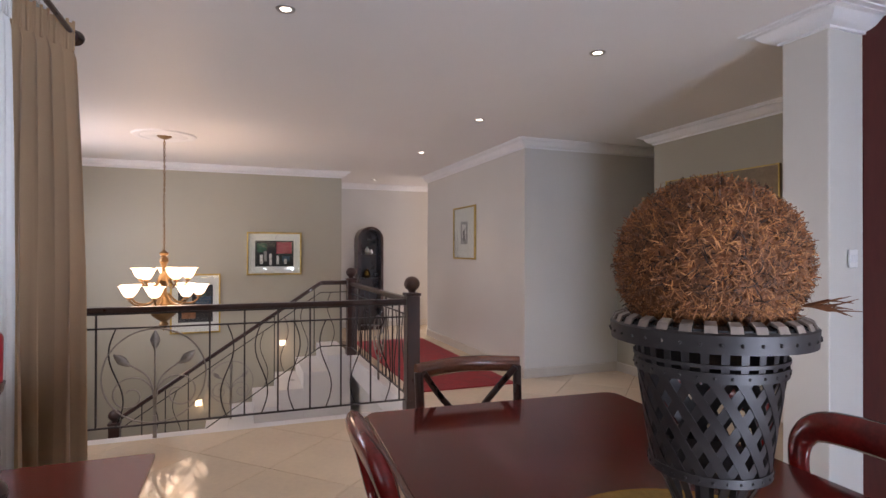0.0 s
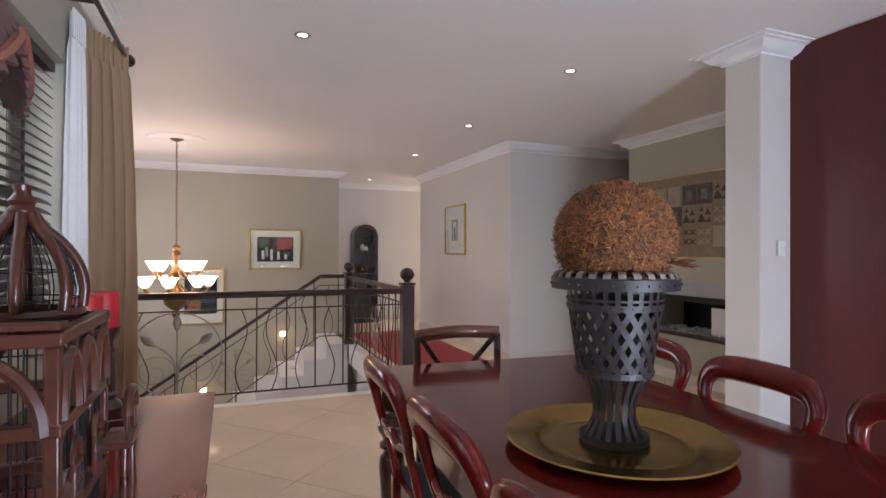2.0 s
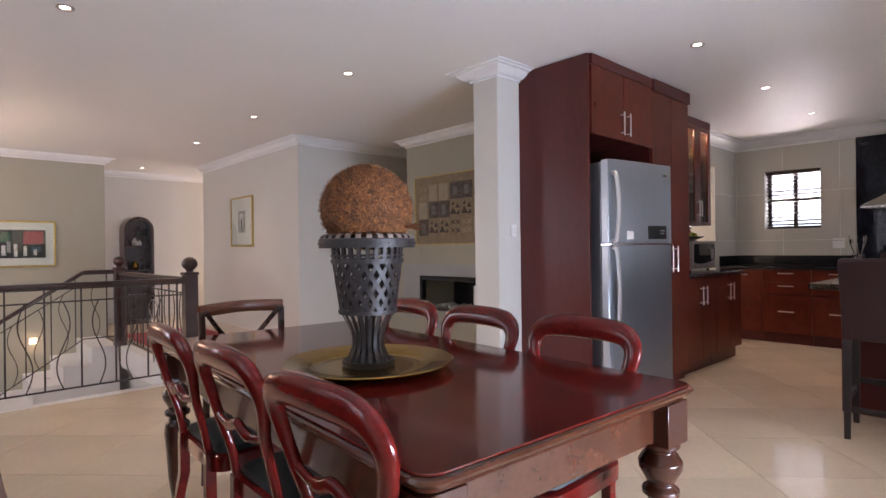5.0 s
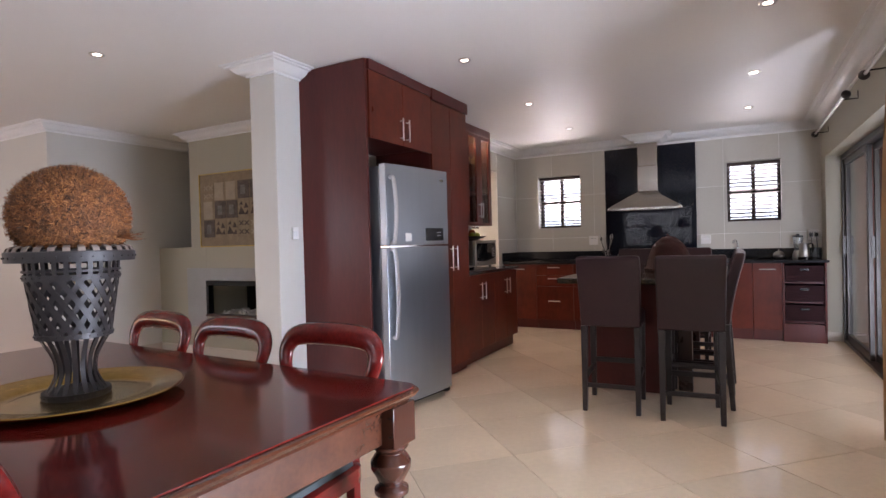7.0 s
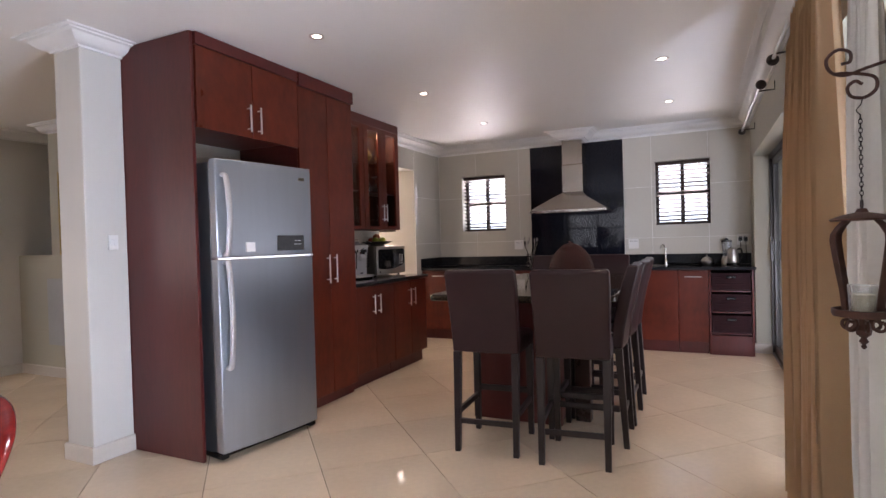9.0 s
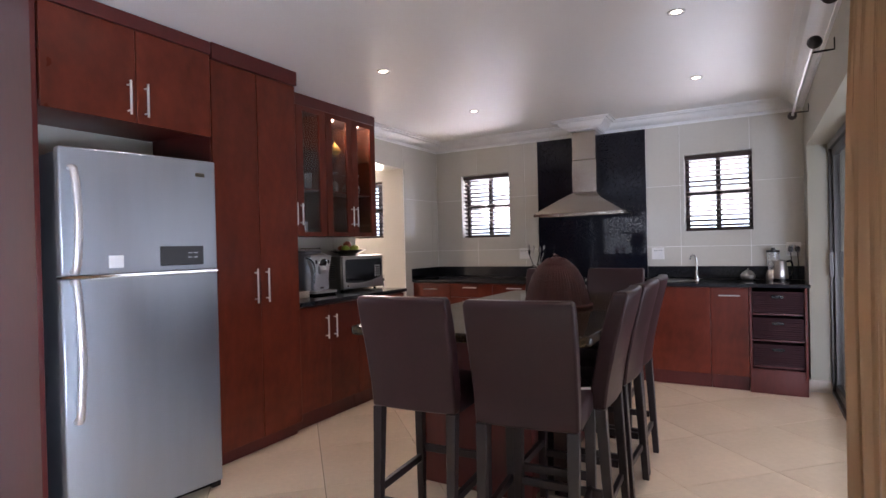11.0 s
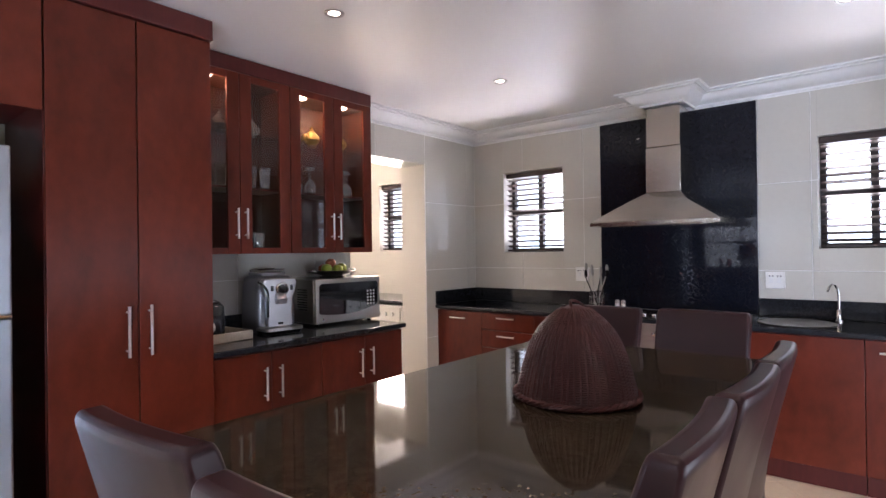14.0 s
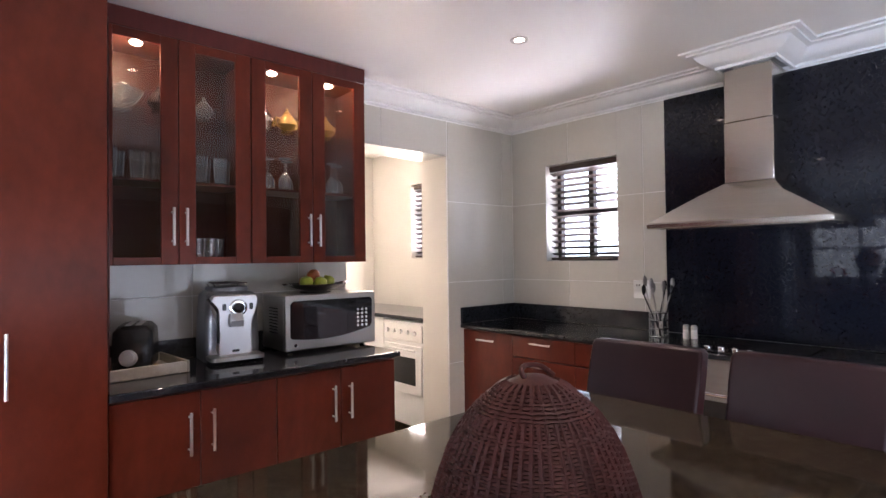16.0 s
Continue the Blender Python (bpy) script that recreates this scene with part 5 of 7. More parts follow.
def strap(s, pts, width, thick=0.0016):
    """A flat metal strap along points (angle, z) on the urn's wall."""
    left, right = [], []
    n = len(pts)
    for i, (a, z) in enumerate(pts):
        a0, z0 = pts[max(i - 1, 0)]
        a1, z1 = pts[min(i + 1, n - 1)]
        r = urn_r(z)
        du, dv = (a1 - a0) * r, z1 - z0
        ln = math.hypot(du, dv) or 1
        pu, pv = -dv / ln, du / ln
        for side, row in ((1, left), (-1, right)):
            aa, zz = a + side * pu * width / 2 / r, min(max(z + side * pv * width / 2, 0), 0.405)
            rr_ = urn_r(zz)
            row.append([((rr_ + t) * math.cos(aa), (rr_ + t) * math.sin(aa), zz) for t in (0, thick)])
    s.loft([[l[0], l[1], r[1], r[0]] for l, r in zip(left, right)])


s = Shape()
for k in range(18):
    a = 2 * math.pi * k / 18
    strap(s, [(a + 0.95 * u, 0.185 + 0.165 * u) for u in (j / 8 for j in range(9))], 0.0165)
s.done("strap", STRAP, root, label="diagonal riveted strap")
s = Shape()
for k in range(18):
    a = 2 * math.pi * k / 18
    strap(s, [(a - 0.95 * u, 0.185 + 0.165 * u) for u in (j / 8 for j in range(9))], 0.0165, 0.0032)
s.done("strap", STRAP, root)
s = Shape()
for k in range(18):
    a = 2 * math.pi * k / 18
    strap(s, [(a, 0.012 + 0.17 * u) for u in (j / 10 for j in range(11))], 0.0145)
for k in range(26):
    a = 2 * math.pi * k / 26
    strap(s, [(a, 0.345 + 0.06 * u) for u in (j / 3 for j in range(4))], 0.014)
s.done("upright_strap", STRAP, root)
s = Shape()
for z, w in ((0.008, 0.018), (0.182, 0.015), (0.352, 0.016), (0.37, 0.006)):
    r = urn_r(z) + 0.004
    s.lathe([(r, z - w / 2), (r + 0.003, z - w / 2), (r + 0.003, z + w / 2), (r, z + w / 2)], 40)
for z in (0.008, 0.182, 0.352):
    for k in range(30):
        a = 2 * math.pi * k / 30
        r = urn_r(z) + 0.007
        s.lathe([(0.003, -0.001), (0.0022, 0.002), (0.0003, 0.0028)], 6, at=Matrix.Translation((r * math.cos(a), r * math.sin(a), z)) @ pose(0, 0, 0, 0, 90, math.degrees(a)).to_3x3().to_4x4())
s.done("band", STRAP, root, label="riveted iron band")
s = Shape().lathe([(0.178, 0.398), (0.186, 0.396), (0.188, 0.424), (0.181, 0.428), (0.176, 0.424)], 48)
for k in range(36):
    a = 2 * math.pi * k / 36
    r = 0.188
    s.lathe([(0.0032, -0.001), (0.0022, 0.002), (0.0003, 0.0028)], 6, at=Matrix.Translation((r * math.cos(a), r * math.sin(a), 0.41)) @ pose(0, 0, 0, 0, 90, math.degrees(a)).to_3x3().to_4x4())
s.done("rim", STRAP, root)
s, s2 = Shape(), Shape()
for k in range(56):
    a, da = 2 * math.pi * k / 56, math.pi / 56 * 1.02
    rows = []
    for r, z in ((0.13, 0.40), (0.145, 0.432), (0.162, 0.443), (0.178, 0.437), (0.187, 0.420)):
        rows.append([(r * math.cos(a - da), r * math.sin(a - da), z), (r * math.cos(a + da), r * math.sin(a + da), z), ((r - 0.002) * math.cos(a + da), (r - 0.002) * math.sin(a + da), z - 0.003), ((r - 0.002) * math.cos(a - da), (r - 0.002) * math.sin(a - da), z - 0.003)])
    if k % 2:
        s.loft(rows)
    else:
        s2.loft([[(x * 0.997, y * 0.997, z - 0.006) for x, y, z in row] for row in rows])
# every other rim strap is paler than the body straps
s.done("rim_strap", material("rim_strap_pale", (0.22, 0.17, 0.14), 0.5, metal=0.2, vary=0.3, scale=20), root, label="paler rim strap")
s2.done("rim_gap", BLACK, root)

root = thing("fibre_ball", "shaggy ball of brown coir fibre set in the urn", "decorative ball", pose(1.235, 0.88, 1.296))
R = 0.152
s = Shape()
rows = []
for i in range(1, 16):
    th = math.pi * i / 16
    rows.append((R * 0.955 * math.sin(th), -R * 0.92 * math.cos(th)))
s.lathe([(0.002, -R * 0.92)] + rows + [(0.002, R * 0.92)], 32)
s.done("core", FIBRE, root)
rng = random.Random(11)
parts = [Shape(), Shape(), Shape()]
for k in range(17000):
    u, a = rng.uniform(-0.72, 1), rng.uniform(0, 2 * math.pi)
    q = math.sqrt(1 - u * u)
    nrm = Vector((q * math.cos(a), q * math.sin(a), u))
    t1 = nrm.orthogonal().normalized()
    t2 = nrm.cross(t1)
    b = rng.uniform(0, 2 * math.pi)
    d = t1 * math.cos(b) + t2 * math.sin(b)
    side = nrm.cross(d)
    ln, w = rng.uniform(0.012, 0.034), rng.uniform(0.0005, 0.0012)
    p0 = Vector((nrm.x * R, nrm.y * R, nrm.z * R * 0.96)) * rng.uniform(0.95, 0.985)
    lift = rng.uniform(0.0, 0.014) if rng.random() < 0.9 else rng.uniform(0.008, 0.022)
    curl = side * rng.uniform(-0.35, 0.35) * ln
    p1, p2 = p0 + d * ln * 0.5 + nrm * lift * 0.8 + curl * 0.5, p0 + d * ln + nrm * lift * 0.6 + curl - nrm * ln * ln * 1.5
    g = parts[0 if k % 8 < 5 else (1 if k % 8 < 7 else 2)]
    sw = side * w
    g.add([p0 - sw, p0 + sw, p1 + sw, p1 - sw, p2], [(0, 1, 2, 3), (3, 2, 4)])
for g, m in zip(parts, (FIBRE, FIBRE_PALE, material("coir_fibre_dark", (0.04, 0.016, 0.007), 0.8, vary=0.4, scale=30))):
    g.done("fibre", m, root, smooth=0, kind="stuff")
s = Shape()
for a0, a1 in ((0, 10), (150, 30)):
    for k in range(14):
        a = radians(a0 - 60 + rng.uniform(-6, 6))
        p = Vector((R * 0.93 * math.cos(a), R * 0.93 * math.sin(a), -0.065))
        o = Vector((math.cos(a), math.sin(a), 0))
        s.tube([p, p + o * 0.03 + Vector((0, 0, rng.uniform(-0.008, 0.012))), p + o * rng.uniform(0.045, 0.065) + Vector((rng.uniform(-0.01, 0.01), rng.uniform(-0.01, 0.01), rng.uniform(-0.012, 0.02)))], [0.0018, 0.0014, 0.0005], 4)
s.done("tuft", FIBRE, root)

# ---- dining chairs ----


def balloon_chair(at, first=None):
    """A balloon-back chair: the sitter faces +y, the back stands at y = 0."""
    if first:
        return copy_thing(first, at)
    root = thing("dining_chair", "glossy mahogany balloon-back dining chair with dark seat", "chair", at, "balloon-back chairs round the table")
    hoop = smooth_path([(-0.155, 0.05, 0.45), (-0.152, 0.03, 0.55), (-0.172, 0.0, 0.66), (-0.204, -0.02, 0.755), (-0.201, -0.036, 0.815), (-0.150, -0.047, 0.853), (0, -0.052, 0.862), (0.150, -0.047, 0.853), (0.201, -0.036, 0.815), (0.204, -0.02, 0.755), (0.172, 0.0, 0.66), (0.152, 0.03, 0.55), (0.155, 0.05, 0.45)], 6)
    n = len(hoop)
    Shape().tube(hoop, [0.021 + 0.022 * math.sin(math.pi * k / (n - 1)) ** 3 for k in range(n)], 12, flat=0.62).done("backrest", MAHOGANY, root, smooth=60)
    Shape().tube(smooth_path([(-0.17, 0.0, 0.66), (-0.07, -0.006, 0.645), (0, -0.008, 0.665), (0.07, -0.006, 0.645), (0.17, 0.0, 0.66)], 6), [0.014] * 6 + [0.018] * 13 + [0.014] * 6, 10, flat=0.7).done("mid_rail", MAHOGANY, root, smooth=60)
    seat = [[(x, y + 0.25, z) for x, y in round_rect(0.215 - i, 0.205 - i, 0.06)] for z, i in ((0.40, 0.0), (0.45, 0.0), (0.456, 0.008))]
    Shape().loft(seat).done("seat_rail", MAHOGANY, root, smooth=40)
    Shape().loft([[(x, y + 0.25, z) for x, y in round_rect(0.195 - i, 0.185 - i, 0.05)] for z, i in ((0.457, 0.0), (0.475, 0.004), (0.487, 0.03), (0.493, 0.09))]).done("seat", SEATCLOTH, root, smooth=50, label="dark green upholstered seat")
    for sx in (-1, 1):
        Shape().lathe([(0.016, 0), (0.013, 0.02), (0.018, 0.1), (0.024, 0.25), (0.027, 0.33), (0.018, 0.345), (0.026, 0.36), (0.026, 0.40)], 14, at=pose(sx * 0.175, 0.41, 0)).done("front_leg", MAHOGANY, root)
        s = Shape()
        s.loft([[(sx * (0.155 + dx), y + dy, z) for dx, dy in ((-h, -h), (h, -h), (h, h), (-h, h))] for y, z, h in ((-0.03, 0, 0.013), (0.02, 0.15, 0.015), (0.05, 0.3, 0.018), (0.05, 0.46, 0.018))])
        s.done("back_leg", MAHOGANY, root, bevel=0.003)
    return root


first = None
for x, y, r in ((1.865, 0.475, 91), (1.865, 1.0, 87), (1.915, 1.545, 86), (0.77, 0.335, -89), (0.79, 0.885, -91), (0.80, 1.44, -92)):
    m = pose(x, y, 0, 0, 0, r)
    if first is None:
        first = balloon_chair(m)
    else:
        balloon_chair(m, first)

root = thing("side_chair", "dark wooden side chair with a crossed back", "chair", pose(1.305, 2.10, 0, 0, 0, 178))
Shape().tube(smooth_path([(-0.215, 0.0, 0.865), (-0.1, -0.03, 0.87), (0, -0.038, 0.872), (0.1, -0.03, 0.868), (0.215, 0.0, 0.862)], 6), 0.031, 12, flat=0.5).done("crest_rail", material("crest_wood", (0.15, 0.05, 0.025), 0.2, vary=0.35, coat=0.3, stretch=(0.5, 3, 3)), root, smooth=60)
for sx in (-1, 1):
    Shape().tube(smooth_path([(sx * 0.19, -0.03, 0), (sx * 0.195, 0.03, 0.45), (sx * 0.205, 0.0, 0.86)]), 0.017, 10).done("back_leg", DARKWOOD, root)
    Shape().lathe([(0.014, 0), (0.02, 0.3), (0.022, 0.43)], 12, at=pose(sx * 0.185, 0.40, 0)).done("front_leg", DARKWOOD, root)
    Shape().tube(smooth_path([(sx * 0.19, 0.02, 0.86), (sx * 0.08, -0.02, 0.72), (-sx * 0.14, 0.01, 0.5)]), 0.013, 8, flat=0.7).done("cross_bar", DARKWOOD, root)
Shape().loft([[(x, y + 0.22, z) for x, y in round_rect(0.215 - i, 0.215 - i, 0.05)] for z, i in ((0.43, 0.01), (0.45, 0.0), (0.465, 0.01))]).done("seat", DARKWOOD, root)

# ---- sideboard and what stands on it ----
root = thing("sideboard", "dark mahogany sideboard with a flared polished top", "sideboard", pose(-0.045, 1.08, 0))
Shape().loft([[(x, y, z) for x, y in round_rect(0.29 - i, 0.82 - i, 0.02)] for z, i in ((0.692, 0.05), (0.70, 0.035), (0.712, 0.03), (0.72, 0.012), (0.728, 0.0), (0.738, 0.0))]).done("top", MAHOGANY, root, smooth=25)
Shape().box(-0.25, 0.235, -0.76, 0.76, 0.10, 0.691).box(-0.27, 0.255, -0.78, 0.78, 0.03, 0.099).done("body", DARKWOOD, root, bevel=0.006)
for k in range(3):
    y0 = -0.74 + 0.50 * k
    d = Shape().box(0.237, 0.252, y0, y0 + 0.48, 0.13, 0.64).done("door", MAHOGANY, root, bevel=0.004)
    Shape().box(0.2525, 0.258, y0 + 0.06, y0 + 0.42, 0.2, 0.57).done("panel", DARKWOOD, d, bevel=0.004)
    s = Shape()
    for j in range(5):
        s.tube(smooth_path([(0.262, y0 + 0.24, 0.26 + 0.06 * j), (0.266, y0 + 0.14, 0.3 + 0.06 * j), (0.262, y0 + 0.1, 0.25 + 0.06 * j)]), 0.006, 6)
        s.tube(smooth_path([(0.262, y0 + 0.24, 0.26 + 0.06 * j), (0.266, y0 + 0.34, 0.3 + 0.06 * j), (0.262, y0 + 0.38, 0.25 + 0.06 * j)]), 0.006, 6)
    s.done("carving", MAHOGANY, d)
for sx in (-0.22, 0.2):
    for sy in (-0.72, 0.72):
        Shape().lathe([(0.03, 0.0), (0.036, 0.012), (0.028, 0.0295)], 14, at=pose(sx, sy, 0)).done("foot", DARKWOOD, root)
TOPZ = 0.7385

root = thing("bird_cage", "ornate wooden bird cage with a domed wire roof", "bird cage", pose(-0.025, 0.745, TOPZ))
hx, hy, DY = 0.095, 0.15, 0.05
s = Shape()
for x in (-hx, hx):
    for y in (-hy, hy):
        s.box(x - 0.010, x + 0.010, y - 0.010, y + 0.010, 0.03, 0.388)
s.box(-hx - 0.02, hx + 0.02, -hy - 0.02, hy + 0.02, 0.0, 0.03)
for z in (0.12, 0.265, 0.388):
    for a in (-1, 1):
        s.box(-hx - 0.013, hx + 0.013, a * hy - 0.011, a * hy + 0.011, z, z + 0.02)
        s.box(a * hx - 0.011, a * hx + 0.011, -hy + 0.011, hy - 0.011, z, z + 0.02)
for y in (-0.05, 0.05):
    s.box(hx - 0.006, hx + 0.006, y - 0.006, y + 0.006, 0.144, 0.388)
s.done("frame", CAGEWOOD, root, bevel=0.003)
s = Shape()
for y in (-hy - 0.008, hy + 0.008):
    for cx, cz, r in ((0.0, 0.27, 0.085), (0.0, 0.035, 0.08)):
        s.tube([(cx + r * math.cos(radians(t)), y, cz + 1.25 * r * math.sin(radians(t))) for t in range(0, 181, 12)], 0.010, 6)
for cy, cz, r in ((-0.10, 0.285, 0.042), (0.0, 0.285, 0.042), (0.10, 0.285, 0.042), (-0.10, 0.15, 0.03), (-0.10, 0.04, 0.036), (-0.01, 0.04, 0.036)):
    s.tube([(hx + 0.008, cy + r * math.cos(radians(t)), cz + (2.1 if cz > 0.2 else 1.5) * r * math.sin(radians(t))) for t in range(0, 181, 12)], 0.009, 6)
s.done("arch", CAGEWOOD, root)
# little shutters with pierced holes
for cy in (-0.10, 0.03):
    s = Shape().box(hx + 0.013, hx + 0.021, cy - 0.022, cy + 0.022, 0.15, 0.215)
    s.tube([(hx + 0.017, cy + 0.022 * math.cos(radians(t)), 0.215 + 0.03 * math.sin(radians(t))) for t in range(0, 181, 15)], 0.005, 6)
    s.done("shutter", CAGEWOOD, root, bevel=0.002)
    for dy, z in ((-0.009, 0.17), (0.009, 0.17), (-0.009, 0.195), (0.009, 0.195)):
        Shape().box(hx + 0.0205, hx + 0.0225, cy + dy - 0.004, cy + dy + 0.004, z, z + 0.012).done("hole", BLACK, root)
s = Shape()
for k in range(12):
    u = -hx + 0.02 + (2 * hx - 0.04) * k / 11
    for a in (-hy, hy):
        s.tube([(u, a, 0.03), (u, a, 0.39)], 0.0013, 4)
for k in range(17):
    u = -hy + 0.02 + (2 * hy - 0.04) * k / 16
    for a in (-hx, hx):
        s.tube([(a, u, 0.03), (a, u, 0.39)], 0.0013, 4)
for z in (0.20, 0.33):
    for a in (-hy, hy):
        s.tube([(-hx, a, z), (hx, a, z)], 0.0013, 4)
for k in range(30):
    a = 2 * math.pi * k / 30
    s.tube([(0.078 * f * math.cos(a), DY + 0.078 * f * math.sin(a), z) for f, z in ((1.0, 0.415), (1.04, 0.455), (0.93, 0.495), (0.66, 0.53), (0.36, 0.553), (0.12, 0.57))], 0.0012, 4)
for z, r in ((0.44, 0.079), (0.485, 0.075), (0.53, 0.052)):
    s.tube([(r * math.cos(radians(t)), DY + r * math.sin(radians(t)), z) for t in range(0, 360, 12)], 0.0012, 4, closed=True)
s.done("wire", BLACK, root)
Shape().lathe([(0.086, 0.4125), (0.092, 0.416), (0.088, 0.424), (0.076, 0.424), (0.076, 0.4125)], 32, at=pose(0, DY, 0)).box(-hx - 0.01, hx + 0.01, -hy - 0.01, -hy + 0.03, 0.4125, 0.42).done("dome_ring", CAGEWOOD, root)
s = Shape()
for k in range(8):
    a = 2 * math.pi * k / 8 + 0.2
    s.tube(smooth_path([(0.084 * f * math.cos(a), DY + 0.084 * f * math.sin(a), z) for f, z in ((1.0, 0.424), (1.03, 0.46), (0.92, 0.498), (0.66, 0.532), (0.36, 0.556), (0.2, 0.578))], 4), 0.0085, 8)
s.done("dome_rib", CAGEWOOD, root, smooth=60)
Shape().lathe([(0.018, 0.562), (0.02, 0.574), (0.022, 0.584), (0.016, 0.592), (0.02, 0.6), (0.012, 0.612), (0.012, 0.618), (0.014, 0.626), (0.009, 0.628), (0.001, 0.628)], 18, at=pose(0, DY, 0)).done("finial", CAGEWOOD, root)
# porch, balcony and steps of the cage
PY = 0.115
s = Shape()
s.box(hx + 0.013, hx + 0.062, PY - 0.05, PY + 0.05, 0.17, 0.182)
for y in (-0.04, 0.04):
    s.lathe([(0.008, 0.0), (0.006, 0.05), (0.009, 0.08), (0.006, 0.12), (0.009, 0.1695)], 10, at=pose(hx + 0.05, PY + y, 0))
    s.tube([(hx + 0.054, PY + y, 0.182), (hx + 0.054, PY + y, 0.225)], 0.004, 6)
s.tube([(hx + 0.054, PY + 0.04 * math.cos(radians(t)), 0.225 + 0.04 * math.sin(radians(t))) for t in range(0, 181, 15)], 0.009, 6)
for z in (0.2, 0.22):
    s.tube([(hx + 0.05, PY - 0.045, z), (hx + 0.01, PY - 0.045, z)], 0.002, 5)
for k in range(4):
    s.box(hx + 0.021, hx + 0.085 - 0.014 * k, PY - 0.045, PY + 0.045, 0.014 * k, 0.014 * k + 0.0135)
s.done("porch", CAGEWOOD, root, bevel=0.002)

for x, y, h in ((-0.07, 1.45, 0.29), (-0.055, 1.60, 0.29)):
    root = thing("candle", "thick red pillar candle on a turned dark wooden holder", "candle", pose(x, y, TOPZ), "red candles")
    Shape().lathe([(0.05, 0), (0.05, 0.02), (0.046, 0.03), (0.05, 0.05), (0.042, 0.065), (0.03, 0.075), (0.036, 0.09), (0.03, 0.1), (0.034, h * 0.45), (0.028, h * 0.68), (0.024, h * 0.72), (0.031, h * 0.76), (0.024, h * 0.8), (0.026, h * 0.86), (0.038, h * 0.93), (0.042, h)], 20).done("holder", DARKWOOD, root)
    Shape().lathe([(0.037, h + 0.0005), (0.038, h + 0.098), (0.035, h + 0.105), (0.026, h + 0.101), (0.001, h + 0.099)], 24).done("wax", CANDLE_RED, root)

root = thing("twig_lamp", "table lamp with a scalloped shade of dark twigs", "lamp", pose(-0.06, 0.40, TOPZ))
Shape().lathe([(0.075, 0), (0.075, 0.015), (0.03, 0.03), (0.018, 0.06), (0.03, 0.14), (0.035, 0.25), (0.018, 0.4), (0.012, 0.5), (0.012, 0.91)], 18).done("stem", DARKWOOD, root)
s = Shape()
for k in range(170):
    a = 2 * math.pi * k / 170
    sc = 0.055 * abs(math.sin(3 * a))
    s.tube([(0.07 * math.cos(a), 0.07 * math.sin(a), 0.93), (0.135 * math.cos(a), 0.135 * math.sin(a), 0.77 - sc), (0.15 * math.cos(a), 0.15 * math.sin(a), 0.735 - sc - 0.012 * ((k * 7) % 5) / 5)], 0.0034, 5)
s.done("shade", BAMBOO, root)
s = Shape()
s.tube([(0.149 * math.cos(a), 0.149 * math.sin(a), 0.748 - 0.055 * abs(math.sin(3 * a))) for a in (2 * math.pi * k / 96 for k in range(96))], 0.006, 6, closed=True)
s.tube([(0.071 * math.cos(a), 0.071 * math.sin(a), 0.928) for a in (2 * math.pi * k / 40 for k in range(40))], 0.004, 6, closed=True)
for k in range(3):
    a = 2 * math.pi * k / 3
    s.tube([(0.012 * math.cos(a), 0.012 * math.sin(a), 0.905), (0.071 * math.cos(a), 0.071 * math.sin(a), 0.926)], 0.003, 5)
s.done("trim", material("shade_trim", (0.16, 0.05, 0.03), 0.6, vary=0.3), root)

# ---- curtains ----


def drape(at, width, z0, z1, folds, depth, mat, name="curtain", seed=1, pinch=0.75, label="", sway=0.0):
    """A hanging curtain: local x along the rod; pinch pleats at the top, deep folds lower down."""
    root = thing(name, label, "curtain", at)
    rng = random.Random(seed)
    n = folds * 10
    ph = [rng.uniform(-0.5, 0.5) for _ in range(folds + 1)]
    rows, back = [], []
    zs = [z1, z1 - 0.02, z1 - 0.07, z1 - 0.11, z1 - 0.16, z1 - 0.3, z1 - 0.6, (z0 + z1) / 2, z0 + 0.5, z0 + 0.2, z0]
    for z in zs:
        u = (z1 - z) / (z1 - z0)
        w = width * (pinch + (1 - pinch) * min(1, u * 2.2)) if z < z1 - 0.1 else width * (pinch + 0.03)
        row = []
        for k in range(n + 1):
            t = k / n
            f = t * folds * 2 * math.pi
            j = int(t * folds)
            amp = depth * ((0.30 if z > z1 - 0.12 else 0.55) + 0.45 * min(1, u * 3))
            y = amp * math.sin(f + ph[min(j, folds)] * u * 1.5) + 0.25 * amp * math.sin(2.3 * f + 2 + 3 * u) * u
            x = (t - 0.5) * w + 0.12 * w / folds * math.sin(f * 2 + u * 2) + sway * u * u
            row.append((x, y, z))
        rows.append(row)
    s = Shape()
    for th, flip in ((0.0, False), (0.004, True)):
        base = []
        for row in rows:
            base += [(x, y + th, z) for x, y, z in row]
        m = n + 1
        faces = [(i * m + k, i * m + k + 1, (i + 1) * m + k + 1, (i + 1) * m + k) for i in range(len(rows) - 1) for k in range(n)]
        s.add(base, faces, 0 if not flip else 1)
    s.done("cloth", [mat, mat], root, smooth=80)
    s = Shape()
    for row, a in ((rows[2], 0),):
        for k in range(0, n + 1, 5):
            x, y, z = row[k]
            s.box(x - 0.004, x + 0.004, y - 0.012, y - 0.002, z1 - 0.115, z1 + 0.012)
    s.done("heading_pleat", mat, root, bevel=0.002)
    return root


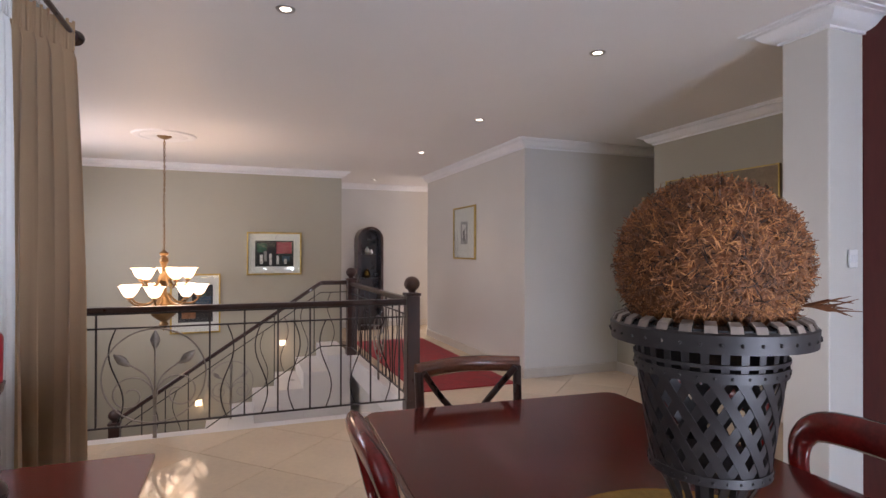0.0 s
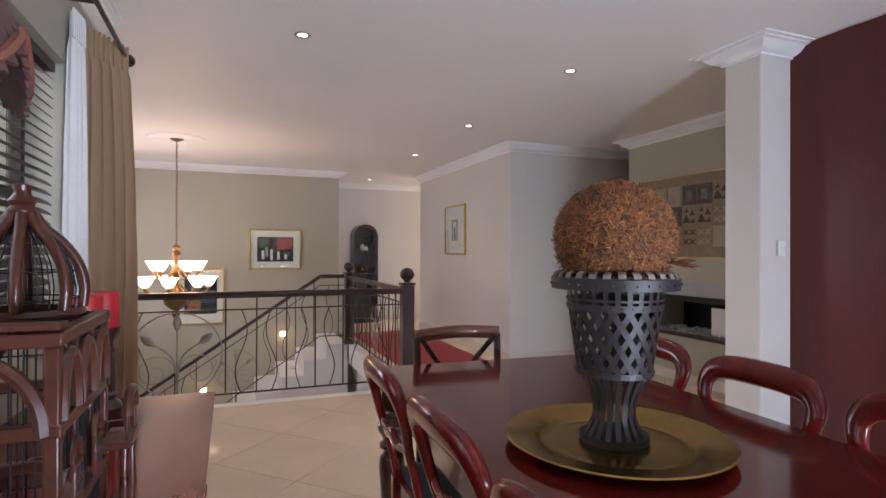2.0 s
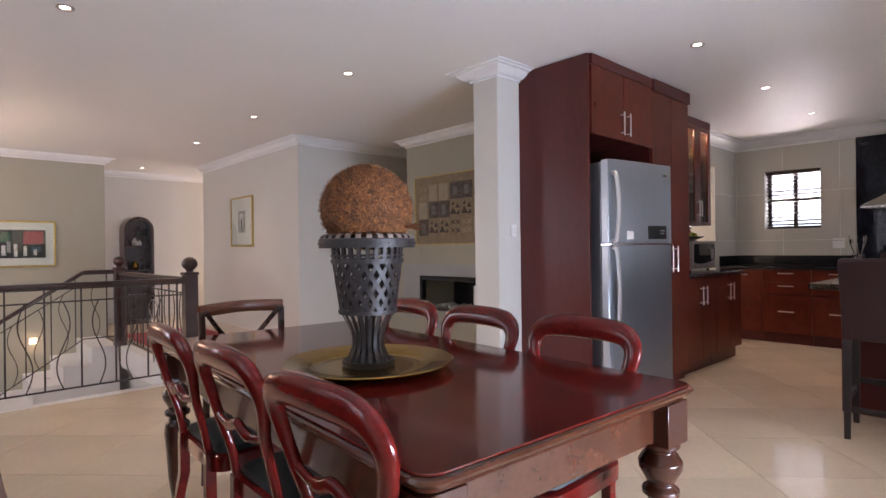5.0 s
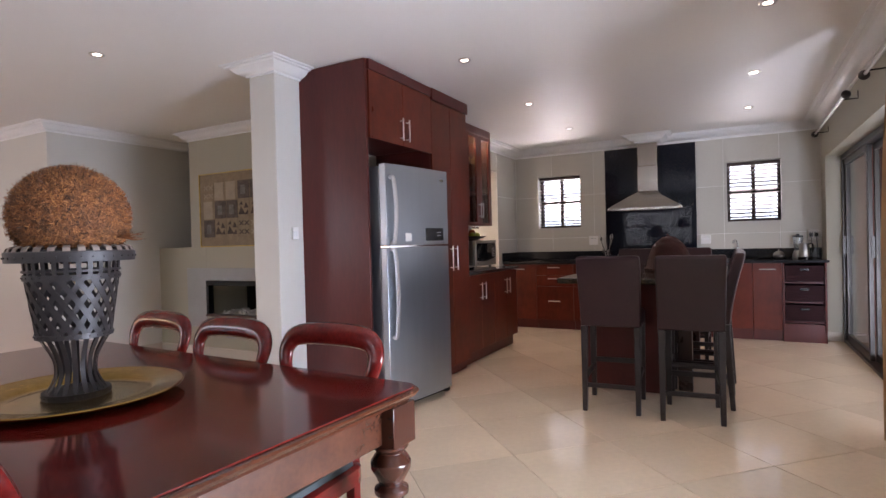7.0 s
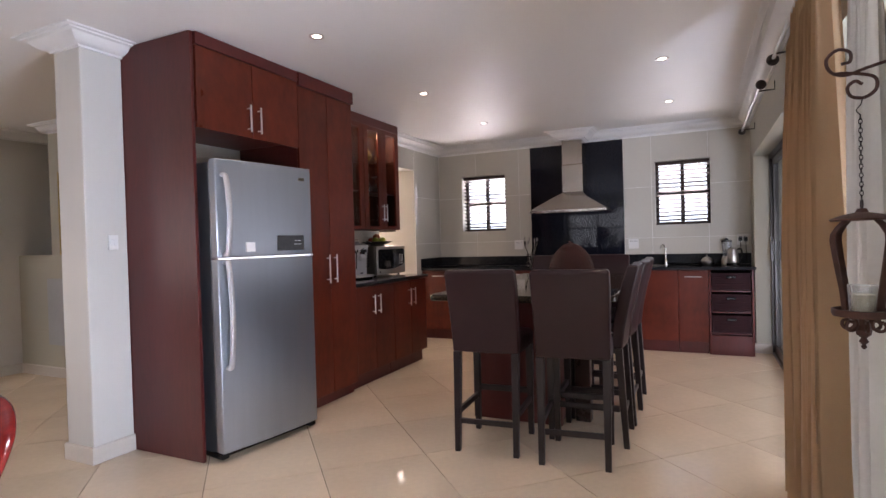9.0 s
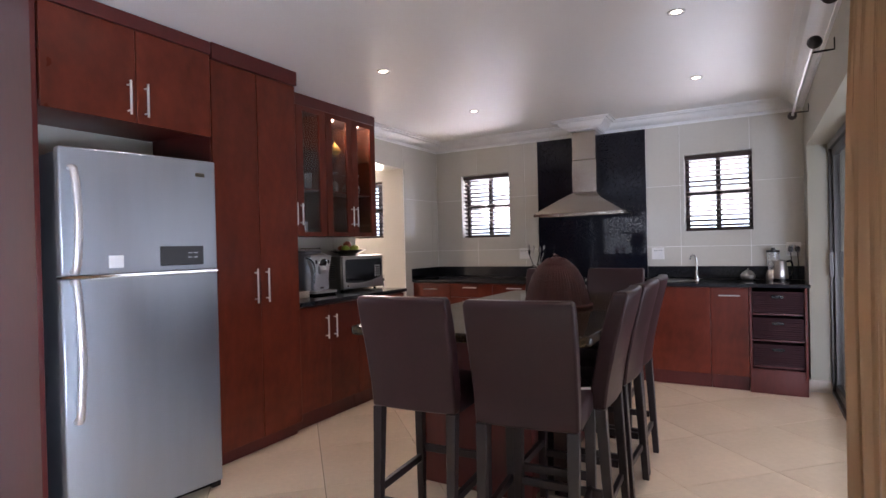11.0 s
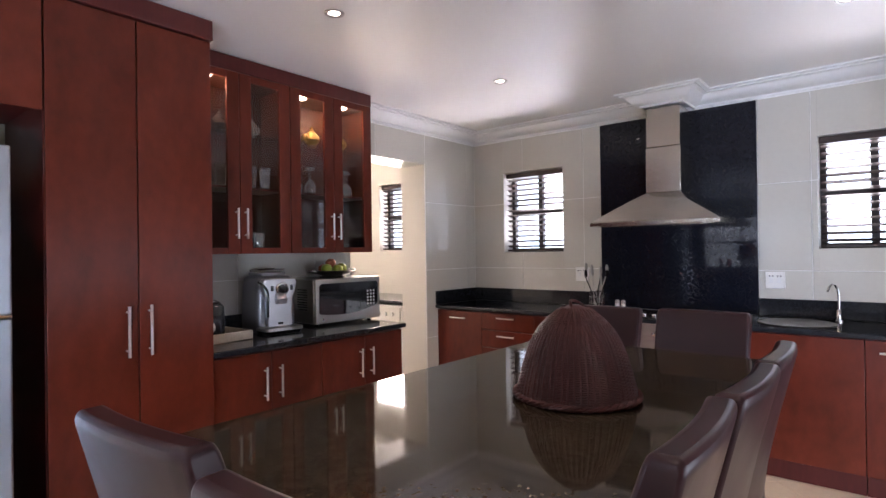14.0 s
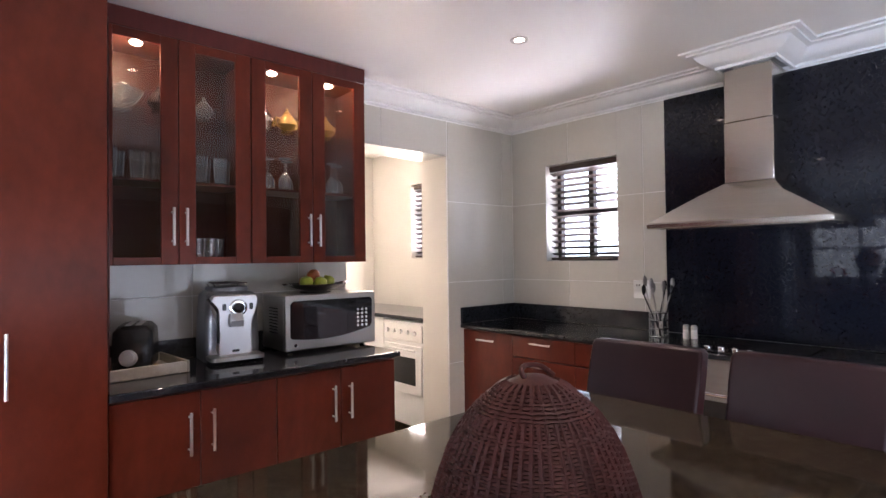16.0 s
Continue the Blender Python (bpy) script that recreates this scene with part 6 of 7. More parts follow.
drape(pose(-0.272, 2.70, 0, 0, 0, 62), 0.40, 0.03, 2.27, 5, 0.06, CURTAIN, seed=3, label="tan pleated full-length curtain hanging from a rod")
drape(pose(-0.325, 2.47, 0, 0, 0, 84), 0.16, 0.03, 2.27, 3, 0.025, LINING, name="curtain_lining", seed=5, label="white curtain lining hanging beside the window")
drape(pose(3.80, -1.63, 0, 0, 0, 0), 0.98, 0.015, 2.24, 11, 0.055, CURTAIN, seed=8, label="tan pleated full-length curtain beside the sliding door", sway=-0.03)
drape(pose(3.20, -1.675, 0, 0, 0, 0), 0.30, 0.015, 2.22, 5, 0.03, LINING, name="curtain_lining", seed=9, label="pale curtain lining beside the sliding door")


def rod(a, b, label, mat=IRON):
    a, b = Vector(a), Vector(b)
    root = thing("curtain_rod", label, "curtain rod", Matrix.Translation(a))
    d = b - a
    Shape().tube([(0, 0, 0), d], 0.011, 10).done("bar", STEEL if mat is IRON else DARKWOOD, root)
    for p, sg in ((Vector((0, 0, 0)), -1), (d, 1)):
        q = (d.normalized() * sg).to_track_quat("Z", "Y").to_matrix().to_4x4()
        Shape().lathe([(0.012, 0), (0.02, 0.006), (0.014, 0.014), (0.03, 0.03), (0.034, 0.045), (0.026, 0.062), (0.008, 0.07), (0.001, 0.071)], 16, at=Matrix.Translation(p) @ q).done("finial", mat, root)
    return root, d


root, d = rod((4.85, -1.62, 2.235), (2.95, -1.62, 2.235), "steel curtain rod with dark turned finials")
for x in (0.12, 1.75):
    Shape().tube([(-x, 0, -0.011), (-x, -0.05, -0.011), (-x, -0.099, -0.011), (-x, -0.099, 0.05)], 0.006, 6).done("bracket", BLACK, root)
root, d = rod((5.62, -1.62, 2.26), (7.45, -1.62, 2.26), "steel curtain rod with dark turned finials")
for x in (0.1, 1.7):
    Shape().tube([(x, 0, -0.011), (x, -0.05, -0.011), (x, -0.099, -0.011), (x, -0.099, 0.05)], 0.006, 6).done("bracket", BLACK, root)
root, d = rod((-0.20, 0.0, 2.235), (-0.20, 2.86, 2.235), "dark wooden curtain rod above the window", DARKWOOD)
for y in (0.2, 2.2):
    Shape().tube([(0, y, 0), (-0.159, y, 0)], 0.008, 6).done("bracket", DARKWOOD, root)

# ---- hanging candle lantern by the sliding door ----
root = thing("candle_lantern", "rusty wrought iron candle lantern hung from a scroll bracket", "lantern", pose(2.93, -1.60, 1.02))
RUST = material("rusty_iron", (0.075, 0.033, 0.024), 0.5, metal=0.4, vary=0.35, scale=14, bump=0.3)
Shape().lathe([(0.045, -0.008), (0.066, -0.006), (0.069, 0.0), (0.069, 0.012), (0.064, 0.013), (0.062, 0.003), (0.001, 0.003)], 32).done("pan", RUST, root)
Shape().lathe([(0.002, -0.092), (0.007, -0.086), (0.004, -0.08), (0.011, -0.072), (0.006, -0.063), (0.016, -0.054), (0.018, -0.042), (0.010, -0.03), (0.012, -0.0085)], 14).done("drop", RUST, root)
s = Shape()
for k in range(6):
    m = pose(0, 0, 0, 0, 0, 60 * k)
    s.tube([(0.036 + (0.020 - 0.012 * t) * math.cos(radians(90 + 400 * t)), 0, -0.028 + (0.020 - 0.012 * t) * math.sin(radians(90 + 400 * t))) for t in (j / 14 for j in range(15))], 0.0045, 6, at=m)
s.done("scroll_gallery", RUST, root)
for k in range(4):
    m = pose(0, 0, 0, 0, 0, 90 * k + 28)
    s = Shape()
    path = [(0.05, 0.012), (0.056, 0.06), (0.072, 0.14), (0.080, 0.19), (0.078, 0.207), (0.062, 0.228), (0.045, 0.242)]
    s.loft([[(r - 0.002, -0.009, z), (r + 0.002, -0.009, z), (r + 0.002, 0.009, z), (r - 0.002, 0.009, z)] for r, z in path], at=m)
    s.done("strut", RUST, root, bevel=0.0015)
Shape().lathe([(0.068, 0.241), (0.070, 0.246), (0.045, 0.256), (0.015, 0.262), (0.010, 0.272)], 28).done("cap", RUST, root)
Shape().lathe([(0.0, 0.0045), (0.030, 0.0045), (0.034, 0.075), (0.032, 0.075), (0.028, 0.007), (0.0, 0.007)], 20).done("glass_cup", CRYSTAL, root)
Shape().lathe([(0.001, 0.0085), (0.026, 0.0085), (0.026, 0.05), (0.02, 0.047), (0.001, 0.049)], 18).done("candle", CANDLE_CREAM, root)
s = Shape()
s.tube([(0.010 * math.cos(t), 0, 0.283 + 0.012 * math.sin(t)) for t in (2 * math.pi * j / 14 for j in range(14))], 0.002, 6, closed=True)
for k in range(19):
    m = pose(0, 0, 0.300 + 0.0115 * k, 0, 0, 90 * (k % 2))
    s.tube([(0.0038 * math.cos(t), 0, 0.008 * math.sin(t)) for t in (2 * math.pi * j / 10 for j in range(10))], 0.0011, 5, closed=True, at=m)
s.tube(smooth_path([(0, 0.0, 0.513), (0, 0.008, 0.525), (0, -0.002, 0.540), (0, -0.004, 0.556), (0, 0.006, 0.560)]), 0.0015, 6)
s.done("chain", IRON, root)
s = Shape()
s.tube(smooth_path([(0, 0.055, 0.625), (0, 0.02, 0.622), (0, -0.03, 0.606), (0, -0.034, 0.575), (0, -0.01, 0.556), (0, 0.018, 0.562), (0, 0.026, 0.585), (0, 0.010, 0.600), (0, -0.006, 0.590)]), 0.0042, 8)
s.tube(smooth_path([(0, -0.108, 0.612), (0, -0.07, 0.640), (0, -0.02, 0.632), (0, 0.03, 0.618), (0, 0.062, 0.632), (0, 0.070, 0.664), (0, 0.046, 0.686), (0, 0.020, 0.676), (0, 0.020, 0.652), (0, 0.038, 0.648)]), 0.0042, 8)
s.tube([(0, -0.108, 0.540), (0, -0.108, 0.700)], 0.006, 8)
s.done("bracket", RUST, root)

# ---- stair well ----
STEPS = 9
for k in range(STEPS):
    x1 = 1.80 - 0.292 * k
    ob = Shape().box(x1 - 0.292, x1, 7.12, 8.198, -2.6, -0.195 * (k + 1) + 0.195 if k == 0 else -0.195 * k)
    ob.done("stair_step", STAIRSTONE, smooth=0, bevel=0.004, kind="structure")
Shape().box(-1.95, 5.1, 2.62, 8.2, -2.7, -2.601).done("floor_lower", STAIRSTONE, smooth=0, kind="structure")
Shape().box(1.93, 5.1, 4.57, 4.7, -2.6, -0.251).box(1.93, 2.05, 4.7, 8.2, -2.6, -0.251).done("wall_lower", WALL_PALE, smooth=0, kind="structure")
for x, z in ((1.04, 0.02), (-0.05, -0.73)):
    root = thing("step_light", "small square recessed stair light, lit warm", "lamp", pose(x, 8.198, z), "stair lights")
    Shape().box(-0.05, 0.05, -0.008, 0.0, -0.045, 0.045).done("plate", WHITE, root, bevel=0.003)
    Shape().box(-0.034, 0.034, -0.0095, -0.0085, -0.03, 0.03).done("lens", STEPLIGHT, root)
    lamp("stair_light", "POINT", (x, 8.10, z - 0.02), 0.6, (1.0, 0.72, 0.40), 0.03)

root = thing("stair_newel", "square dark wooden newel post with a ball finial", "newel post", pose(1.80, 4.455, 0.001), "newel posts")
Shape().box(-0.055, 0.055, -0.055, 0.055, 0.0, 0.95).box(-0.062, 0.062, -0.062, 0.062, 0.0, 0.10).box(-0.062, 0.062, -0.062, 0.062, 0.9505, 0.975).done("post", RAILWOOD, root, bevel=0.005)
Shape().lathe([(0.03, 0.9755), (0.028, 0.985), (0.034, 0.995), (0.054, 1.012), (0.066, 1.036), (0.066, 1.058), (0.054, 1.086), (0.028, 1.106), (0.001, 1.111)], 22).done("ball", RAILWOOD, root)
newel = root
copy_thing(newel, pose(1.80, 7.08, 0.001))
copy_thing(newel, pose(-0.83, 7.10, -1.56))


def scroll(s, cx, cz, r, turns, a0, way, y=0.0, w=0.0055, x_axis=True):
    pts = []
    n = int(26 * turns)
    for k in range(n + 1):
        t = k / n
        rr_ = r * (1 - 0.8 * t)
        a = radians(a0) + way * 2 * math.pi * turns * t
        pts.append((cx + rr_ * math.cos(a), y, cz + rr_ * math.sin(a)))
    s.tube(pts, w, 6)


def leaf(s, x, z, tilt, size=0.055, y=0.0):
    m = Matrix.Translation((x, y, z)) @ pose(0, 0, 0, 0, tilt, 0)
    s.lathe([(0.003, -size * 0.9), (size * 0.28, -size * 0.5), (size * 0.45, 0), (size * 0.34, size * 0.45), (0.002, size)], 10, at=m, fy=0.45)


def railing(at, length, label, ornaments=(), start=0.08, gap=0.238, slope=0.0, skip=()):
    """Local x runs along the rail; slope lifts it per metre."""
    root = thing("stair_railing", label, "railing", at, "stair railings")
    def z(x, h):
        return h + slope * x
    def bar(x0, x1, h0, h1, hw_):
        return [[(x, -hw_, z(x, h0)), (x, hw_, z(x, h0)), (x, hw_, z(x, h1)), (x, -hw_, z(x, h1))] for x in (x0, x1)]
    Shape().loft(bar(0, length, 0.888, 0.928, 0.032)).done("handrail", RAILWOOD, root, bevel=0.01, seg=3, label="dark wooden handrail")
    s = Shape()
    s.loft(bar(0, length, 0.875, 0.887, 0.012)).loft(bar(0, length, 0.775, 0.787, 0.007)).loft(bar(0, length, 0.095, 0.107, 0.008))
    k, x = 0, start
    while x < length - 0.04:
        if not any(a < x < b for a, b in skip):
            s.loft([[(x + dx, dy, h) for dx, dy in ((-0.006, -0.006), (0.006, -0.006), (0.006, 0.006), (-0.006, 0.006))] for h in (z(x, 0.1), z(x, 0.88))])
            if x + gap < length:
                q = x + gap / 2
                sg = 1 if k % 2 else -1
                s.tube([(q + sg * 0.045 * math.sin(2 * math.pi * u), 0, z(q, 0.1 + 0.68 * u)) for u in (j / 16 for j in range(17))], 0.005, 6)
        k += 1
        x += gap
    s.done("baluster", IRON, root)
    for cx, r in ornaments:
        s = Shape()
        cz = z(cx, 0.44)
        s.tube([(cx + r * math.cos(t), 0, cz + r * math.sin(t)) for t in (2 * math.pi * j / 48 for j in range(48))], 0.006, 6, closed=True)
        scroll(s, cx - r * 0.47, cz - r * 0.40, r * 0.45, 1.4, -10, 1)
        scroll(s, cx + r * 0.47, cz - r * 0.40, r * 0.45, 1.4, 190, -1)
        for dx, dz, tl in ((0, r * 0.75, 0), (-r * 0.62, r * 0.35, -48), (r * 0.62, r * 0.35, 48)):
            s.tube(smooth_path([(cx, 0, cz - r * 0.9), (cx + dx * 0.15, 0, cz - r * 0.1), (cx + dx * 0.85, 0, cz + dz * 0.85)]), 0.006, 6)
            leaf(s, cx + dx, cz + dz, tl, r * 0.22)
        s.box(cx - 0.012, cx + 0.012, -0.008, 0.008, z(cx, 0.002), cz - r * 0.85)
        s.done("scrollwork", IRON_PALE, root, label="pale wrought scrolls with leaf buds")
    return root


railing(pose(-1.94, 4.455, 0), 3.685, "wrought iron balustrade with a dark wooden handrail", [(1.85, 0.33)], start=0.30, skip=[(1.5, 2.18)])
railing(pose(1.80, 4.51, 0, 0, 0, 90), 2.515, "wrought iron balustrade with a dark wooden handrail", [(1.1, 0.22)], skip=[(0.85, 1.33)])
railing(pose(1.42, 7.10, 0.02, 0, 0, 180), 2.19, "sloping wrought iron stair balustrade with a wooden handrail", [(1.05, 0.25)], slope=-0.668, skip=[(0.75, 1.3)])
railing(pose(1.745, 7.10, 0.02, 0, 0, 180), 0.324, "short level wrought iron balustrade at the stair head")

# chandelier
CH = Vector((-0.25, 6.27, 0))
root = thing("chandelier", "brass two-tier chandelier with lit white glass shades", "chandelier", Matrix.Translation(CH))
Shape().lathe([(0.001, 2.44), (0.02, 2.445), (0.065, 2.465), (0.07, 2.4745)], 24).done("canopy", BRONZE, root)
s = Shape()
n = 38
for k in range(n):
    m = pose(0, 0, 1.33 + (2.445 - 1.33) * (k + 0.5) / n, 0, 0, 90 * (k % 2))
    s.tube([(0.009 * math.cos(t), 0, 0.021 * math.sin(t)) for t in (2 * math.pi * j / 10 for j in range(10))], 0.0028, 5, closed=True, at=m)
s.tube(smooth_path([(0.006 * math.sin(k), 0.006 * math.cos(k * 1.3), 1.33 + 1.11 * k / 12) for k in range(13)], 2), 0.003, 5)
s.done("chain", BRONZE, root)
Shape().lathe([(0.008, 1.42), (0.045, 1.385), (0.04, 1.37), (0.018, 1.355), (0.04, 1.33), (0.044, 1.30), (0.025, 1.27), (0.018, 1.2), (0.05, 1.15), (0.055, 1.11), (0.03, 1.07), (0.025, 0.98), (0.05, 0.94), (0.10, 0.89), (0.13, 0.83), (0.115, 0.77), (0.06, 0.72), (0.03, 0.70), (0.045, 0.67), (0.03, 0.63), (0.006, 0.61), (0.001, 0.60)], 26, at=pose(0, 0, -0.09)).done("column", BRONZE, root)
for r, z, count, off in ((0.225, 1.01, 5, 0.3), (0.325, 0.84, 7, 0.1)):
    for k in range(count):
        a = 2 * math.pi * k / count + off
        m = pose(0, 0, 0, 0, 0, math.degrees(a))
        Shape().tube(smooth_path([(0.04, 0, z + 0.05), (r * 0.4, 0, z - 0.04), (r * 0.8, 0, z - 0.05), (r, 0, z + 0.0)]), 0.009, 8, at=m).lathe([(0.012, 0.0), (0.03, 0.012), (0.02, 0.03)], 12, at=m @ pose(r, 0, z)).done("arm", BRONZE, root)
        Shape().lathe([(0.026, 0.03), (0.05, 0.05), (0.068, 0.085), (0.085, 0.125), (0.102, 0.135), (0.098, 0.136), (0.08, 0.125), (0.06, 0.085), (0.04, 0.05), (0.001, 0.04)], 20, at=m @ pose(r, 0, z)).done("shade", SHADE, root, label="lit frosted glass bell shade")
lamp("chandelier_light", "POINT", (CH.x, CH.y, 1.26), 25, (1.0, 0.76, 0.5), 0.3)
ob = Shape().lathe([(0.30, 2.4845), (0.29, 2.472), (0.24, 2.466), (0.22, 2.474), (0.17, 2.462), (0.10, 2.466), (0.08, 2.4755), (0.001, 2.476)], 48).done("ceiling_rose", CORNICE)
ob.matrix_world = Matrix.Translation(CH)
tagged(ob, "round white plaster ceiling rose above the chandelier", "ceiling rose")

# ---- pictures ----


def picture(at, w, h, label, blocks, mount=0.16, frame_mat=GOLD, fw=0.022):
    """A framed picture facing local -y; blocks: rows of (x0, x1, z0, z1, material) in shares of the image."""
    root = thing("framed_picture", label, "picture", at, "framed pictures")
    s = Shape()
    hw_, hh = w / 2, h / 2
    for x0, x1, z0, z1 in ((-hw_, hw_, -hh, -hh + fw), (-hw_, hw_, hh - fw, hh), (-hw_, -hw_ + fw, -hh + fw, hh - fw), (hw_ - fw, hw_, -hh + fw, hh - fw)):
        s.box(x0, x1, -0.025, -0.002, z0, z1)
    s.done("frame", frame_mat, root, bevel=0.004)
    Shape().box(-hw_ + fw, hw_ - fw, -0.012, -0.002, -hh + fw, hh - fw).done("mount", MAT_PAPER, root)
    iw, ih = w - 2 * fw - 2 * mount * w * 0.75, h - 2 * fw - 2 * mount * h
    for i, (x0, x1, z0, z1, m) in enumerate(blocks):
        Shape().box((x0 - 0.5) * iw, (x1 - 0.5) * iw, -0.0135 - 0.0008 * i, -0.0125 - 0.0008 * i, (z0 - 0.5) * ih, (z1 - 0.5) * ih).done("print", m, root)
    g = Shape().box(-hw_ + fw, hw_ - fw, -0.0225, -0.0215, -hh + fw, hh - fw).done("glazing", PANEGLASS, root, smooth=0)
    g.visible_shadow = False
    return root


INKS = {k: material("ink_" + k, c, 0.6, vary=0.5, scale=30) for k, c in {"black": (0.02, 0.02, 0.025), "red": (0.35, 0.03, 0.06), "green": (0.03, 0.10, 0.06), "white": (0.65, 0.62, 0.6), "blue": (0.05, 0.09, 0.14), "grey": (0.3, 0.3, 0.29), "rust": (0.3, 0.12, 0.05)}.items()}
I = INKS
picture(pose(0.925, 8.198, 1.285), 0.74, 0.60, "gilt framed abstract print in black, red and white", [(0, 1, 0, 1, I["black"]), (0.55, 0.95, 0.5, 0.95, I["red"]), (0.05, 0.3, 0.55, 0.9, I["green"]), (0.12, 0.2, 0.1, 0.45, I["white"]), (0.36, 0.43, 0.05, 0.5, I["white"]), (0.55, 0.62, 0.08, 0.42, I["white"]), (0.7, 0.9, 0.2, 0.4, I["blue"]), (0.22, 0.3, 0.2, 0.6, I["grey"]), (0.75, 0.82, 0.1, 0.3, I["white"])])
picture(pose(-0.09, 8.198, 0.61), 0.62, 0.80, "gilt framed print of dark massed shapes", [(0, 1, 0, 1, I["black"]), (0.1, 0.5, 0.1, 0.4, I["rust"]), (0.5, 0.95, 0.3, 0.7, I["blue"]), (0.2, 0.4, 0.5, 0.9, I["grey"]), (0.6, 0.8, 0.7, 0.95, I["green"])])
picture(pose(3.238, 6.75, 1.562, 0, 0, -90), 0.73, 0.69, "gilt framed print with a small grey image", [(0.25, 0.75, 0.1, 0.9, I["grey"]), (0.38, 0.62, 0.3, 0.8, I["white"]), (0.45, 0.55, 0.2, 0.6, I["black"])], 0.2)

root = thing("tapestry_panel", "large framed patchwork of brown and cream geometric panels", "artwork", pose(4.398, 3.78, 1.607, 0, 0, -90) @ Matrix.Diagonal((1, 1, 0.91, 1)))
TAN, CREAM, BRN = material("patch_tan", (0.26, 0.20, 0.13), 0.8, vary=0.2, scale=12), material("patch_cream", (0.36, 0.30, 0.22), 0.8, vary=0.15, scale=12), material("patch_brown", (0.10, 0.08, 0.065), 0.8, vary=0.5, scale=18)
Shape().box(-0.60, 0.60, -0.02, -0.002, -0.44, 0.44).done("board", TAN, root)
s = Shape()
for p in ((-0.6, 0.6, 0.43, 0.44), (-0.6, 0.6, -0.44, -0.43), (-0.6, -0.59, -0.43, 0.43), (0.59, 0.6, -0.43, 0.43)):
    s.box(p[0], p[1], -0.028, -0.0205, p[2], p[3])
s.done("frame", GOLD, root)
PATCH_DARK, PATCH_GREY = material("patch_dark", (0.07, 0.05, 0.04), 0.8, vary=0.5, scale=20), material("patch_grey", (0.16, 0.15, 0.14), 0.8, vary=0.4, scale=20)
rng = random.Random(5)
for r in range(3):
    for c in range(6):
        x0, z0 = -0.54 + c * 0.18, -0.33 + r * 0.22
        kind = (r * 5 + c * 3 + (c // 2)) % 4
        wide = 0.176 if kind != 1 else 0.15
        Shape().box(x0 + 0.004, x0 + wide, -0.0232, -0.0205, z0 + 0.006, z0 + 0.214).done("patch", (BRN, CREAM, TAN, TAN)[kind], root)
        s = Shape()
        if kind == 0:
            s.box(x0 + 0.05, x0 + 0.12, -0.0252, -0.0235, z0 + 0.05, z0 + 0.16)
            s.done("motif", PATCH_GREY, root, smooth=0)
        elif kind == 2:
            for j in range(4):
                cx, cz = x0 + 0.05 + 0.08 * (j % 2), z0 + 0.06 + 0.1 * (j // 2)
                for t in (40, -40):
                    s.slab([(-0.04, -0.006), (0.04, -0.006), (0.04, 0.006), (-0.04, 0.006)], 0, 0.0018 if t > 0 else 0.0022, at=pose(cx, -0.0235, cz, 90) @ pose(0, 0, 0, 0, 0, t))
            s.done("motif", PATCH_DARK if (r + c) % 2 else CREAM, root, smooth=0)
        elif kind == 3:
            for j, (cx, cz, q) in enumerate(((0.06, 0.08, 0.05), (0.13, 0.06, 0.03), (0.13, 0.14, 0.035), (0.05, 0.17, 0.025))):
                s.slab([(-q, -q * 0.8), (q, -q * 0.8), (q * (0.6 if j % 2 else -0.2), q)], 0, 0.002, at=pose(x0 + cx, -0.0235, z0 + cz, 90))
            s.done("motif", PATCH_DARK, root, smooth=0)

# ---- fireplace and hall ----
root = thing("fireplace", "built-in gas fireplace with a dark steel frame", "fireplace", pose(4.398, 3.665, 0.44))
SURR = material("fire_surround", (0.36, 0.37, 0.37), 0.4, vary=0.1)
Shape().box(-0.012, 0.0, 0.666, 0.98, -0.12, 0.535).box(-0.012, 0.0, -0.70, 0.666, 0.402, 0.535).done("surround", SURR, root, bevel=0.003)
Shape().box(-0.02, 0.05, -0.66, 0.66, 0.345, 0.398).box(-0.02, 0.05, 0.62, 0.66, 0.002, 0.344).done("frame", BLACK, root, bevel=0.003)
Shape().box(0.55, 0.56, -0.66, 0.66, 0.002, 0.398).done("back_plate", BLACK, root)
Shape().box(-0.03, 0.05, -0.66, 0.66, 0.002, 0.03).done("sill", RAILWOOD, root, bevel=0.003)
Shape().box(0.1, 0.115, -0.32, -0.12, 0.04, 0.30).done("glass_plate", MAT_PAPER, root, bevel=0.003)
rng = random.Random(2)
s = Shape()
for k in range(240):
    r = rng.uniform(0.012, 0.026)
    s.lathe([(r * 0.2, -r * 0.55), (r * 0.85, -r * 0.3), (r, 0), (r * 0.75, r * 0.4), (r * 0.15, r * 0.6)], 7, at=pose(rng.uniform(0.06, 0.45), rng.uniform(-0.62, 0.6), r * 0.56 + 0.004 + rng.uniform(0, 0.03), rng.uniform(-20, 20), rng.uniform(-20, 20), rng.uniform(0, 360)))
s.done("pebble_bed", STONE, root, kind="stuff")
s = Shape().box(-0.014, 0.0, 0.22, 0.36, -0.22, -0.10)
for k in range(4):
    s.box(-0.02, -0.0145, 0.23, 0.35, -0.212 + k * 0.028, -0.196 + k * 0.028)
s.done("vent", SURR, root)

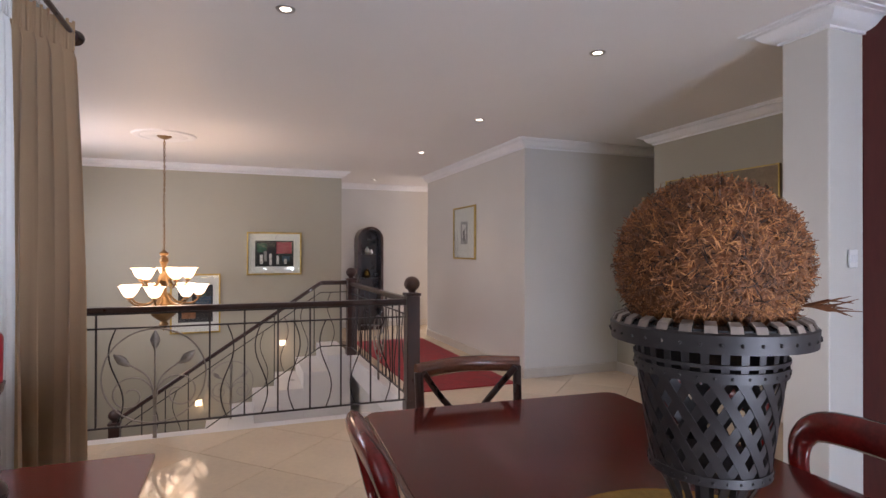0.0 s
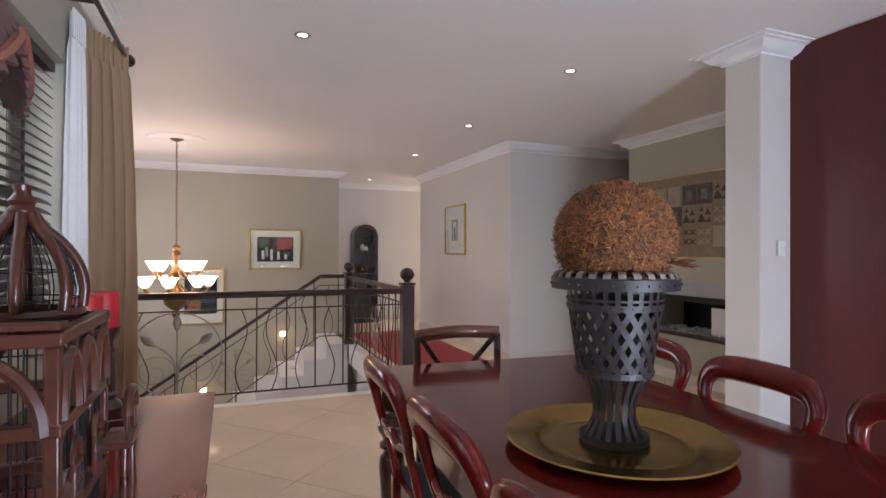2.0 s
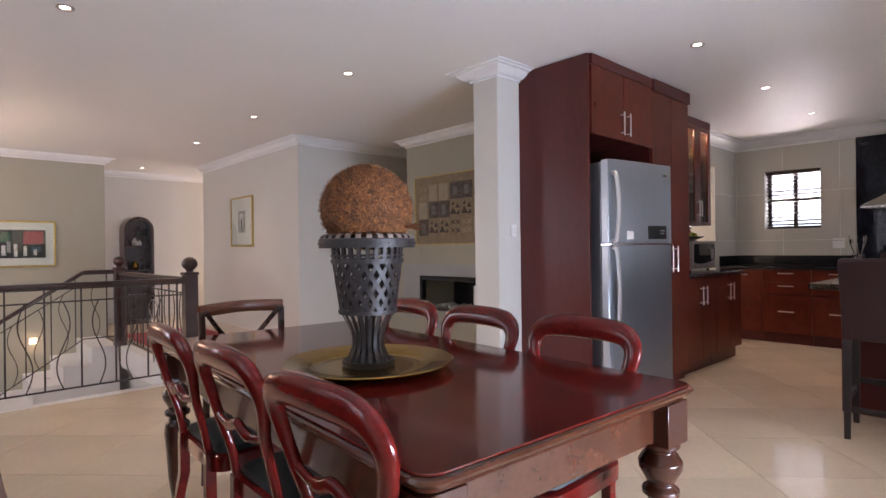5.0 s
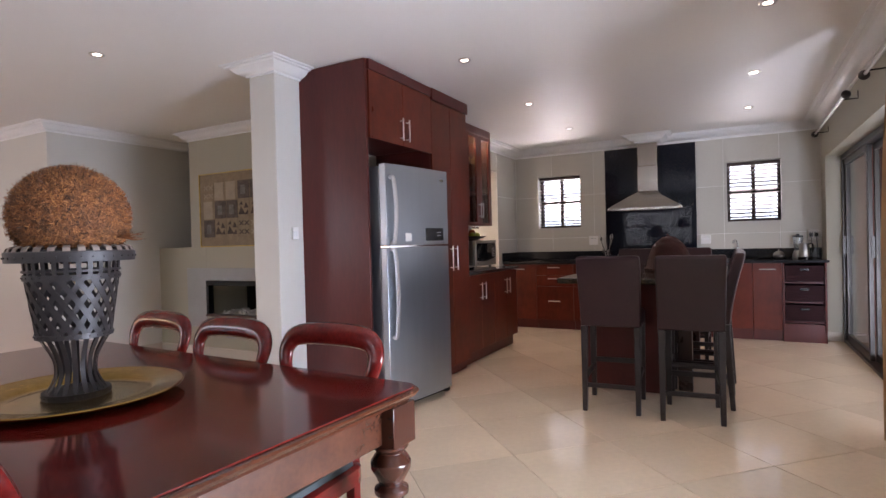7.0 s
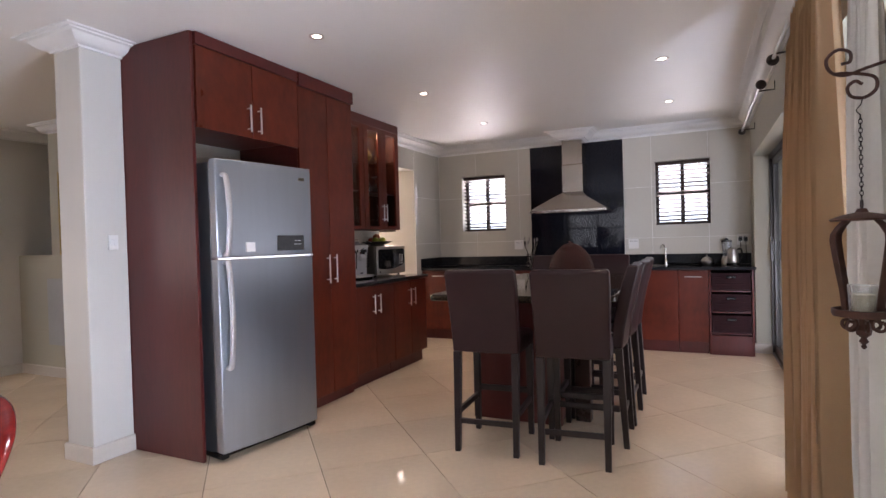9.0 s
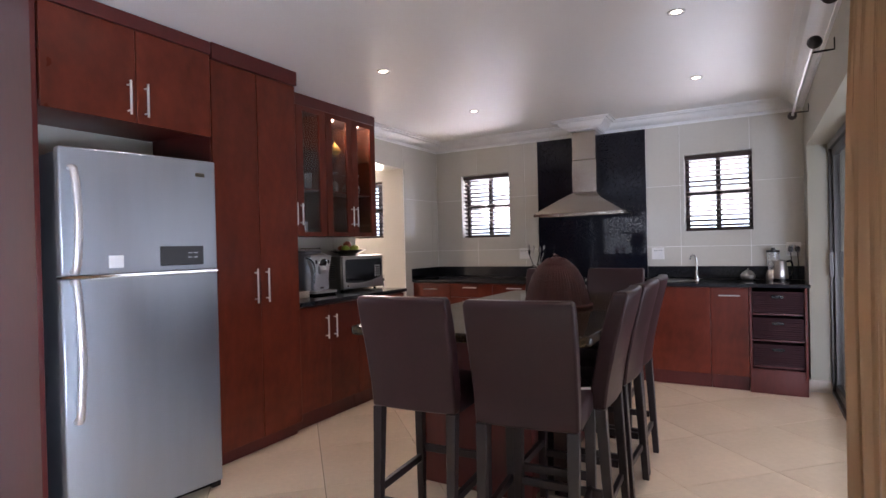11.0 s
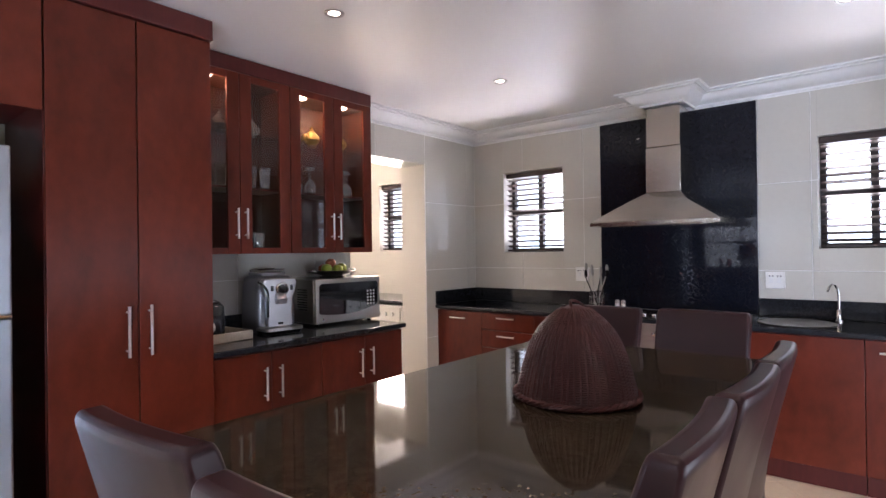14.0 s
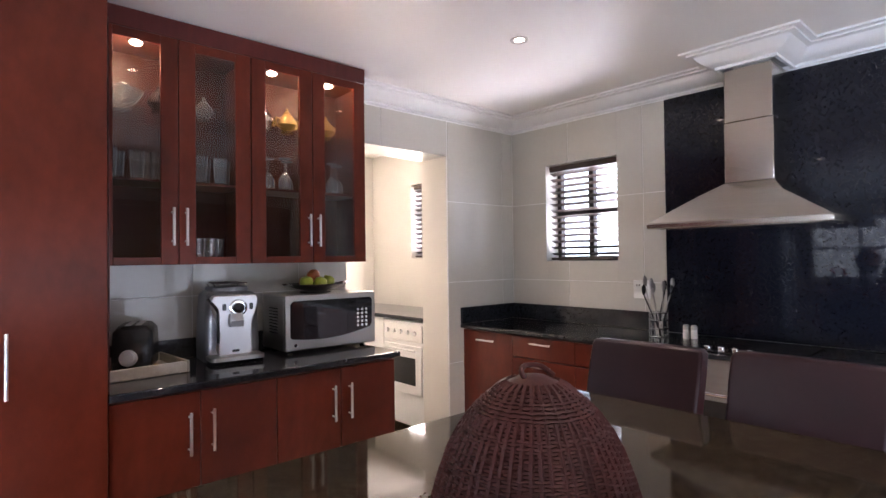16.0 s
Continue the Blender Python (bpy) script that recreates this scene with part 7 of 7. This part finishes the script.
root = thing("arched_cabinet", "tall dark wooden cabinet with an arched open front", "cabinet", pose(2.53, 9.48, 0.0))
w2 = 0.215
s = Shape()
outer = [(-w2, 0.0), (w2, 0.0)] + [(w2 * math.cos(radians(t)), 1.52 + w2 * math.sin(radians(t))) for t in range(0, 181, 12)]
rows = []
def arch(hw_, z_, z0):
    return [(-hw_, z0), (hw_, z0)] + [(hw_ * math.cos(radians(t)), z_ + hw_ * math.sin(radians(t))) for t in range(0, 181, 12)]
o, inn = arch(w2, 1.52, 0.002), arch(w2 - 0.04, 1.52, 0.06)
n = len(o)
s.loft([[(x, -0.34, z) for x, z in o], [(x, -0.34, z) for x, z in inn], [(x, -0.03, z) for x, z in inn], [(x, -0.03, z) for x, z in o], [(x, -0.34, z) for x, z in o]], caps=False)
s.done("case", DARKWOOD, root)
Shape().loft([[(x, -0.03, z) for x, z in o], [(x, -0.005, z) for x, z in o]]).done("back", DARKWOOD, root)
for z in (0.45, 0.85, 1.25):
    Shape().box(-w2 + 0.041, w2 - 0.041, -0.32, -0.031, z, z + 0.018).done("shelf", DARKWOOD, root)
for z, r, m in ((1.268, 0.05, STONE), (0.868, 0.06, BRASS), (1.268, 0.035, WHITE)):
    ob = Shape().lathe([(r * 0.6, 0), (r, r * 0.8), (r * 0.7, r * 1.8), (r * 0.3, r * 2.2), (r * 0.4, r * 2.5), (0.002, r * 2.55)], 16).done("vase", m)
    ob.matrix_world = pose(2.50 + (0.07 if r < 0.04 else 0), 9.30, z + 0.0005)
    tagged(ob, "small rounded vase standing on a dark shelf", "vase", "vases on the shelves")

ob = Shape().box(2.02, 3.05, 4.98, 8.0, 0.0005, 0.012).done("rug", RUG, bevel=0.004)
tagged(ob, "deep red woven runner rug on the cream tiles", "rug")

# ---- downlights ----
first = None
for x, y in ((0.67, 2.87), (2.43, 2.82), (2.45, 4.55), (2.47, 6.25), (2.50, 8.80), (3.85, 0.83), (5.30, 0.86), (6.67, 0.85), (5.37, -1.0), (6.72, -0.98), (3.91, -1.03)):
    if first is None:
        first = thing("downlight", "round recessed ceiling downlight with a steel rim, lit", "downlight", pose(x, y, CEIL), "ceiling downlights")
        Shape().lathe([(0.028, -0.002), (0.033, -0.006), (0.044, -0.006), (0.047, -0.001)], 24).done("rim", STEEL, first)
        Shape().lathe([(0.027, -0.0015), (0.02, -0.004), (0.001, -0.005)], 18).done("bulb", BULB, first)
    else:
        copy_thing(first, pose(x, y, CEIL))
    lamp("downlight_beam", "SPOT", (x, y, CEIL - 0.02), 15, (1.0, 0.86, 0.68), 0.03, (x, y, 0), spot=100)

# ---- tiles of the floor and the kitchen walls ----
PITCH, JOINT = 0.84, 0.004


def clip(poly, x0, x1, y0, y1):
    for axis, lim, keep in ((0, x0, 1), (0, x1, -1), (1, y0, 1), (1, y1, -1)):
        out = []
        for i in range(len(poly)):
            p, q = poly[i - 1], poly[i]
            a, b = (p[axis] - lim) * keep, (q[axis] - lim) * keep
            if (a < 0) != (b < 0):
                t = a / (a - b)
                out.append((p[0] + (q[0] - p[0]) * t, p[1] + (q[1] - p[1]) * t))
            if b >= 0:
                out.append(q)
        poly = out
        if len(poly) < 3:
            return []
    return poly


REGIONS = ((WEST, EAST, SOUTH - 0.25, 4.44), (1.92, 5.1, 4.44, 9.5), (-1.95, WEST, 3.05, 4.44), (6.2, 7.945, 2.02, 4.0))
D0, S0 = -2.90, 4.25
full = None
for i in range(-12, 14):
    for j in range(-14, 14):
        d0, s0 = D0 + i * PITCH, S0 + j * PITCH
        g = JOINT * 0.7
        corners = [(((s - d) / 2), ((s + d) / 2)) for s, d in ((s0 + g, d0 + g), (s0 + PITCH - g, d0 + g), (s0 + PITCH - g, d0 + PITCH - g), (s0 + g, d0 + PITCH - g))]
        cx, cy = sum(p[0] for p in corners) / 4, sum(p[1] for p in corners) / 4
        for reg in REGIONS:
            piece = clip(corners, *reg)
            if not piece:
                continue
            area = abs(sum(piece[k - 1][0] * piece[k][1] - piece[k][0] * piece[k - 1][1] for k in range(len(piece)))) / 2
            if area < 0.002:
                continue
            if area > 0.344:
                if full is None:
                    ob = Shape().slab([(x - cx, y - cy) for x, y in corners], -0.006, 0.0).done("floor_tile", FLOOR, floor, bevel=0.0012, seg=1, smooth=0)
                    full = ob.data
                else:
                    ob = new("floor_tile", full)
                    ob.parent = floor
                ob.location = (cx, cy, 0)
            else:
                Shape().slab([(x - cx, y - cy) for x, y in piece], -0.006, 0.0).done("floor_tile", FLOOR, floor, smooth=0).location = (cx, cy, 0)


def minus(rects, hole):
    out = []
    for a0, a1, z0, z1 in rects:
        h0, h1, g0, g1 = hole
        if a1 <= h0 or a0 >= h1 or z1 <= g0 or z0 >= g1:
            out.append((a0, a1, z0, z1))
            continue
        if a0 < h0:
            out.append((a0, h0, z0, z1))
        if a1 > h1:
            out.append((h1, a1, z0, z1))
        m0, m1 = max(a0, h0), min(a1, h1)
        if z0 < g0:
            out.append((m0, m1, z0, g0))
        if z1 > g1:
            out.append((m0, m1, g1, z1))
    return out


ROWS_Z = (0.03, 0.62, 1.21, 1.80, 2.384)
s = Shape()
s.box(EAST - 0.004, EAST - 0.0005, SOUTH + 0.002, WIN_B[0], 0.01, CORN).box(EAST - 0.004, EAST - 0.0005, WIN_B[1], WIN_A[0], 0.01, CORN).box(EAST - 0.004, EAST - 0.0005, WIN_A[1], NORTH - 0.005, 0.01, CORN)
for a, b in (WIN_A, WIN_B):
    s.box(EAST - 0.004, EAST - 0.0005, a, b, 0.01, WIN_Z[0]).box(EAST - 0.004, EAST - 0.0005, a, b, WIN_Z[1], CORN)
s.box(4.95, 6.36, NORTH - 0.004, NORTH - 0.0005, 0.9, 1.40).box(6.32, 7.215, NORTH - 0.004, NORTH - 0.0005, 2.13, CORN).box(7.215, EAST - 0.005, NORTH - 0.004, NORTH - 0.0005, 0.01, CORN).box(6.305, 6.36, NORTH - 0.004, NORTH - 0.0005, 1.40, 2.13)
s.done("wall_grout_bed", WALLGROUT, smooth=0, kind="structure")
YS = (NORTH - 0.008, 1.46, 0.87, 0.28, -0.31, -0.72, -1.31, SOUTH + 0.001)
G = 0.002
for y1, y0 in zip(YS, YS[1:]):
    for z0, z1 in zip(ROWS_Z, ROWS_Z[1:]):
        rects = [(y0 + G, y1 - G, z0 + G, z1 - G)]
        for hole in ((*WIN_A, *WIN_Z), (*WIN_B, *WIN_Z), (-0.412, 0.715, 0.9, 2.39), (-1.72, 2.01, 0.0, 0.90)):
            rects = minus(rects, hole)
        for a0, a1, b0, b1 in rects:
            if a1 - a0 > 0.01 and b1 - b0 > 0.01:
                ob = Shape().box(-0.004, 0.0, a0, a1, b0, b1).done("wall_tile", WALLTILE, wall_east, bevel=0.001, seg=1, smooth=0)
                ob.location = (EAST - 0.0042, 0, 0)
XS = (4.95, 5.45, 6.04, 6.63, 7.22, 7.81, EAST - 0.008)
for x0, x1 in zip(XS, XS[1:]):
    for z0, z1 in zip(ROWS_Z, ROWS_Z[1:]):
        rects = [(x0 + G, x1 - G, z0 + G, z1 - G)]
        for hole in ((6.36, 7.215, 0, 2.13), (4.9, 6.308, 1.372, 2.5), (4.9, 6.34, 0, 0.9)):
            rects = minus(rects, hole)
        for a0, a1, b0, b1 in rects:
            if a1 - a0 > 0.01 and b1 - b0 > 0.01:
                ob = Shape().box(a0, a1, -0.004, 0.0, b0, b1).done("wall_tile", WALLTILE, wall_north, bevel=0.001, seg=1, smooth=0)
                ob.location = (0, NORTH - 0.0042, 0)
